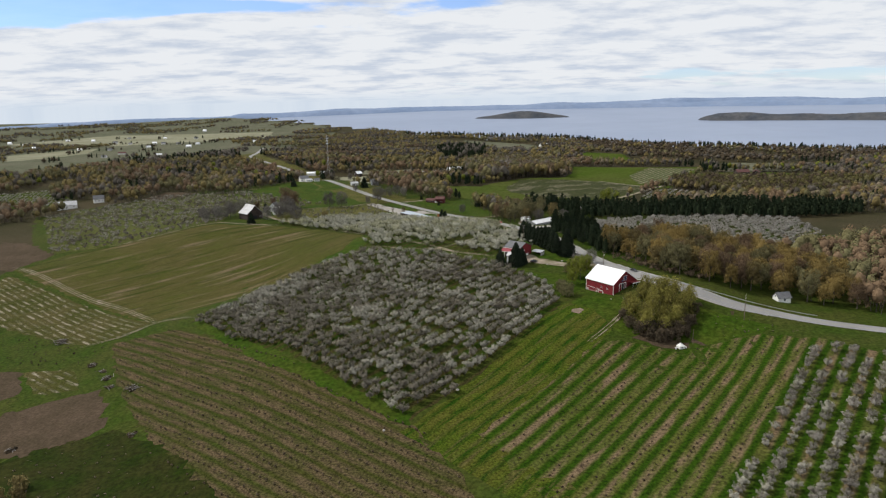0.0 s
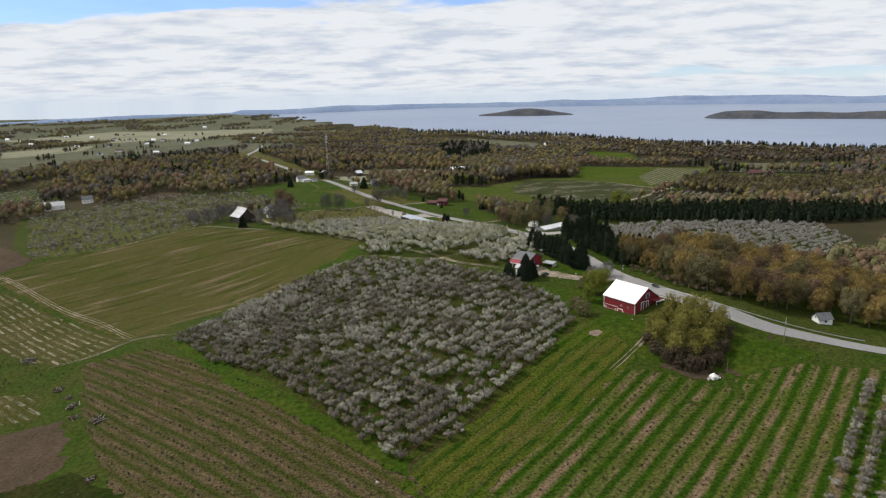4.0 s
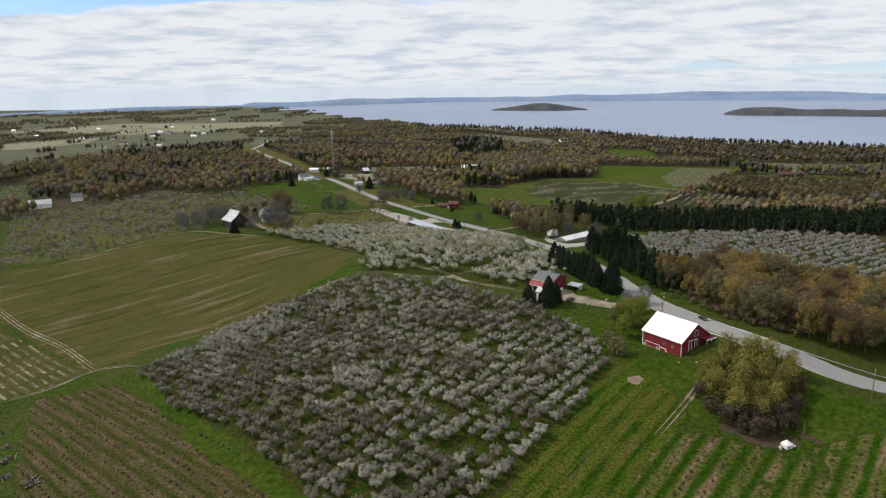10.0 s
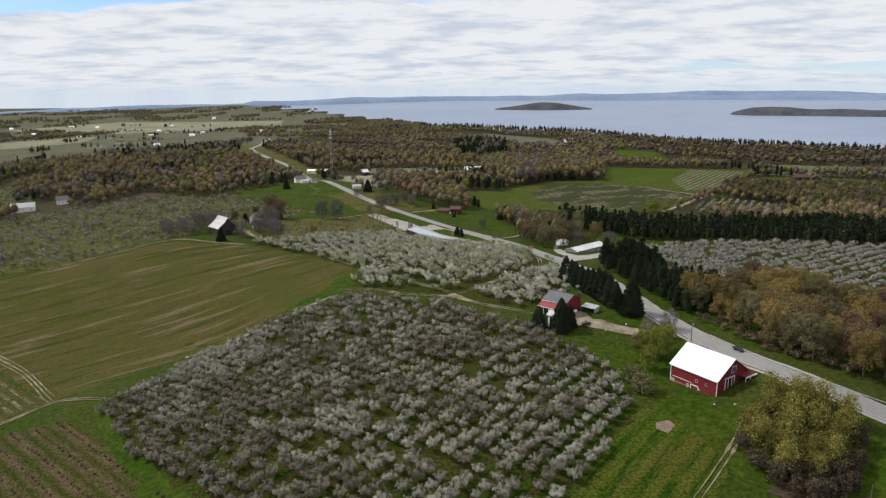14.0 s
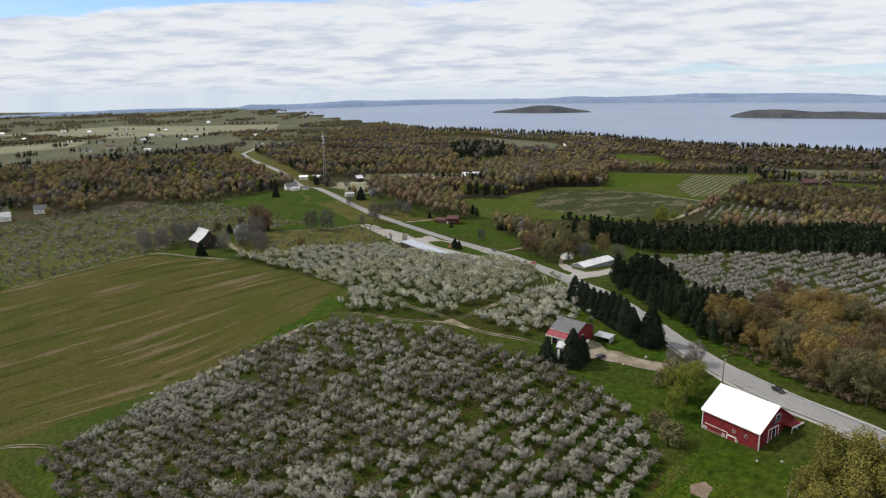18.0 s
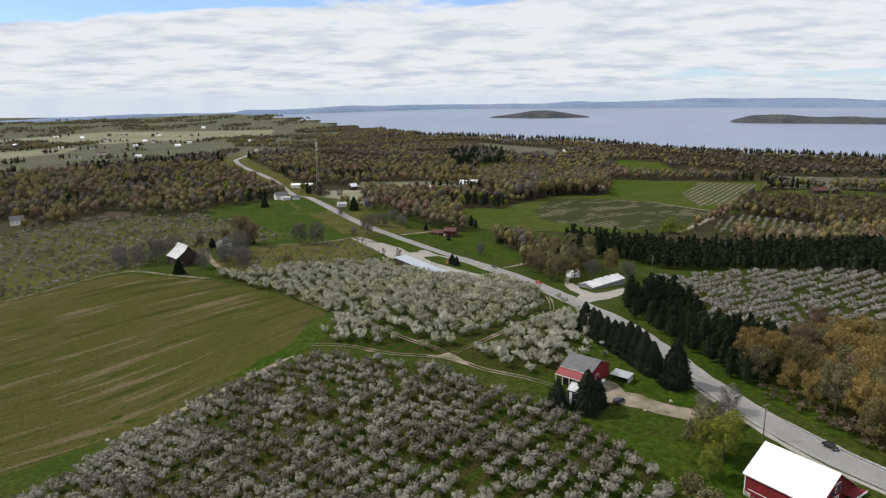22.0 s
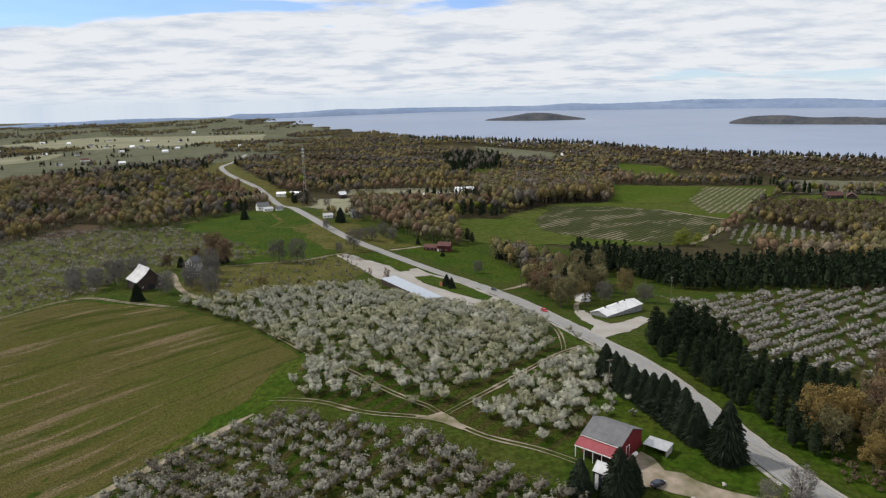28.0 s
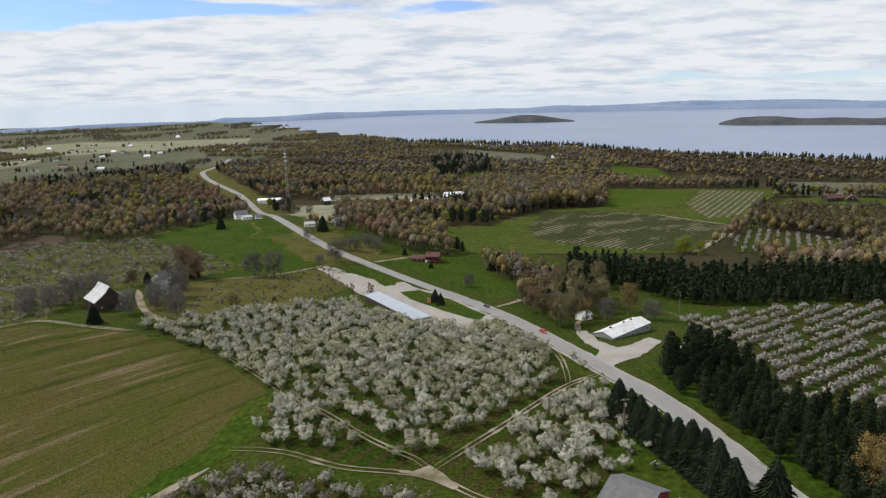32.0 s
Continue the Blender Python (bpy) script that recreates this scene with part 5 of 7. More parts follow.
def build_woods_near():
    rng = np.random.default_rng(21)
    s = grid_spots(WOODS_EAST, 20, 8.5, 8.5, rng, 3.2, 0.05)
    s = s[road_gap(s[:, 0], s[:, 1]) > 13]
    order = np.argsort(np.hypot(s[:, 0] - 110, s[:, 1] - 380))
    s = np.c_[s[order], np.full(len(s), 0.95)]
    kinds = []
    for i, leaf in enumerate((LEAF_AMBER, LEAF_RUST, LEAF_AMBER, LEAF_OLIVE, LEAF_GOLD, LEAF_AMBER)):
        kinds.append(template("broadleaf_tree", BROAD[i], BARK, leaf, "tall woodland tree with yellow-brown budding leaves", "tree", "woodland by the road"))
    plant(kinds, s[:150], rng, 0.7, 1.15)
    rest = s[150:]
    k = rng.uniform(0, 1, len(rest))
    crowd("woodland", BROAD_FAR, rest[k < 0.6], rng, BARK, LEAF_OLIVE, "dense woodland in olive spring leaf", "woods", 0.8, 1.2)
    crowd("woodland", BROAD_FAR, rest[k >= 0.6], rng, BARK, LEAF_RUST, "dense woodland in rusty spring bud", "woods", 0.8, 1.2)
    s = grid_spots(PINES_ROAD, 15, 5.2, 5.2, rng, 1.6, 0.05)
    s = s[road_gap(s[:, 0], s[:, 1]) > 10.5]
    kinds = [template("pine_tree", sh, BARK, NEEDLE_PINE, "dark green pine in a dense roadside stand", "tree", "roadside pines") for sh in PINE]
    plant(kinds, np.c_[s, np.where(s[:, 1] > 512, 0.98, 0.62)], rng, 0.75, 1.25)
    s = grid_spots(PINE_BELT, 10, 5.8, 5.8, rng, 2.4, 0.08)
    crowd("pine_belt", PINE_FAR, np.c_[s, np.full(len(s), 0.95)], rng, BARK, NEEDLE_PINE, "belt of tall dark green pines", "woods", 0.6, 1.3)
    kinds = [template("spruce_tree", sh, BARK, NEEDLE, "dark blue-green spruce with drooping boughs in a roadside row", "tree", "spruce row") for sh in SPRUCE]
    spots = [(64, 477, 0.9), (66, 471, 0.85), (67, 465, 0.95), (69, 459, 0.92), (71, 454, 0.86), (72.5, 449.5, 1.02), (74.5, 445, 1.0), (76, 440, 1.1), (77.5, 435, 1.12), (79, 429, 0.98), (84, 419.5, 1.22), (40.5, 407, 0.74), (49.8, 404, 1.02), (54, 407, 0.72)]
    plant(kinds, spots, rng, 0.95, 1.05)


build_woods_near()


HILL_WOOD = ((55, 1204), (154, 1264), (225, 1180), (203, 1066), (148, 1042), (86, 975), (48, 1025))
SLOPE_WOOD = ((338, 932), (352, 1000), (384, 1040), (430, 1030), (478, 1005), (560, 990), (640, 950), (520, 840), (430, 800), (398, 812), (372, 850))
SHOP_WOOD = ((50, 642), (66, 630), (84, 622), (112, 652), (94, 702), (76, 735), (46, 772), (40, 752), (64, 704), (68, 674), (58, 656))
FAR_MEADOW = ((-1000, 1330), (-708, 1230), (-650, 1330), (-560, 1500), (-560, 1640), (-760, 1640), (-1100, 1560))
OPEN_LAND = [((52, 1350), (67, 1470), (126, 1450), (121, 1357), (66, 1215)), ((304, 1480), (362, 1600), (431, 1540), (403, 1373), (323, 1322)), ((3, 1612), (45, 1900), (143, 1850), (118, 1477), (29, 1354)),
             HAY_FIELD, STRIP_FIELD, ORCHARD_EARLY, ORCHARD_FULL, ORCHARD_YOUNG, ORCHARD_WEST, ORCHARD_EAST, VINEYARD, GREEN_FIELD, WOODS_EAST, PINES_ROAD, PINE_BELT,
             ((-80, 900), (-60, 860), (-20, 810), (-60, 790), (-110, 870)), ((-120, 740), (-60, 740), (60, 620), (110, 560), (90, 500), (60, 500), (-150, 610)),
             ((-200, 905), (-150, 930), (-110, 880), (-120, 1000), (-190, 965)), ((-165, 1120), (-110, 1120), (-80, 905), (-140, 950)), ((-215, 1150), (-150, 1160), (-140, 1110), (-200, 1100)), ((-10, 770), (40, 690), (70, 670), (110, 770), (40, 800)),
             ((-140, 1080), (20, 1060), (60, 1110), (-60, 1180), (-140, 1140)), ((300, 1340), (420, 1290), (520, 1400), (360, 1440)),
             ((-1287, 2079), (-1232, 2221), (-1053, 2675), (-705, 2375), (-588, 2220), (-614, 2063), (-773, 1656), (-716, 1219), (-860, 1388), (-1081, 1744)), ((-1676, 2713), (-1559, 2988), (-1457, 3186), (-709, 3060), (-620, 2672), (-1131, 2468)), ((101, 1889), (190, 1690), (285, 1760), (286, 1952), (215, 2063), (103, 2174)), ((-560, 1000), (-640, 980), (-560, 860), (-470, 840)), ((60, 570), (130, 570), (150, 640), (100, 720), (60, 640)),
             ((-480, 790), (-400, 800), (-395, 880), (-480, 890)), HILL_CHERRY, HILL_WOOD, SLOPE_WOOD, SHOP_WOOD, ((-373, 859), (-361, 923), (-303, 886), (-345, 843)), ((-654, 1319), (-722, 1631), (-774, 2016), (-587, 2134), (-540, 1950), (-600, 1500)), ((225, 790), (262, 860), (250, 800)),
             ((500, 1180), (700, 1150), (760, 1260), (540, 1330)), ((380, 900), (430, 820), (520, 860), (470, 960)),
             ((384, 1045), (480, 1006), (600, 1000), (610, 1080), (560, 1130), (500, 1140), (450, 1130)), ((90, 720), (240, 712), (262, 800), (30, 812), (30, 780)), FAR_MEADOW]


def build_woods_far():
    rng = np.random.default_rng(33)
    s = grid_spots(((-520, 720), (-300, 860), (-60, 830), (60, 760), (110, 770), (420, 640), (520, 660), (700, 900), (960, 1300), (-960, 1300), (-700, 900)), 0, 10, 10, rng, 4.8, 0.04)
    ok = road_gap(s[:, 0], s[:, 1]) > np.where(s[:, 1] > 1100, 26, 15)
    for p in OPEN_LAND:
        ok &= ~inside(p, s[:, 0], s[:, 1])
    s = s[ok]
    n1 = np.array([noise.noise(Vector((x / 90, y / 90, 3.1))) for x, y in s])
    s, n1 = s[n1 > -0.36], n1[n1 > -0.36]
    tone = np.array([noise.noise(Vector((x / 110, y / 60, 8.1))) for x, y in s]) + rng.normal(0, 0.08, len(s))
    s = np.c_[s, np.full(len(s), 1.0)]
    tone = np.where((s[:, 0] > 560) & (rng.uniform(0, 1, len(s)) < 0.5), rng.uniform(0.25, 0.35, len(s)), tone)
    cut = np.quantile(tone, (0, 0.2, 0.28, 0.48, 0.68, 0.9, 0.93, 1))
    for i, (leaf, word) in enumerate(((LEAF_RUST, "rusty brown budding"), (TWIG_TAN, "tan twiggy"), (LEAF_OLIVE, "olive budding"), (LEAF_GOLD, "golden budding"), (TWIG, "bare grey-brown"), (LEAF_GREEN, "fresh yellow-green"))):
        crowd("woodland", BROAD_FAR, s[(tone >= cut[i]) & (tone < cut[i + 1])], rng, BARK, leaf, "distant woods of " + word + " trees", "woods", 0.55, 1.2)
    crowd("conifer_wood", PINE_FAR, s[tone >= cut[6]], rng, BARK, NEEDLE_PINE, "dark conifers scattered through the woods", "woods", 0.8, 1.2)
    s = grid_spots(((-960, 1300), (960, 1300), (1250, 1600), (1100, 1900), (400, 2400), (-80, 2600), (-430, 2950), (-2000, 3000)), 0, 15, 15, rng, 7.0, 0.12)
    s2 = grid_spots(((-1700, 2300), (-300, 2300), (-150, 2750), (-900, 4300), (-3400, 4400)), 0, 22, 22, rng, 10.0, 0.1)
    s = np.vstack([s, s2])
    ok = (road_gap(s[:, 0], s[:, 1]) > 34) & (coast(s[:, 0], s[:, 1]) > 70)
    for p in OPEN_LAND:
        ok &= ~inside(p, s[:, 0], s[:, 1])
    clump = np.array([noise.noise(Vector((x / 75, y / 130, 9.9))) for x, y in s])
    ok &= ~((s[:, 0] < -480) & (s[:, 1] > 1500) & (clump < np.where(s[:, 1] < 2300, 0.02, np.where(s[:, 1] < 2700, 0.0, -0.25))))
    n1 = np.array([noise.noise(Vector((x / 160, y / 210, 5.7))) for x, y in s])
    s = s[ok & (n1 > -0.32 + 0.4 * np.clip((s[:, 1] - 2300) / 400, 0, 1))]
    tone = np.array([noise.noise(Vector((x / 170, y / 90, 1.3))) for x, y in s]) + rng.normal(0, 0.1, len(s))
    s = np.c_[s, np.full(len(s), 0.95)]
    shore = (coast(s[:, 0], s[:, 1]) < 190) & (s[:, 0] > -100)
    tone = np.where(shore & (rng.uniform(0, 1, len(s)) < 0.6), 20.0, tone)
    crowd("shore_conifers", PINE_FAR, s[tone > 10], rng, BARK, NEEDLE_PINE, "dark conifers along the lake shore", "woods", 0.8, 1.3, False)
    tone = np.where((s[:, 0] > 420) & (tone < 10) & (rng.uniform(0, 1, len(s)) < 0.75), 0.7, tone)
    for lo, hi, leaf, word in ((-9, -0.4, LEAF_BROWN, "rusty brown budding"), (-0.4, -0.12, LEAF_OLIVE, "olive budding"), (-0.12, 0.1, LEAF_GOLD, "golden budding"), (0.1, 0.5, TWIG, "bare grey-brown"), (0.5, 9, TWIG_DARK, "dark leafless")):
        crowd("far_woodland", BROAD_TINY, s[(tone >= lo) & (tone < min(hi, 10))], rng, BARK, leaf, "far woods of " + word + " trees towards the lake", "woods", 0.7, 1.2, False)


build_woods_far()

# ---- buildings ----
def part(name, bm, mat, parent, label=""):
    me = bpy.data.meshes.new(name)
    bm.normal_update()
    bm.to_mesh(me)
    bm.free()
    me.materials.append(mat)
    ob = new(name, me)
    ob.parent = parent
    if label:
        ob["label"] = label
    return ob


def box(x0, y0, z0, x1, y1, z1, bevel=0.0):
    bm = bmesh.new()
    bmesh.ops.create_cube(bm, size=1)
    bmesh.ops.scale(bm, vec=(abs(x1 - x0), abs(y1 - y0), abs(z1 - z0)), verts=bm.verts)
    bmesh.ops.translate(bm, vec=((x0 + x1) / 2, (y0 + y1) / 2, (z0 + z1) / 2), verts=bm.verts)
    if bevel:
        bmesh.ops.bevel(bm, geom=bm.edges[:], offset=bevel, segments=1, affect="EDGES")
    return bm


def prism(profile, x0, x1):
    """A profile in y, z drawn out along x."""
    bm = bmesh.new()
    a = [bm.verts.new((x0, y, z)) for y, z in profile]
    b = [bm.verts.new((x1, y, z)) for y, z in profile]
    n = len(profile)
    bm.faces.new(a[::-1])
    bm.faces.new(b)
    for i in range(n):
        bm.faces.new((a[i], a[(i + 1) % n], b[(i + 1) % n], b[i]))
    bmesh.ops.recalc_face_normals(bm, faces=bm.faces[:])
    return bm


def rod(a, b, r, sides=6, r2=None):
    v, f = tube([a, [(p + q) / 2 for p, q in zip(a, b)], b], (r, r, r if r2 is None else r2), sides)
    bm = bmesh.new()
    vs = [bm.verts.new(p) for p in v]
    for q in f:
        bm.faces.new([vs[i] for i in q])
    bm.faces.new(vs[:sides][::-1])
    bm.faces.new(vs[-sides:])
    bmesh.ops.recalc_face_normals(bm, faces=bm.faces[:])
    return bm


def thing(name, x, y, turn, label, category, z=None, group=""):
    ob = new(name)
    ob.matrix_basis = pose(x, y, ground_z(x, y) if z is None else z, 0, 0, turn)
    return tagged(ob, label, category, group)


def window_unit(ob, x, y, z, w, h, axis, side, frame_mat=None):
    """A framed pane on a wall; axis y: the wall looks along y."""
    frame_mat = frame_mat or WHITE_PAINT
    if axis == "y":
        win = part("window", box(x - w / 2, y - 0.05, z, x + w / 2, y + side * 0.05, z + h), frame_mat, ob)
        part("pane", box(x - w / 2 + 0.12, y + side * 0.03, z + 0.12, x + w / 2 - 0.12, y + side * 0.07, z + h - 0.12), GLASS, win)
    else:
        win = part("window", box(x - 0.05, y - w / 2, z, x + side * 0.05, y + w / 2, z + h), frame_mat, ob)
        part("pane", box(x + side * 0.03, y - w / 2 + 0.12, z + 0.12, x + side * 0.07, y + w / 2 - 0.12, z + h - 0.12), GLASS, win)
    return win


def roof_pair(ob, l, w, eave, top, mat, over=0.4, thick=0.16, label="", ribs=0.0, rib_mat=None):
    k = (top - eave) / w
    for s in (-1, 1):
        o = w + over
        slope = part("roof_slope", prism([(0, top), (s * o, top - k * o), (s * o, top - k * o + thick), (0, top + thick * 1.1)], -l - over, l + over), mat, ob, label)
        if ribs:
            n = int(2 * (l + over) / ribs)
            me = None
            for i in range(n + 1):
                x = -l - over + 2 * (l + over) * i / n
                if me is None:
                    rib = part("roof_seam", prism([(s * 0.05, top + thick * 1.1 - 0.02), (s * o, top - k * o + thick - 0.02), (s * o, top - k * o + thick + 0.05), (s * 0.05, top + thick * 1.1 + 0.05)], -0.03, 0.03), rib_mat or mat, slope)
                    me = rib.data
                else:
                    rib = new("roof_seam", me)
                    rib.parent = slope
                rib.location = (x, 0, 0)
    part("ridge_cap", prism([(-0.25, top + 0.02), (0, top + thick + 0.12), (0.25, top + 0.02)], -l - over, l + over), mat, ob)


def gable_house(name, x, y, turn, length, width, eave, top, wall_mat, roof_mat, label, category="house", over=0.4, z=None, windows=2, roof_label="", door=True, chimney=False, group=""):
    """Walls with gables at both ends of the x axis, two roof slopes with thickness, windows and a door."""
    ob = thing(name, x, y, turn, label, category, z, group)
    l, w = length / 2, width / 2
    part("wall_shell", prism([(-w, -1.5), (w, -1.5), (w, eave), (0, top - 0.12), (-w, eave)], -l, l), wall_mat, ob)
    roof_pair(ob, l, w, eave, top, roof_mat, over, 0.16, roof_label)
    for s in (-1, 1):
        for i in range(windows):
            cx = -l + length * (i + 0.5) / windows
            window_unit(ob, cx, s * w, eave * 0.4, min(1.3, length / windows * 0.5), min(1.3, eave * 0.45), "y", s)
        if top - eave > 2:
            window_unit(ob, s * l, 0, eave + 0.1, 0.9, 1.1, "x", s)
    if door:
        part("door", box(l - 0.05, -0.5, -0.1, l + 0.06, 0.5, 2.05), WHITE_PAINT, ob, "white entrance door")
    if chimney:
        part("chimney", box(-l * 0.3 - 0.35, 0.4, eave, -l * 0.3 + 0.35, 1.1, top + 1.0, 0.04), CHIMNEY, ob, "brick chimney")
    return ob


CHIMNEY = material("chimney_brick", (0.2, 0.1, 0.08), 0.9, (0.14, 0.08, 0.06), 4, 1.0)
QUILT_BLUE = material("quilt_navy", (0.03, 0.035, 0.09), 0.7)
BLUE_BLACK = material("navy_clapboard", (0.02, 0.022, 0.032), 0.8, (0.03, 0.032, 0.045), 3, 0.5)
CAR_BLACK = material("black_car_paint", (0.012, 0.012, 0.015), 0.25, spec=0.6, contrast=0.05)
CAR_NAVY = material("navy_car_paint", (0.015, 0.02, 0.04), 0.25, spec=0.6, contrast=0.05)
CAR_RED = material("red_car_paint", (0.42, 0.012, 0.02), 0.3, spec=0.6, contrast=0.05)
RUBBER = material("tyre_rubber", (0.015, 0.015, 0.015), 0.9)
PALE_METAL = material("pale_blue_roofing", (0.3, 0.34, 0.4), 0.55, (0.36, 0.39, 0.43), 1.0, 0.15, contrast=0.1)
RUST_WOOD = material("orange_sign_wood", (0.34, 0.13, 0.05), 0.8, (0.28, 0.1, 0.04), 3, 0.5)


def build_red_barn():
    """A big bank barn: boards over a stone base, white roof, drive-in doors in the gable and a lean-to porch."""
    ob = thing("red_barn", 96.2, 357.6, -55.8, "red wooden bank barn with white metal roof and stone base", "barn", 5.8)
    l, w, e, r = 9.6, 8.9, 7.1, 13.0
    part("wall_shell", prism([(-w, 1.0), (w, 1.0), (w, e), (0, r - 0.15), (-w, e)], -l, l), RED_BOARD, ob, "dark red vertical boards")
    part("stone_base", prism([(-w - 0.06, -3.0), (w + 0.06, -3.0), (w + 0.06, 1.05), (-w - 0.06, 1.05)], -l - 0.06, l + 0.06), RED_STONE, ob, "red-washed stone foundation")
    for x0, x1, z1 in ((-l - 0.1, -l + 1.9, 1.7), (l - 3.4, l - 0.2, 0.9), (-2.6, -1.5, 1.8), (1.9, 3.0, 1.6), (3.2, 6.0, 0.7)):
        part("bare_stone", box(x0, -w - 0.12, -1.6, x1, -w + 0.2, z1, 0.08), STONE, ob, "pale fieldstone showing through the wash")
    roof_pair(ob, l, w, e, r, WHITE_METAL, 0.5, 0.15, "white standing-seam metal roof", 0.9)
    for x in (-l, l):
        part("corner_trim", box(x - 0.14, -w - 0.08, 0.2, x + 0.14, -w + 0.14, e - 0.1), WHITE_PAINT, ob, "white corner board")
    part("gutter", box(-l - 0.4, -w - 0.62, e - 0.52, l + 0.4, -w - 0.48, e - 0.36), WHITE_PAINT, ob, "white gutter along the eave")
    part("downpipe", rod((l + 0.1, -w - 0.25, e - 0.5), (l + 0.1, -w - 0.25, 0.4), 0.09), WHITE_PAINT, ob, "white downpipe")
    part("belt_trim", box(-l + 1.0, -w - 0.09, 2.55, -0.6, -w + 0.1, 2.72), WHITE_PAINT, ob, "white trim board")
    for x in (1.4, 5.4):
        window_unit(ob, x, -w - 0.02, 3.4, 0.9, 1.1, "y", -1)
    door = part("arched_door", box(-0.6, -w - 0.14, -0.6, 2.2, -w + 0.05, 1.9), RED_BOARD, ob, "low red stable door with white frame")
    for x0, x1, z0, z1 in ((-0.85, -0.6, -0.6, 2.2), (2.2, 2.45, -0.6, 2.2), (-0.85, 2.45, 1.9, 2.2)):
        part("door_frame", box(x0, -w - 0.2, z0, x1, -w, z1), WHITE_PAINT, door)
    # gable end towards +x
    z0 = 2.0
    for y in (-4.3, -2.6, -0.6, 0.9):
        part("door_post", box(l, y - 0.14, z0, l + 0.12, y + 0.14, z0 + 4.6), WHITE_PAINT, ob, "white door trim")
    part("door_header", box(l, -4.45, z0 + 4.5, l + 0.14, 1.05, z0 + 4.8), WHITE_PAINT, ob, "white door header")
    part("barn_door", box(l, -4.2, z0, l + 0.07, -2.7, z0 + 4.5), RED_BOARD, ob, "red sliding barn door")
    part("barn_door", box(l, -0.5, z0, l + 0.07, 0.8, z0 + 4.5), RED_BOARD, ob, "red sliding barn door")
    part("doorway", box(l, -2.6, z0, l + 0.05, -0.6, z0 + 4.5), UNLIT_PANEL, ob, "flat black panel for the unlit doorway")
    quilt = part("quilt_square", box(l, -1.0, 7.9, l + 0.1, 1.5, 10.4), WHITE_PAINT, ob, "painted quilt square in navy and white")
    for i, (dy, dz) in enumerate(((0.1, 0.1), (1.3, 0.1), (0.1, 1.3), (1.3, 1.3), (0.72, 0.72))):
        part("quilt_patch", box(l + 0.08, -1.0 + dy, 7.9 + dz, l + 0.13, -1.0 + dy + 1.05, 7.9 + dz + 1.05), QUILT_BLUE, quilt)
    part("sign_board", box(l, -2.6, 7.4, l + 0.1, -1.4, 8.6), QUILT_BLUE, ob, "small dark square on the gable")
    for s in (-1, 1):
        k = (r - e) / w
        part("rake_board", prism([(0, r - 0.3), (s * (w + 0.45), e - 0.3 - k * 0.45), (s * (w + 0.45), e - k * 0.45), (0, r)], l + 0.44, l + 0.56), RED_BOARD, ob)
    part("ramp_slab", box(l + 0.1, -4.6, z0 - 1.2, l + 4.2, 1.2, z0 + 0.05, 0.05), CONCRETE, ob, "pale concrete ramp before the doors")
    porch = part("porch_roof", prism([(3.0, 6.3), (w + 0.2, 6.3), (w + 0.2, 6.5), (3.0, 6.5)], l, l + 3.2), RED_BOARD, ob, "lean-to porch roof")
    part("fascia", box(l + 3.1, 2.9, 6.1, l + 3.3, w + 0.3, 6.6), WHITE_PAINT, porch, "white fascia board")
    for y in (3.2, 6.0, w):
        part("porch_post", box(l + 2.9, y - 0.1, 1.5, l + 3.1, y + 0.1, 6.3), WHITE_PAINT, ob)


RED_STONE = material("red_washed_stone", (0.17, 0.03, 0.03), 0.9, (0.3, 0.2, 0.17), 2.5, 0.35, 0.08, contrast=0.4)
build_red_barn()


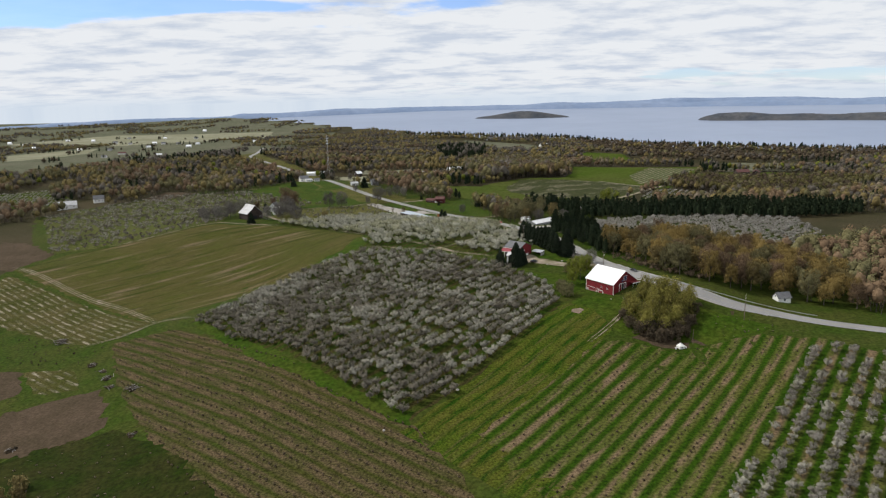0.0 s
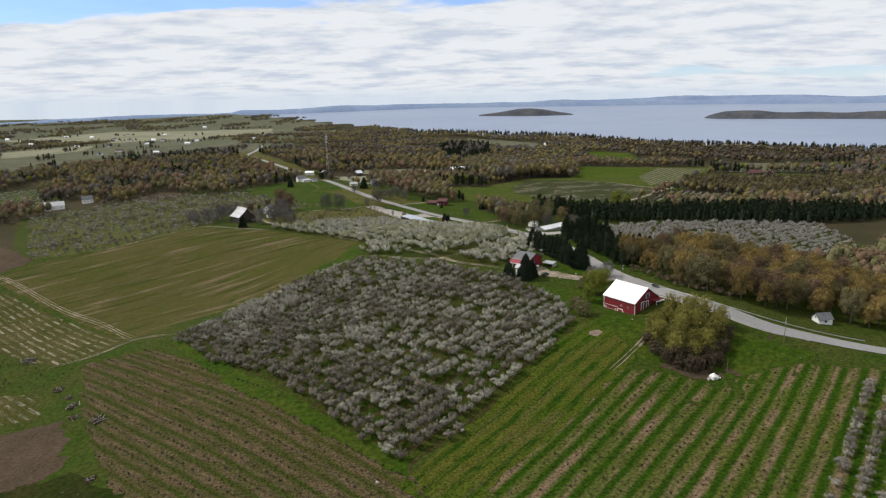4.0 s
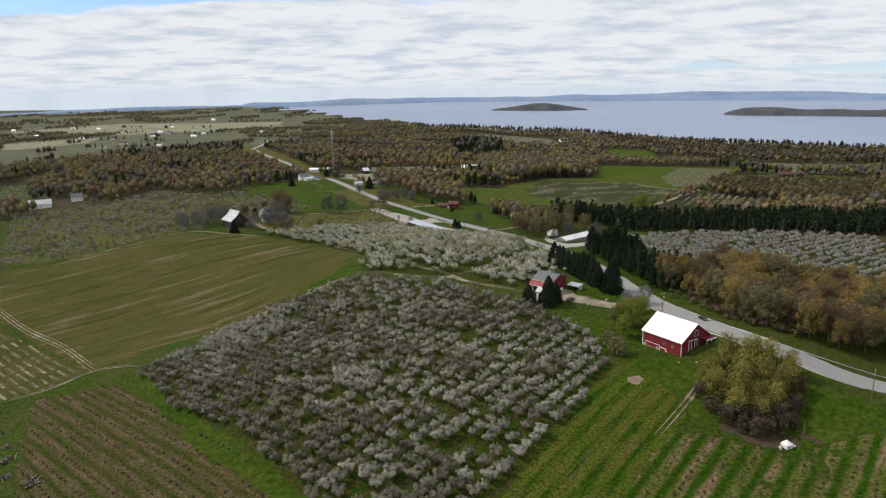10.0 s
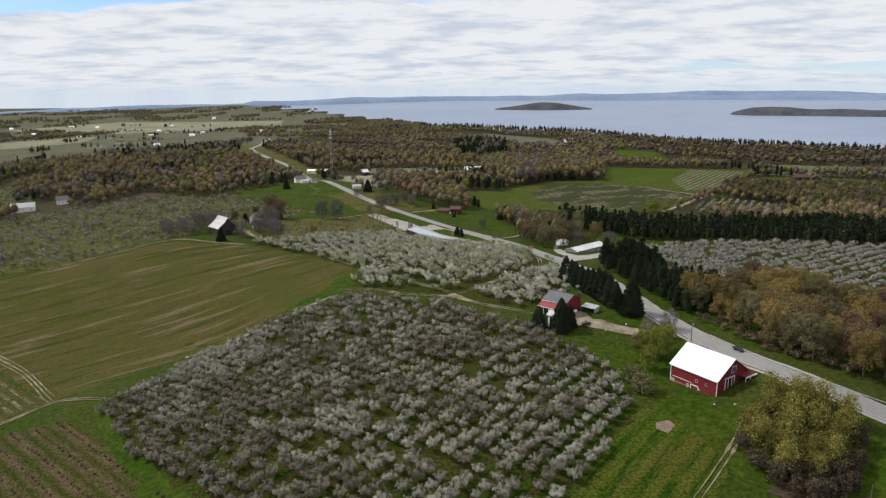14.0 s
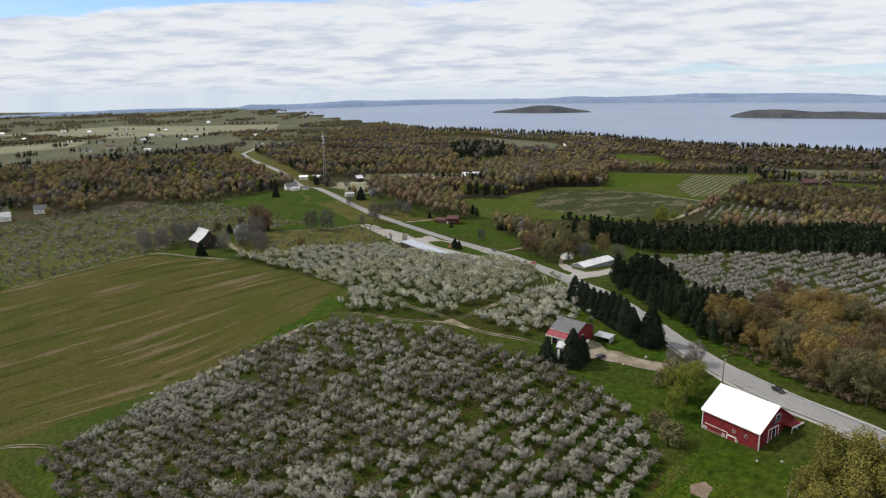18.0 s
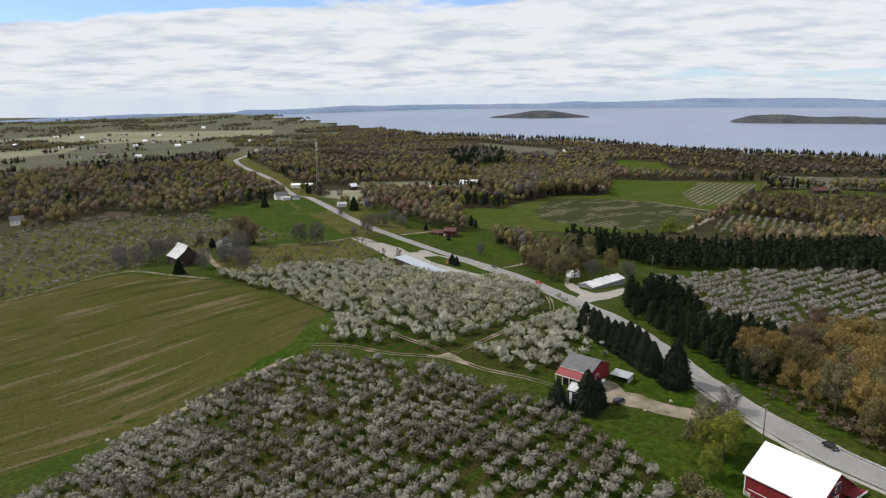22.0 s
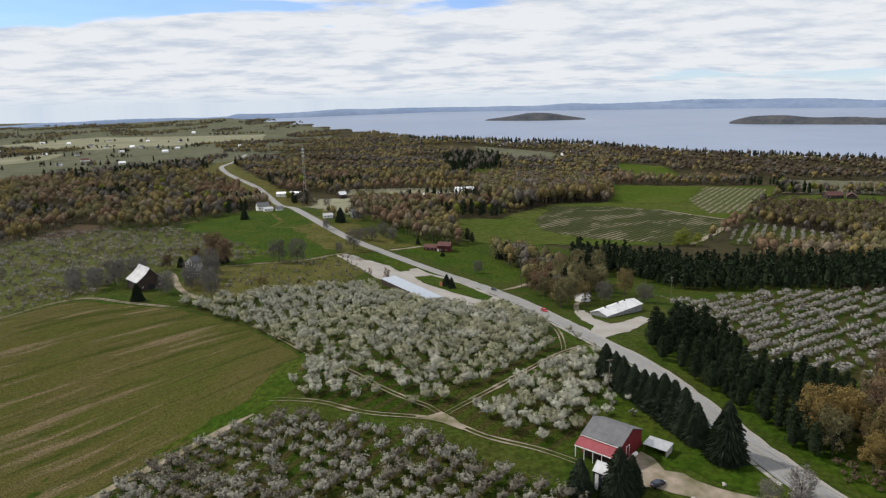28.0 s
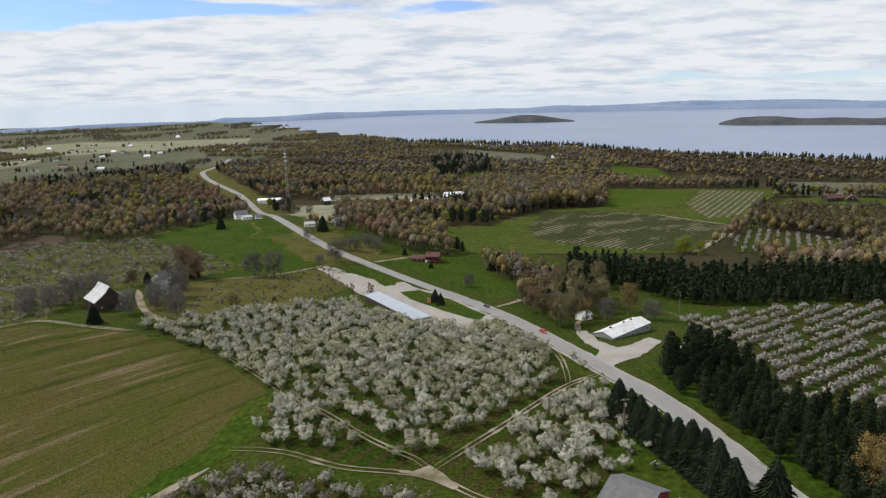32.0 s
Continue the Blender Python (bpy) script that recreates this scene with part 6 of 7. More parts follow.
def build_store():
    """Red farm store: grey roof, red metal awning on posts along the front."""
    ob = thing("farm_store", 53.7, 426.3, -41.7, "red farm store with grey shingle roof and red awning", "building", 12.2)
    l, w, e, r = 5.9, 6.6, 5.0, 7.8
    part("wall_shell", prism([(-w, -2), (w, -2), (w, e), (0, r - 0.12), (-w, e)], -l, l), RED_BOARD, ob, "dark red board walls")
    roof_pair(ob, l, w, e, r, GREY_SHINGLE, 0.4, 0.18, "grey asphalt shingle roof")
    part("eave_trim", box(-l - 0.4, -w - 0.5, e - 0.42, l + 0.4, -w - 0.36, e - 0.2), WHITE_PAINT, ob, "white eave board")
    awning = part("awning", prism([(-w, e - 0.7), (-w - 3.4, e - 2.3), (-w - 3.4, e - 2.15), (-w, e - 0.52)], -l - 0.6, l - 0.6), RED_ROOF, ob, "faded red metal awning")
    part("awning_trim", box(-l - 0.6, -w - 3.5, e - 2.5, l - 0.6, -w - 3.36, e - 2.2), WHITE_PAINT, awning)
    for i in range(5):
        x = -l - 0.3 + i * 2.75
        part("awning_post", box(x - 0.09, -w - 3.35, -1.0, x + 0.09, -w - 3.15, e - 2.2), WHITE_PAINT, ob)
    part("shop_front", box(-l + 0.5, -w - 0.06, 0.2, l - 1.2, -w, e - 1.6), UNLIT_PANEL, ob, "flat black panel for the shaded shop front under the awning")
    for x in (-3.5, -0.5, 2.2):
        part("display_bin", box(x - 0.8, -w - 1.9, -0.6, x + 0.8, -w - 0.9, 0.7, 0.05), BROWN_WOOD, ob)
    for y0, y1 in ((-3.0, -2.8), (-1.2, -1.0)):
        part("door_frame", box(l, y0, 0, l + 0.08, y1, 3.4), WHITE_PAINT, ob)
    part("door_frame", box(l, -3.0, 3.3, l + 0.08, -1.0, 3.5), WHITE_PAINT, ob)
    part("side_door", box(l, -2.8, 0, l + 0.05, -1.2, 3.3), RED_BOARD, ob, "red side door")
    part("vent", box(l, -0.3, e + 0.9, l + 0.08, 0.3, e + 1.6), BROWN_WOOD, ob)
    part("heating_tank", rod((l + 1.4, -1.6, 0.5), (l + 1.4, 0.6, 0.5), 0.6, 10), WHITE_PAINT, ob, "white propane tank")
    low = thing("produce_shed", 66.5, 424.5, -41.7, "low open shed with grey metal roof", "shed")
    part("roof_slope", prism([(-2.4, 2.0), (2.4, 2.6), (2.4, 2.75), (-2.4, 2.15)], -3.6, 3.6), STEEL, low, "grey corrugated roof")
    for x, y in ((-3.3, -2.1), (3.3, -2.1), (-3.3, 2.1), (3.3, 2.1)):
        part("post", box(x - 0.1, y - 0.1, -0.6, x + 0.1, y + 0.1, 2.1 + 0.125 * (y + 2.1)), POLE_WOOD, low)
    part("back_panel", box(-3.4, 2.1, -0.3, 3.4, 2.2, 2.4), BROWN_WOOD, low)
    part("end_panel", box(3.3, -2.0, -0.3, 3.4, 2.1, 2.0), CONCRETE, low)
    house = thing("navy_cottage", 47.6, 409.2, -41.7, "narrow navy cottage with white roof between spruces", "house")
    part("wall_shell", prism([(-2.4, -1), (2.4, -1), (2.4, 5.0), (0, 6.9), (-2.4, 5.0)], -2.3, 2.3), BLUE_BLACK, house, "navy clapboard walls")
    roof_pair(house, 2.3, 2.4, 5.0, 6.8, WEATHERED_METAL, 0.15, 0.12, "pale metal roof")
    for x, z in ((0.9, 3.2), (0.9, 1.0)):
        window_unit(house, x, -2.42, z, 1.0, 1.3, "y", -1)
    part("door", box(-1.6, -2.5, -0.2, -0.6, -2.38, 4.4), WHITE_PAINT, house, "tall pale door panel")
    part("corner_post", box(2.2, -2.5, -0.8, 2.36, -2.34, 5), WHITE_PAINT, house)


build_store()


def build_brown_barn():
    """Old dark barn with a bell-cast pale roof."""
    ob = thing("brown_barn", -176.5, 650.0, -46, "dark weathered barn with a pale bell-cast metal roof", "barn", 1.2)
    l, w, e, m, r = 8.0, 8.2, 6.2, 8.6, 14.0
    part("wall_shell", prism([(-w, -1.5), (w, -1.5), (w, e), (w * 0.5, m + 0.6), (0, r - 0.2), (-w * 0.5, m + 0.6), (-w, e)], -l, l), BROWN_WOOD, ob, "dark weathered boards")
    for s in (-1, 1):
        prof = [(0, r), (s * w * 0.28, r - 2.9), (s * w * 0.62, m + 0.2), (s * (w + 0.7), e - 0.1)]
        for (y0, z0), (y1, z1) in zip(prof, prof[1:]):
            part("roof_slope", prism([(y0, z0), (y1, z1), (y1, z1 + 0.18), (y0, z0 + 0.18)], -l - 0.5, l + 0.5), WEATHERED_METAL, ob, "pale weathered metal roofing")
    part("barn_door", box(l, -2.0, -0.5, l + 0.1, 2.0, 4.0), UNLIT_PANEL, ob, "flat black panel for the unlit barn doorway")
    for y in (-5, 5):
        window_unit(ob, l, y, 2.5, 0.8, 1.0, "x", 1)


build_brown_barn()

gable_house("roadside_shop", 95.4, 582.4, 41, 31, 10.4, 4.4, 6.2, GREY_SIDING, SHOP_METAL, "long grey roadside building with a pale worn metal roof", "building", 0.3, 0.7, 7, "pale worn metal roof with patches")
for dx in (-8, 3, 9):
    vent = thing("roof_vent", 95.4 + dx * 0.75 - 0.9, 582.4 + dx * 0.66 + 1.0, 41, "small dark vent on a metal roof", "vent", 6.5)
    part("vent_cap", box(-0.4, -0.4, -0.2, 0.4, 0.4, 0.7, 0.05), BROWN_WOOD, vent)
gable_house("white_outbuilding", 84, 612, 30, 7, 5, 2.8, 4.4, WHITE_PAINT, WHITE_METAL, "small white outbuilding under bare trees", "shed", windows=1)
gable_house("white_garage", 116, 552, 20, 7, 5, 2.6, 4.2, WHITE_PAINT, WHITE_METAL, "white roofed garage among dark pines", "shed", windows=1)


def build_red_house():
    ob = thing("red_house", 3.0, 772, -12, "low dark red house with stepped red-brown roofs", "house")
    for x0, x1, w, e, t in ((-11, 1, 4.2, 2.9, 4.6), (0, 10, 5.0, 4.6, 6.8)):
        c, l = (x0 + x1) / 2, (x1 - x0) / 2
        part("wall_shell", prism([(-w, -1.5), (w, -1.5), (w, e), (0, t - 0.1), (-w, e)], x0, x1), DARK_RED, ob)
        for s in (-1, 1):
            k = (t - e) / w
            part("roof_slope", prism([(0, t), (s * (w + 0.6), e - 0.6 * k), (s * (w + 0.6), e - 0.6 * k + 0.18), (0, t + 0.2)], x0 - 0.5, x1 + 0.5), RED_BROWN_ROOF, ob, "red-brown shingle roof")
    for x in (-9, -6, -3, 3, 7):
        window_unit(ob, x, -4.25 if x < 1 else -5.05, 0.9, 1.6, 1.2, "y", -1)
    part("entrance", box(-0.2, -5.3, 0, 1.4, -4.9, 2.2), WHITE_PAINT, ob, "white entrance")
    part("chimney", box(1.2, -0.6, 4, 2.0, 0.4, 7.6, 0.05), CHIMNEY, ob)


RED_BROWN_ROOF = material("red_brown_shingles", (0.085, 0.038, 0.034), 0.9, (0.12, 0.056, 0.05), 3, 0.4, contrast=0.25)
build_red_house()
gable_house("grey_farmhouse", -157, 677, 20, 9, 6.5, 3.4, 6.0, WHITE_PAINT, GREY_SHINGLE, "white cottage with a dark grey roof under bare trees", "house", windows=3)
gable_house("grey_farmhouse", -165, 700, 75, 8.5, 7.5, 5.2, 8.8, WHITE_PAINT, GREY_SHINGLE, "tall pale farmhouse with a grey roof", "house", chimney=True)
gable_house("white_shed", 180.0, 336, 8, 7.0, 5.0, 2.9, 5.2, WHITE_PAINT, GREY_SHINGLE, "small white shed with grey roof beyond the road", "shed", windows=1, z=3.9)

# the long packing shed and the things in the parking lot
def build_packing_shed():
    ob = thing("packing_shed", -13.5, 632.5, -58.5, "long low open shed with pale blue metal roof", "shed", 0.9)
    l = 29.0
    part("roof_slope", prism([(-4.6, 2.5), (4.6, 3.3), (4.6, 3.45), (-4.6, 2.65)], -l, l), PALE_METAL, ob, "pale blue-white metal roof")
    # dark strip under the roof edge, in place of the shadowed open end
    part("end_beam", box(l - 0.1, -4.6, 2.2, l + 0.15, 4.6, 3.3), BROWN_WOOD, ob, "dark strip standing in for the shaded open end")
    for i in range(9):
        for y, zt in ((-4.4, 2.5), (4.4, 3.25)):
            x = -l + 0.4 + i * (2 * l - 0.8) / 8
            part("post", box(x - 0.1, y - 0.1, -4, x + 0.1, y + 0.1, zt), POLE_WOOD, ob)
    part("back_wall", box(-l, -4.5, -4, l, -4.35, 2.5), BROWN_WOOD, ob)


build_packing_shed()


def build_sign(x, y, turn):
    ob = thing("farm_stand_sign", x, y, turn, "orange-brown wooden stand sign on the grass", "sign")
    part("panel", box(-1.5, -0.1, 0.5, 1.5, 0.1, 3.2, 0.03), RUST_WOOD, ob, "orange-brown boards")
    for sx in (-1.3, 1.3):
        part("post", box(sx - 0.1, -0.15, -0.4, sx + 0.1, 0.15, 3.5), POLE_WOOD, ob)
    part("rail", box(-1.6, -0.16, 3.2, 1.6, 0.16, 3.4), POLE_WOOD, ob)


build_sign(4.5, 652, -50)


def boulder_mesh(rng, r):
    bm = bmesh.new()
    bmesh.ops.create_icosphere(bm, subdivisions=1, radius=r)
    for v in bm.verts:
        v.co *= rng.uniform(0.7, 1.2)
        v.co.z *= 0.75
    return bm


def build_stones():
    rng = np.random.default_rng(77)
    shapes = []
    for i in range(5):
        bm = boulder_mesh(rng, 1.0)
        me = bpy.data.meshes.new("boulder")
        bm.to_mesh(me)
        bm.free()
        me.materials.append(PALE_ROCK)
        shapes.append(me)
    for i in range(70):
        a, r = rng.uniform(0, 6.28), math.sqrt(rng.uniform(0, 1))
        x, y = -61 + 9 * r * math.cos(a) + 3 * r * math.sin(a), 737 - 9 * r * math.cos(a) + 3 * r * math.sin(a)
        s = rng.uniform(0.5, 1.3)
        ob = new("boulder", shapes[i % 5])
        ob.matrix_basis = pose(x, y, ground_z(x, y) + 0.2 + 1.1 * (1 - r), rng.uniform(0, 40), rng.uniform(0, 40), rng.uniform(0, 360)) @ Matrix.Scale(s, 4)
        tagged(ob, "pale quarried boulder in a heap by the lot", "rock", "stone heap")
    for x, y, s in ((69, 403, 0.7), (79, 408, 0.8), (-122, 425, 1.0), (-117, 428, 1.3), (-113, 430, 0.9), (98, 338, 0.5), (92, 340, 0.5), (8, 256, 0.8), (-20, 228, 0.7), (14, 592, 1.2), (4, 604, 1.3)):
        ob = new("boulder", shapes[int(s * 10) % 5])
        ob.matrix_basis = pose(x, y, ground_z(x, y) + 0.3 * s, 0, 0, x * 37) @ Matrix.Scale(s, 4)
        tagged(ob, "pale boulder lying in the grass", "rock")


PALE_ROCK = material("pale_rock", (0.36, 0.335, 0.305), 0.9, (0.27, 0.24, 0.215), 2, 0.4, 0.05, random_tint=0.2)
build_stones()


def build_car(name, x, y, turn, paint, label, z_add=0.0, wagon=False):
    ob = thing(name, x, y, turn, label, "car", ground_z(x, y) + z_add)
    prof = [(-2.25, 0.35), (2.25, 0.35), (2.3, 0.75), (1.2, 0.95), (0.55, 1.42), (-1.0 if not wagon else -1.8, 1.48), (-1.75 if not wagon else -2.15, 1.0), (-2.28, 0.9)]
    bm = prism(prof, -0.88, 0.88)
    bmesh.ops.bevel(bm, geom=bm.edges[:], offset=0.07, segments=2, affect="EDGES")
    bmesh.ops.rotate(bm, cent=(0, 0, 0), matrix=Matrix.Rotation(radians(-90), 3, "Z"), verts=bm.verts)
    part("body", bm, paint, ob)
    bm = prism([(1.13, 0.99), (0.56, 1.37), (-0.95, 1.42), (-1.6, 1.03)], -0.9, 0.9)
    bmesh.ops.rotate(bm, cent=(0, 0, 0), matrix=Matrix.Rotation(radians(-90), 3, "Z"), verts=bm.verts)
    part("side_glass", bm, GLASS, ob, "dark side windows")
    bm = prism([(1.19, 0.97), (0.57, 1.41), (0.6, 1.43), (1.23, 0.98)], -0.74, 0.74)
    bmesh.ops.rotate(bm, cent=(0, 0, 0), matrix=Matrix.Rotation(radians(-90), 3, "Z"), verts=bm.verts)
    part("windscreen", bm, GLASS, ob, "dark windscreen")
    for sx in (-1.4, 1.4):
        for sy in (-0.86, 0.86):
            wheel = part("wheel", rod((sx, sy - 0.1, 0.33), (sx, sy + 0.1, 0.33), 0.33, 12), RUBBER, ob)
            part("rim", rod((sx, sy - 0.11, 0.33), (sx, sy + 0.11, 0.33), 0.19, 8), STEEL, wheel)
    for sy in (-0.6, 0.6):
        part("headlight", box(2.2, sy - 0.2, 0.62, 2.32, sy + 0.2, 0.78, 0.02), WHITE_PAINT, ob)
        part("tail_light", box(-2.32, sy - 0.2, 0.68, -2.2, sy + 0.2, 0.84, 0.02), CAR_RED, ob)


build_car("parked_car", 61.5, 408.5, 35, CAR_NAVY, "dark navy car parked by the store", 0.3, True)
build_car("red_car", 57.5, 580, -68, CAR_RED, "bright red car on the road", 0.42)
build_car("black_car", 36.5, 641, -65, CAR_BLACK, "black car on the road", 0.42)
build_car("black_car", 113.5, 374, -68, CAR_BLACK, "black car passing the barn on the road", 0.42)


def build_pole(x, y, height, turn, arms=1, label="weathered wooden utility pole with crossarm", z=None):
    ob = thing("utility_pole", x, y, turn, label, "pole", z)
    part("shaft", rod((0, 0, -1), (0, 0, height), 0.17, 8, 0.11), POLE_WOOD, ob)
    for i in range(arms):
        z1 = height - 0.5 - 1.1 * i
        arm = part("crossarm", box(-1.2, -0.08, z1 - 0.08, 1.2, 0.08, z1 + 0.08), POLE_WOOD, ob)
        for x1 in (-1.1, -0.5, 0.5, 1.1):
            part("insulator", rod((x1, 0, z1 + 0.08), (x1, 0, z1 + 0.3), 0.06, 6), WHITE_PAINT, arm)
    if arms:
        part("transformer", rod((0.35, 0, height - 2.6), (0.35, 0, height - 1.7), 0.25, 8), STEEL, ob)
    return (x, y, (ground_z(x, y) if z is None else z) + height - 0.3)


POLES = [build_pole(x, y, hgt, turn) for x, y, hgt, turn in ((147, 306.5, 13, 60), (98, 382, 12, 20), (62.5, 466, 11, 10), (137, 622, 12.5, 45))]


def build_wire(a, b, sag):
    t = np.linspace(0, 1, 13)
    p = np.outer(1 - t, a) + np.outer(t, b)
    p[:, 2] -= sag * 4 * t * (1 - t)
    v, f = tube(p, [0.025] * 13, 4)
    tagged(mesh_object("power_line", v, f, RUBBER), "thin dark overhead wire between poles", "wire", kind="structure")


for off in (-1.0, 1.0):
    for i, j in ((0, 1), (1, 2)):
        a, b = POLES[i], POLES[j]
        build_wire((a[0] + off, a[1] + off * 0.4, a[2]), (b[0] + off, b[1] + off * 0.4, b[2]), 1.6)


def build_hut():
    ob = thing("pump_hut", 111.5, 291.5, 20, "small white well hut with a faceted roof", "hut")
    part("wall_shell", box(-1.3, -1.3, -0.5, 1.3, 1.3, 1.4, 0.06), WHITE_PAINT, ob, "weathered pale walls")
    bm = bmesh.new()
    ring = [bm.verts.new((1.7 * math.cos(a), 1.7 * math.sin(a), 1.35)) for a in [math.pi / 4 + i * math.pi / 3 for i in range(6)]]
    top = bm.verts.new((0, 0, 2.7))
    for i in range(6):
        bm.faces.new((ring[i], ring[(i + 1) % 6], top))
    bm.faces.new(ring[::-1])
    part("roof", bm, WHITE_PAINT, ob, "white pyramid roof")
    part("hatch", box(-0.5, -1.38, 0, 0.5, -1.28, 1.1), CONCRETE, ob)
    for x, y, r in ((-2.4, 0.3, 0.5), (2.3, -0.8, 0.6), (2.8, 0.6, 0.5), (-2.9, -0.5, 0.35)):
        part("stored_drum", rod((x, y, -0.4), (x, y, 0.6), r, 8), CONCRETE, ob)
    mast = thing("wooden_post", 118, 294, 0, "bare wooden post beside the hut", "post")
    part("shaft", rod((0, 0, -0.5), (0, 0, 7.5), 0.13, 7, 0.09), POLE_WOOD, mast)


build_hut()


def build_guard_rail():
    line = smooth_line(((109, 391), (113, 380), (118, 367), (126, 349), (136, 336), (150, 328), (166, 321), (186, 313)), 3.8)
    ob = tagged(new("guard_rail"), "galvanised steel guard rail along the road edge", "guard rail", kind="structure")
    z = land(line[:, 0], line[:, 1])
    post = None
    for i, (x, y) in enumerate(line):
        if post is None:
            post = part("post", box(-0.08, -0.08, -0.5, 0.08, 0.08, 0.85), POLE_WOOD, ob)
            p = post
        else:
            p = new("post", post.data)
            p.parent = ob
        p.location = (x, y, z[i] + 0.1)
    t = np.gradient(line, axis=0)
    t /= np.hypot(t[:, 0], t[:, 1])[:, None]
    nrm = np.stack([-t[:, 1], t[:, 0]], -1)
    vs = []
    for o, dz in ((0.1, 0.5), (0.16, 0.58), (0.1, 0.68), (0.16, 0.78), (0.1, 0.86)):
        q = line - nrm * o
        vs.append(np.c_[q, z + 0.1 + dz])
    rail = mesh_object("rail", np.stack(vs, 1).reshape(-1, 3), grid_faces(len(line), 5), STEEL, ob)


build_guard_rail()


def build_tower():
    x, y = -176, 1150
    ob = thing("lattice_tower", x, y, 0, "tall slim grey lattice radio tower", "tower")
    hgt, w = 66, 1.5
    for sx, sy in ((-1, -1), (1, -1), (1, 1), (-1, 1)):
        part("leg", rod((sx * w, sy * w, -1), (sx * 0.5, sy * 0.5, hgt), 0.1, 5), STEEL, ob)
    for i in range(20):
        z0, z1 = i * hgt / 20, (i + 1) * hgt / 20
        a0, a1 = w + (0.5 - w) * z0 / hgt, w + (0.5 - w) * z1 / hgt
        s = 1 if i % 2 else -1
        part("brace", rod((-a0 * s, -a0, z0), (a1 * s, -a1, z1), 0.05, 4), STEEL, ob)
        part("brace", rod((a0, -a0 * s, z0), (a1, a1 * s, z1), 0.05, 4), STEEL, ob)
    for z0 in (50, 55, 59):
        part("antenna", box(-1.8, -1.8, z0, 1.8, 1.8, z0 + 1.6, 0.3), STEEL, ob)


build_tower()

for x, y, turn, lg, wd, e, t, wm, rm, text in (
        (-178, 938, 30, 12, 9, 4.5, 8, WHITE_PAINT, GREY_SHINGLE, "white house with grey roof by the road"),
        (-170, 928, 30, 9, 6, 2.6, 4, WHITE_PAINT, WEATHERED_METAL, "white garage beside a roadside house"),
        (-159, 930, 20, 7, 5, 2.6, 4.2, WHITE_PAINT, GREY_SHINGLE, "small white shed by the road"),
        (-194, 1132, 5, 30, 14, 4.5, 6, WHITE_PAINT, WHITE_METAL, "large white shop building beside the road"),
        (-123, 1122, 40, 10, 8, 5, 8.5, BROWN_WOOD, WHITE_METAL, "small dark barn with a white roof"),
        (-103, 888, 15, 9, 6, 2.8, 4.4, WHITE_PAINT, WEATHERED_METAL, "pale low shed by the roadside"),
        (-77, 896, 20, 9, 8, 5, 8, PALE_METAL, GREY_SHINGLE, "grey-blue house among the trees"),
        (-6, 1078, 15, 20, 10, 4, 7, WHITE_PAINT, WHITE_METAL, "pale farm building among bare trees"),
        (36, 1118, 10, 24, 11, 4.5, 8.5, WHITE_PAINT, WHITE_METAL, "white roofed barn in the woods"),
        (508, 1108, 8, 22, 12, 4.5, 8.5, BROWN_WOOD, RED_BROWN_ROOF, "large dark lodge building above the vineyard"),
        (530, 1104, 60, 18, 11, 4, 7.5, BROWN_WOOD, RED_BROWN_ROOF, "dark wing building of the lodge"),
        (304, 1356, 20, 20, 10, 4, 7, WHITE_PAINT, RED_BROWN_ROOF, "low house at the edge of the field"),
        (-450, 832, 30, 22, 12, 5, 9, WHITE_PAINT, WEATHERED_METAL, "grey roofed farm shed behind the orchard"),
        (-428, 868, 30, 12, 9, 5, 9, WHITE_PAINT, GREY_SHINGLE, "white farmhouse among trees"),
        (302, 1851, 20, 22, 12, 5, 9, WHITE_PAINT, WHITE_METAL, "white house near the shore"),
        (186, 2190, 0, 24, 12, 5, 9, WHITE_PAINT, GREY_SHINGLE, "pale house near the shore"),
        (770, 1770, 0, 60, 16, 6, 9, WHITE_PAINT, WHITE_METAL, "long white building on the shore"),
        (-874, 1939, 20, 20, 10, 3.5, 6.8, WHITE_PAINT, RED_BROWN_ROOF, "long farm building in the open fields"),
        (-1674, 2744, 0, 14, 9, 4.9, 9.8, WHITE_PAINT, WHITE_METAL, "white farm building standing far off"),
        (-1640, 2912, 30, 12, 9, 4.9, 9.8, WHITE_PAINT, GREY_SHINGLE, "white farm building standing far off"),
        (-1359, 2775, 0, 14, 9, 5.6, 9.8, WHITE_PAINT, WHITE_METAL, "white farm building standing far off"),
        (-1205, 2630, 20, 15, 9, 5.6, 9.8, WHITE_PAINT, GREY_SHINGLE, "white house standing far off"),
        (-1008, 2508, 0, 15, 9, 4.9, 9.0, WHITE_PAINT, WHITE_METAL, "white house standing far off"),
        (-962, 2470, 30, 14, 9, 4.9, 9.0, WHITE_PAINT, GREY_SHINGLE, "white house standing far off"),
        (-776, 2195, 10, 16, 10, 4.2, 8.2, WHITE_PAINT, WHITE_METAL, "white barn standing in open fields"),
        (-1078, 3282, 0, 16, 11, 5.6, 11.2, WHITE_PAINT, WHITE_METAL, "white building near the horizon"),
        (-594, 2316, 15, 17, 10, 4.9, 9.0, WHITE_PAINT, WHITE_METAL, "white barn beside the far road")):
    gable_house("farmhouse" if "house" in text else "farm_building", x, y, turn, lg, wd, e, t, wm, rm, text, "house" if "house" in text else "building", windows=3 if y < 1500 else 2, door=y < 1500)

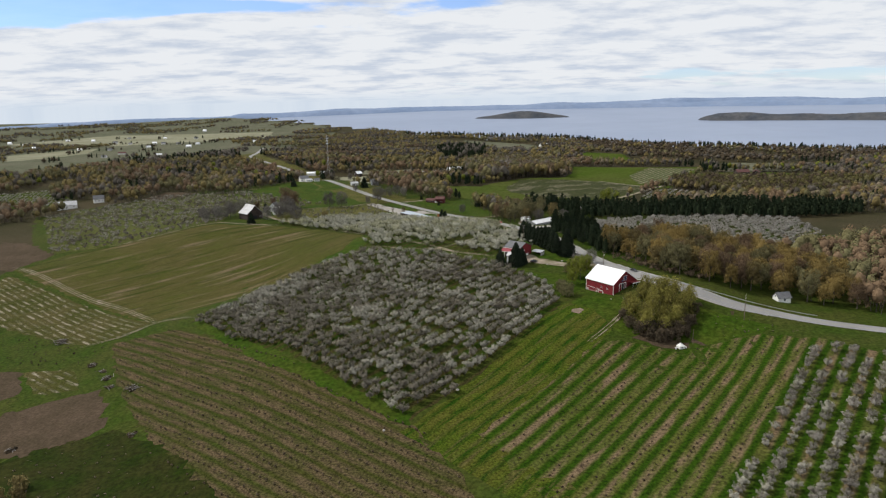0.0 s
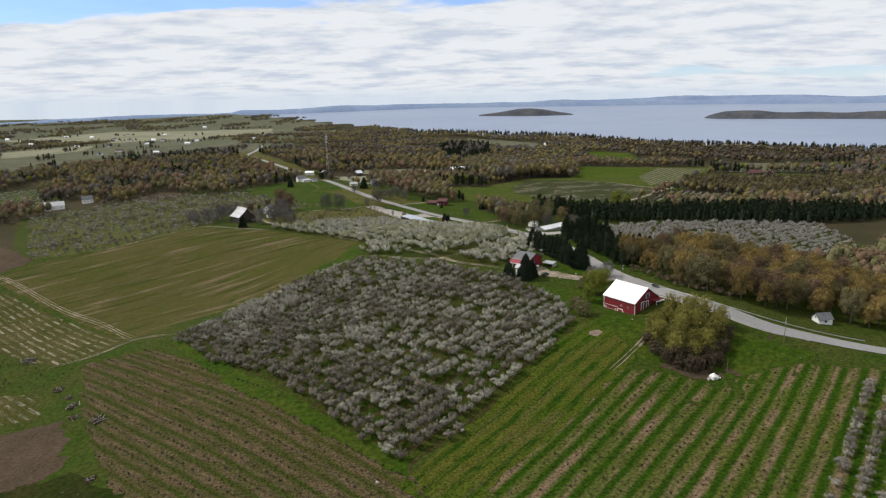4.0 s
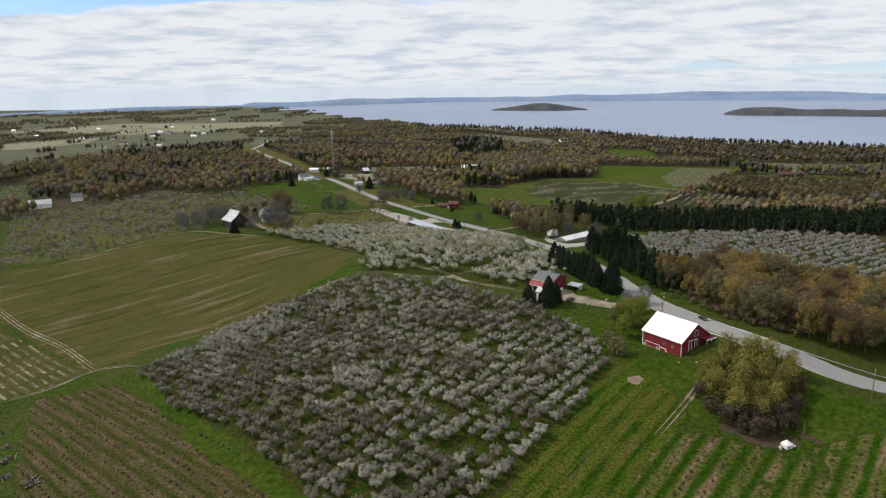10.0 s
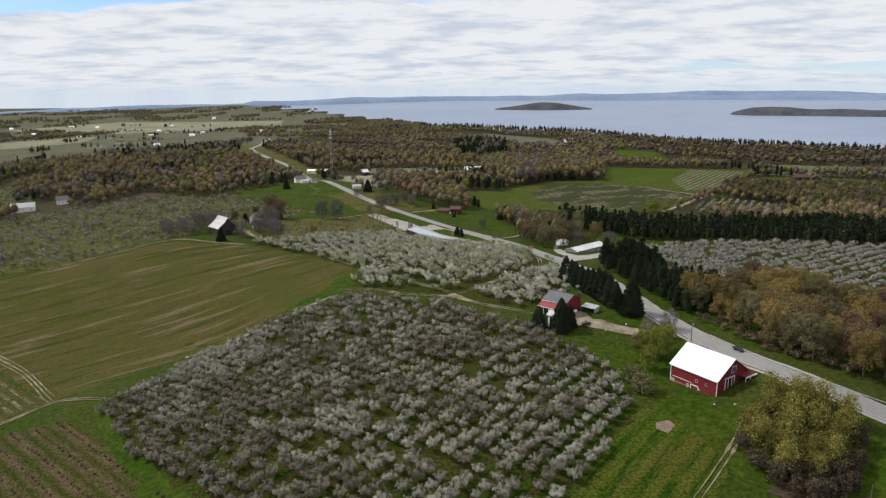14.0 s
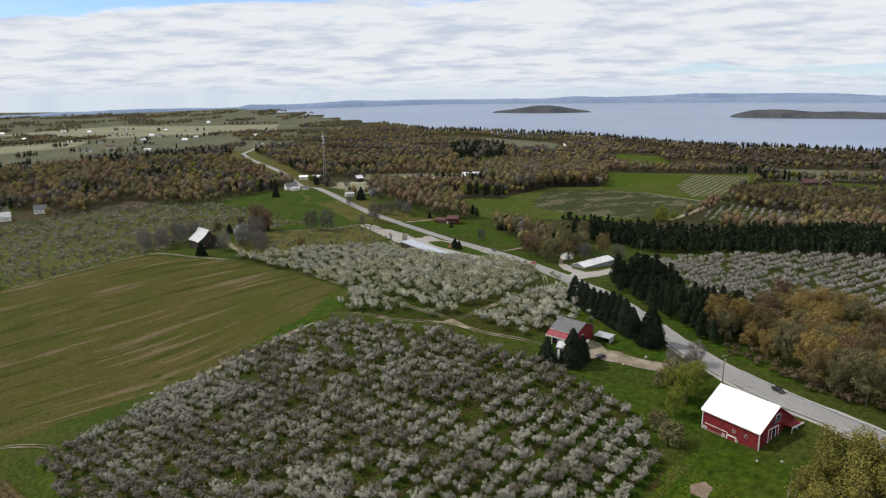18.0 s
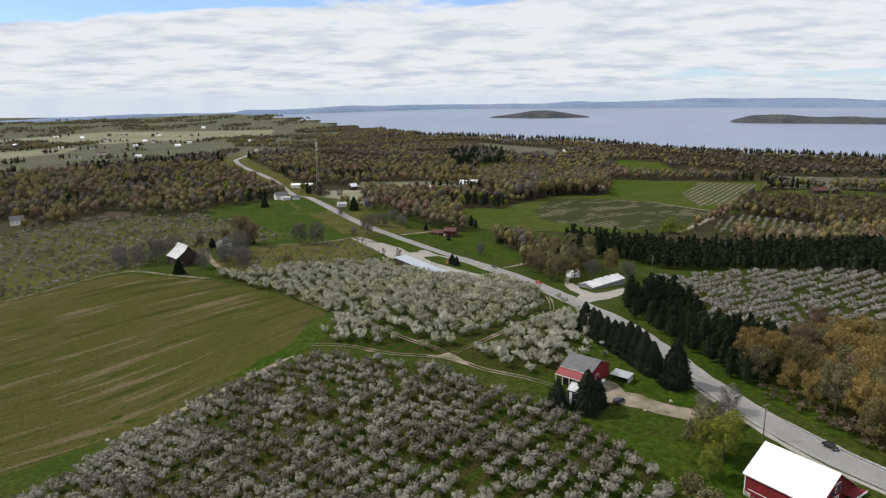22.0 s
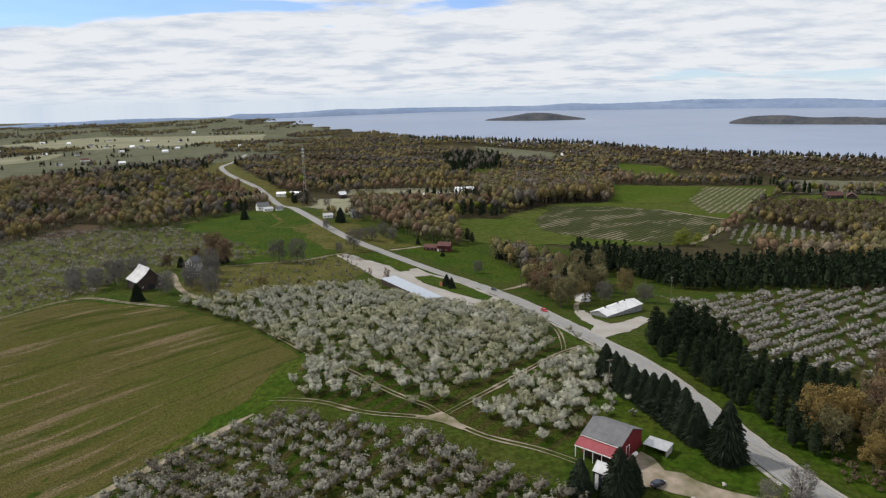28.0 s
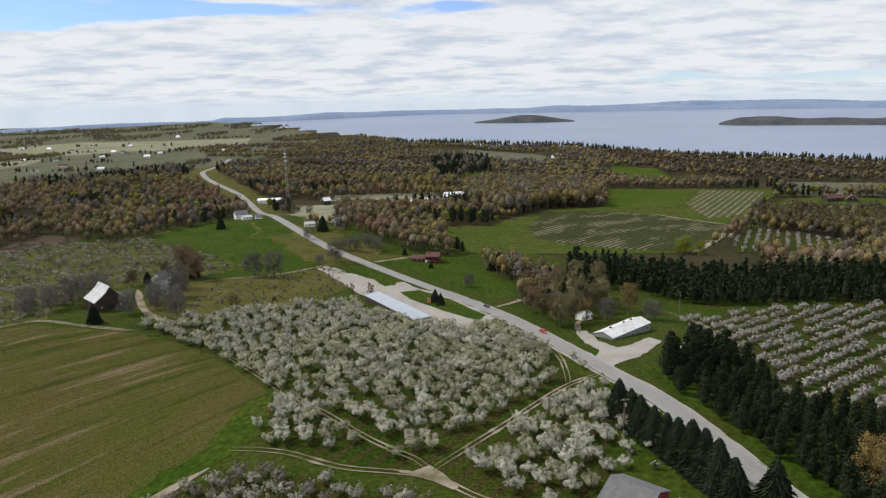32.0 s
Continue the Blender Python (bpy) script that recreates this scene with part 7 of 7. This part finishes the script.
# ---- single trees ----
def single(name, shapes, leaf, spots, label, group="", seed=1, bark=None):
    rng = np.random.default_rng(seed)
    kinds = [template(name, sh, bark or BARK, leaf, label, "tree", group) for sh in shapes[: max(1, min(len(shapes), len(spots)))]]
    used = set()
    for i, (x, y, s) in enumerate(spots):
        base = kinds[i % len(kinds)]
        m = pose(x, y, ground_z(x, y) + 0.05, 0, 0, rng.uniform(0, 360))
        if base.name not in used:
            used.add(base.name)
            ob = base
            ob.matrix_basis = m
        else:
            ob = copy_thing(base, m)
        k = s * rng.uniform(0.95, 1.05)
        ob.scale = (k, k, k * rng.uniform(0.93, 1.07))


BARE = [broadleaf_shape(RNG, 13, 6.4, 120, 24, 0.21, 0.2, 14) for _ in range(4)]
BUSH = [broadleaf_shape(RNG, 6, 4.0, 60, 18, 0.26, 0.1, 3) for _ in range(3)]
COLUMN = [broadleaf_shape(RNG, 10, 1.8, 14, 12, 0.35, 0.2, 3) for _ in range(2)]

GROVE = [broadleaf_shape(RNG, 14.5, 7.0, 110, 24, 0.26, 0.1, 8, 1.0, solid=True) for _ in range(4)]

single("maple_tree", GROVE, LEAF_GROVE, [(96, 322, 0.75), (126, 322, 0.7), (110, 310, 0.75), (102, 311, 0.75), (118, 313, 0.75), (109, 322, 0.85), (117, 332, 0.8), (108, 333, 0.8), (100, 306, 0.72), (108, 304, 0.7), (115, 308, 0.72), (97, 316, 0.8), (106, 316, 0.85), (114, 318, 0.85), (122, 316, 0.75), (104, 326, 0.85), (113, 328, 0.9), (120, 326, 0.8)], "spreading tree of olive-yellow young leaves in a dense grove", "grove by the barn", 2)
single("thorn_bush", BUSH, TWIG_DARK, [(96, 303, 0.95), (100, 299, 0.9), (104, 297, 1.0), (108, 298, 0.9), (112, 299, 1.0), (117, 301, 0.95), (93, 309, 0.95), (122, 308, 0.95), (101, 304, 1.05), (107, 303, 1.1), (113, 304, 1.05), (119, 306, 1.0), (126, 315, 0.9), (92, 317, 0.8)], "dense brown leafless bush at the foot of the grove", "grove by the barn", 3)
single("maple_tree", BROAD[2:4], LEAF_GREEN, [(83, 374, 0.85), (88, 380, 0.75), (79, 378, 0.7), (77, 368, 0.6)], "round tree in fresh green leaf beside the barn", "", 4)
single("willow_tree", BUSH, LEAF_OLIVE, [(71, 353, 1.2), (70, 362, 1.1), (79, 387, 1.1), (84, 391, 1.2)], "olive budding shrub tree beside the barn", "", 5)
single("bare_tree", BARE, TWIG_BARE, [(90, 392, 0.66), (95, 400, 0.66), (86, 398, 0.60)], "bare grey young tree by the driveway", "", 6)
single("bare_tree", BARE, TWIG_BARE, [(-198, 655, 1.28), (-206, 646, 1.08), (-190, 668, 1.21), (-157, 633, 1.14), (-150, 655, 1.21), (-127, 622, 1.08), (-142, 668, 1.21), (-138, 650, 1.01), (-213, 660, 0.94), (-222, 652, 1.01), (-228, 664, 0.95), (-216, 640, 0.90), (-203, 672, 1.06), (-146, 642, 0.95), (-150, 690, 1.21)], "bare grey-brown tree round the old farmstead", "farmstead trees", 7)
single("maple_tree", BROAD[:2], LEAF_RUST, [(-157, 719, 1.35), (-147, 712, 1.15), (-172, 725, 0.7), (-183, 700, 0.7)], "broad tree with rust-red buds behind the farmhouse", "farmstead trees", 8)
single("spruce_tree", SPRUCE, NEEDLE, [(-168.5, 619, 0.8), (-150, 718, 0.75), (-176, 706, 0.6), (8, 656, 0.62), (11, 647, 0.5), (49, 747, 0.7), (-88, 868, 1.05), (-181, 882, 0.8), (-14, 789, 0.4), (6, 752, 0.35)], "dark green spruce standing alone", "", 9)
single("pine_tree", PINE, NEEDLE_PINE, [(27, 806, 0.85), (31, 801, 0.7), (70, 706, 0.8), (82, 700, 0.9)], "dark rounded pine on a tall trunk", "", 10)
single("bare_tree", BARE, TWIG_BARE, [(-111, 719, 1.3), (-98, 719, 1.35), (-63, 762, 1.35), (-73, 752, 0.66), (-60, 800, 0.84), (-44, 812, 0.96), (-36, 800, 0.84), (30, 700, 0.72)], "leafless tree in the roadside meadow", "", 11)
single("poplar_tree", COLUMN, LEAF_RUST, [(-41, 670, 0.85), (-31, 671, 0.95), (-29, 668, 0.8)], "slim upright tree with reddish buds by the lot", "", 12)
single("forsythia_bush", BUSH, LEAF_GOLD, [(-105, 648, 0.95), (-84, 655, 0.5)], "round golden-yellow bush in the meadow", "", 13)
single("maple_tree", BROAD, LEAF_OLIVE, [(68, 592, 0.90), (73, 602, 0.96), (63, 612, 0.84), (80, 618, 0.96), (92, 628, 1.02), (100, 640, 0.96), (88, 645, 1.08), (76, 640, 0.96), (104, 662, 1.08), (92, 668, 1.08), (80, 664, 0.96), (110, 690, 1.08), (98, 696, 1.08)], "olive budding tree behind the roadside shop", "trees behind the shop", 14)
single("maple_tree", BROAD[3:], LEAF_RUST, [(60, 628, 0.90), (66, 640, 0.84), (72, 660, 0.90), (84, 682, 0.96), (66, 684, 0.90)], "rust-red budding tree beside the drive", "trees behind the shop", 15)
single("bare_tree", BARE, TWIG_BARE, [(72, 622, 1.1), (96, 612, 0.95), (118, 610, 0.9)], "bare grey tree behind the roadside shop", "trees behind the shop", 16)
single("maple_tree", BROAD[4:], LEAF_GOLD, [(67, 598, 0.95), (60, 650, 0.8), (84, 606, 0.8), (112, 628, 1.0), (76, 668, 0.9)], "golden budding tree behind the roadside shop", "trees behind the shop", 24)
single("white_cherry_tree", CHERRY[:4], BLOSSOM_WHITE, [(60, 455, 1.0), (63, 468, 1.1), (59, 478, 1.2), (64, 490, 1.1), (60, 499, 1.2), (57, 446, 0.9), (66, 503, 1.0), (63, 523, 0.9), (56, 462, 1.2), (55, 486, 1.2), (62, 536, 0.8), (67, 456, 0.7), (66, 478, 0.8)], "white blossoming cherry tree on the grass bank", "bank cherries", 23)
single("willow_tree", GROVE, LEAF_GREEN, [(210, 806, 1.0), (203, 800, 0.85), (218, 798, 0.8)], "broad willow in bright yellow-green leaf beside the track", "", 18)
single("bare_tree", BARE, TWIG_BARE, [(-76, 880, 0.8), (-120, 985, 0.8), (-52, 796, 1.0), (-96, 835, 0.7)], "bare grey tree beside the road", "", 19)
single("willow_tree", BUSH, LEAF_GOLD, [(-152, 224, 1.0), (-157, 218, 0.9), (-148, 216, 0.9)], "small tree in yellow-green leaf by the bare soil", "", 20)
single("maple_tree", BROAD[1:3], LEAF_GOLD, [(116, 432, 0.8)], "golden budding tree at the wood's edge", "", 17)


def build_scrub():
    """Small pale scrub and old blossom bushes scattered over the meadows."""
    rng = np.random.default_rng(50)
    s = grid_spots(((-130, 640), (-60, 650), (-44, 700), (-66, 740), (-130, 700)), 20, 5, 5, rng, 2.2, 0.45)
    crowd("scrub", SHRUB, np.c_[s, np.full(len(s), 1.2)], rng, BARK, BLOSSOM_WEST, "low scrub of grey-white bushes in the meadow", "bushes", 0.6, 1.5)
    s = grid_spots(((58, 452), (66, 440), (64, 480), (62, 500)), 20, 4.5, 4.5, rng, 2, 0.5)
    crowd("scrub", SHRUB, np.c_[s, np.full(len(s), 1.4)], rng, BARK, BLOSSOM_WEST, "low grey flowering bushes on the bank", "bushes", 0.6, 1.4)
    s = grid_spots(((-560, 995), (-635, 978), (-560, 865), (-475, 845), (-465, 880)), 20, 8, 6, rng, 1.0, 0.15)
    crowd("far_cherry_rows", CHERRY_FAR, np.c_[s, np.full(len(s), 0.9)], rng, BARK, BLOSSOM_EAST, "pale blossoming cherry rows on a far slope", "trees", 0.7, 1.1)
    s = grid_spots(HILL_CHERRY, 62, 8, 5.6, rng, 1.2, 0.2)
    crowd("hillside_cherry", CHERRY_FAR, np.c_[s, np.full(len(s), 0.85)], rng, BARK, BLOSSOM_EAST, "rows of blossoming cherry below the woods", "trees", 0.7, 1.1)
    def mixed(poly, gap, size, kinds, word, jit=3.0):
        """A wood of several kinds of tree side by side."""
        s = grid_spots(poly, 10, gap, gap, rng, jit, 0.05)
        s = s[road_gap(s[:, 0], s[:, 1]) > 24]
        tone = np.array([noise.noise(Vector((x / 22, y / 22, 6.3))) for x, y in s]) + rng.normal(0, 0.25, len(s))
        edges = np.quantile(tone, np.linspace(0, 1, len(kinds) + 1))
        for i, (shapes, leaf) in enumerate(kinds):
            k = (tone >= edges[i]) & (tone <= edges[i + 1])
            crowd("woodland", shapes, np.c_[s[k], np.full(k.sum(), size)], rng, BARK, leaf, word, "woods", 0.75, 1.2)

    mixed(SLOPE_WOOD, 7.5, 0.95, ((BROAD_FAR, TWIG_DARK), (BROAD_FAR, LEAF_MOSS), (BROAD_FAR, LEAF_MOSS), (BROAD_FAR, TWIG_DARK), (BROAD_FAR, LEAF_OLIVE)), "dense olive woodland beside the planted slope")
    mixed(HILL_WOOD, 8, 1.45, ((BROAD_FAR, LEAF_OLIVE), (BROAD_FAR, LEAF_GOLD), (BROAD_FAR, LEAF_BROWN), (BROAD_FAR, LEAF_OLIVE), (BROAD_FAR, TWIG)), "tall gold-brown grove on the rise above the vineyard")
    mixed(SHOP_WOOD, 8.5, 1.0, ((BROAD_FAR, LEAF_OLIVE), (PINE_FAR, NEEDLE_PINE), (BROAD_FAR, LEAF_GOLD), (BROAD_FAR, LEAF_OLIVE), (BROAD_FAR, TWIG)), "mixed trees between the shop and the lawn", 2.5)
    mixed(((236, 742), (300, 716), (420, 712), (440, 760), (372, 828), (308, 768), (262, 790)), 9, 0.6, ((BROAD_FAR, LEAF_OLIVE), (BROAD_FAR, TWIG), (BROAD_FAR, LEAF_MOSS), (BROAD_FAR, LEAF_GREEN), (BROAD_FAR, LEAF_OLIVE)), "thin scrubby trees behind the pine belt")
    mixed(((3, 1612), (45, 1900), (143, 1850), (118, 1480), (29, 1354)), 13, 1.15, ((PINE_FAR, NEEDLE_PINE), (PINE_FAR, NEEDLE_PINE), (PINE_FAR, NEEDLE_PINE), (BROAD_FAR, TWIG)), "dark conifer wood towards the lake", 4.0)
    mixed(((-640, 1330), (-600, 1290), (-420, 1420), (-300, 1600), (-330, 1650), (-520, 1480)), 13, 1.2, ((PINE_FAR, NEEDLE_PINE), (PINE_FAR, NEEDLE_PINE), (BROAD_FAR, TWIG)), "dark conifer belt in front of the far fields", 4.0)
    s = grid_spots(((-360, 130), (-200, 150), (-176, 248), (-192, 262), (-240, 290), (-262, 385), (-300, 420), (-350, 330)), 10, 8, 8, rng, 3.2, 0.25)
    crowd("scrub_woods", BROAD_FAR, np.c_[s, np.full(len(s), 0.6)], rng, BARK, TWIG, "bare scrubby woods beside the pond", "woods", 0.6, 1.2)
    s = grid_spots(ORCHARD_FULL, 20, 2.8, 2.8, rng, 1.3, 0.8)
    crowd("orchard_weeds", SHRUB, np.c_[s, np.full(len(s), 0.4)], rng, BARK, LEAF_GREEN, "tufts of rank grass among the trees", "grass", 0.5, 1.3)

    s = grid_spots(((108, 414), (112, 400), (117, 385), (127, 366), (141, 349), (152, 351), (135, 371), (124, 396), (118, 416)), 15, 3.6, 3.6, rng, 1.6, 0.12)
    s = s[road_gap(s[:, 0], s[:, 1]) > 9.5]
    crowd("undergrowth", CHERRY_FAR, np.c_[s, np.full(len(s), 0.75)], rng, BARK, LEAF_BROWN, "brown leafless undergrowth at the wood's edge", "bushes", 0.5, 1.4)
    for poly, gap, size, leaf, text in ((((-190, 170), (-165, 252), (-120, 248), (-70, 198), (-60, 165)), 5.0, 0.5, TWIG_TAN, "dry weed tufts on the mossy ground"),
                                        (((-205, 372), (-232, 392), (-262, 405), (-240, 350), (-180, 345), (-186, 368)), 4.5, 0.6, TWIG_DARK, "dark weeds and brambles at the field's end"),
                                        (((-203, 374), (-268, 412), (-345, 470), (-330, 520), (-172, 394)), 6.0, 0.45, LEAF_OLIVE, "tiny newly planted bushes among pale strips"),
                                        (((126, 292), (150, 294), (176, 288), (160, 300), (140, 312), (128, 318)), 4.0, 0.5, TWIG_TAN, "dry brush along the road bank"),
                                        (((60, 530), (66, 478), (74, 500), (66, 545)), 3.5, 0.6, LEAF_OLIVE, "low green scrub on the road bank")):
        s = grid_spots(poly, 15, gap, gap, rng, gap * 0.45, 0.45)
        crowd("weeds", SHRUB, np.c_[s, np.full(len(s), size)], rng, BARK, leaf, text, "weeds", 0.4, 1.5)


build_scrub()


def build_brush_piles():
    """Heaps of pruned branches thrown together at the field edges."""
    rng = np.random.default_rng(61)
    for x, y, size, n in ((-182, 340, 3.0, 26), (-171, 328, 2.4, 22), (-164, 318, 3.0, 26), (-143, 299, 3.6, 34), (-157, 306, 2.4, 20), (-222, 384, 5.0, 44), (-176, 258, 2.4, 18), (-124, 254, 2.2, 16)):
        ob = thing("brush_pile", x, y, 0, "heap of grey pruned branches on the grass", "brush", group="brush piles")
        heap = leaf_cloud(rng, [(rng.normal(0, size * 0.35), rng.normal(0, size * 0.35), 0.3, size * 0.4) for _ in range(7)], 40, 0.35)
        mesh_object("twigs", heap[0], heap[1], TWIG_DARK, ob)
        for _ in range(n):
            a, b = rng.uniform(0, 6.28), rng.normal(0, size * 0.35, 2)
            d = np.array([math.cos(a), math.sin(a)]) * size * rng.uniform(0.3, 0.7)
            z = rng.uniform(0.2, 0.35 * size)
            part("branch", rod((b[0] - d[0], b[1] - d[1], z - 0.2), (b[0] + d[0], b[1] + d[1], z + 0.3), rng.uniform(0.06, 0.16), 5, 0.05), DRIFTWOOD if rng.uniform() < 0.6 else BARK, ob)


DRIFTWOOD = material("weathered_branch", (0.3, 0.28, 0.26), 0.9, (0.18, 0.165, 0.15), 3, 0.5, spec=0.04)
build_brush_piles()


def build_far_farms():
    """Small houses, hedges and tree clumps over the open farmland."""
    rng = np.random.default_rng(71)
    place = [(-1150, 2250), (-1020, 2180), (-930, 2260), (-890, 2420), (-1240, 2420), (-1330, 2560), (-1430, 2480), (-1120, 2560), (-800, 2350), (-700, 2480), (-1500, 2850), (-1270, 2900), (-1100, 2850), (-950, 2780), (-1560, 2650), (-840, 1760), (-700, 1760)]
    for i, (x, y) in enumerate(place):
        gable_house("farmhouse", x, y, 30 * i % 90, rng.uniform(11, 17), 8, 4, 7, WHITE_PAINT, (WHITE_METAL, GREY_SHINGLE)[i % 2], "small white farmhouse in the open country", "house", windows=2, door=False)
    s = np.vstack([np.array(place)[:, None, :] + rng.normal(0, 26, (len(place), 5, 2))]).reshape(-1, 2)
    lines = [((-860, 1390), (-925, 1850)), ((-716, 1219), (-773, 1656)), ((-1287, 2079), (-1120, 2303)), ((-1053, 2675), (-705, 2375)), ((-614, 2063), (-940, 2048)), ((-1450, 2600), (-800, 2560)), ((-1050, 1500), (-1070, 1730)), ((-1200, 2000), (-1026, 2056))]
    for (ax, ay), (bx, by) in lines:
        t = rng.uniform(0.1, 0.7) + rng.uniform(0, 0.25, 9)
        s = np.vstack([s, np.stack([ax + (bx - ax) * t, ay + (by - ay) * t], -1) + rng.normal(0, 7, (9, 2))])
    k = rng.uniform(0, 1, len(s))
    crowd("hedge_trees", BROAD_TINY, np.c_[s[k < 0.5], np.full((k < 0.5).sum(), 0.8)], rng, BARK, TWIG_DARK, "dark hedgerow trees in the open country", "trees", 0.6, 1.3)
    crowd("hedge_conifers", PINE_FAR, np.c_[s[k >= 0.5], np.full((k >= 0.5).sum(), 0.9)], rng, BARK, NEEDLE_PINE, "dark conifers round the far farms", "trees", 0.6, 1.3)


build_far_farms()
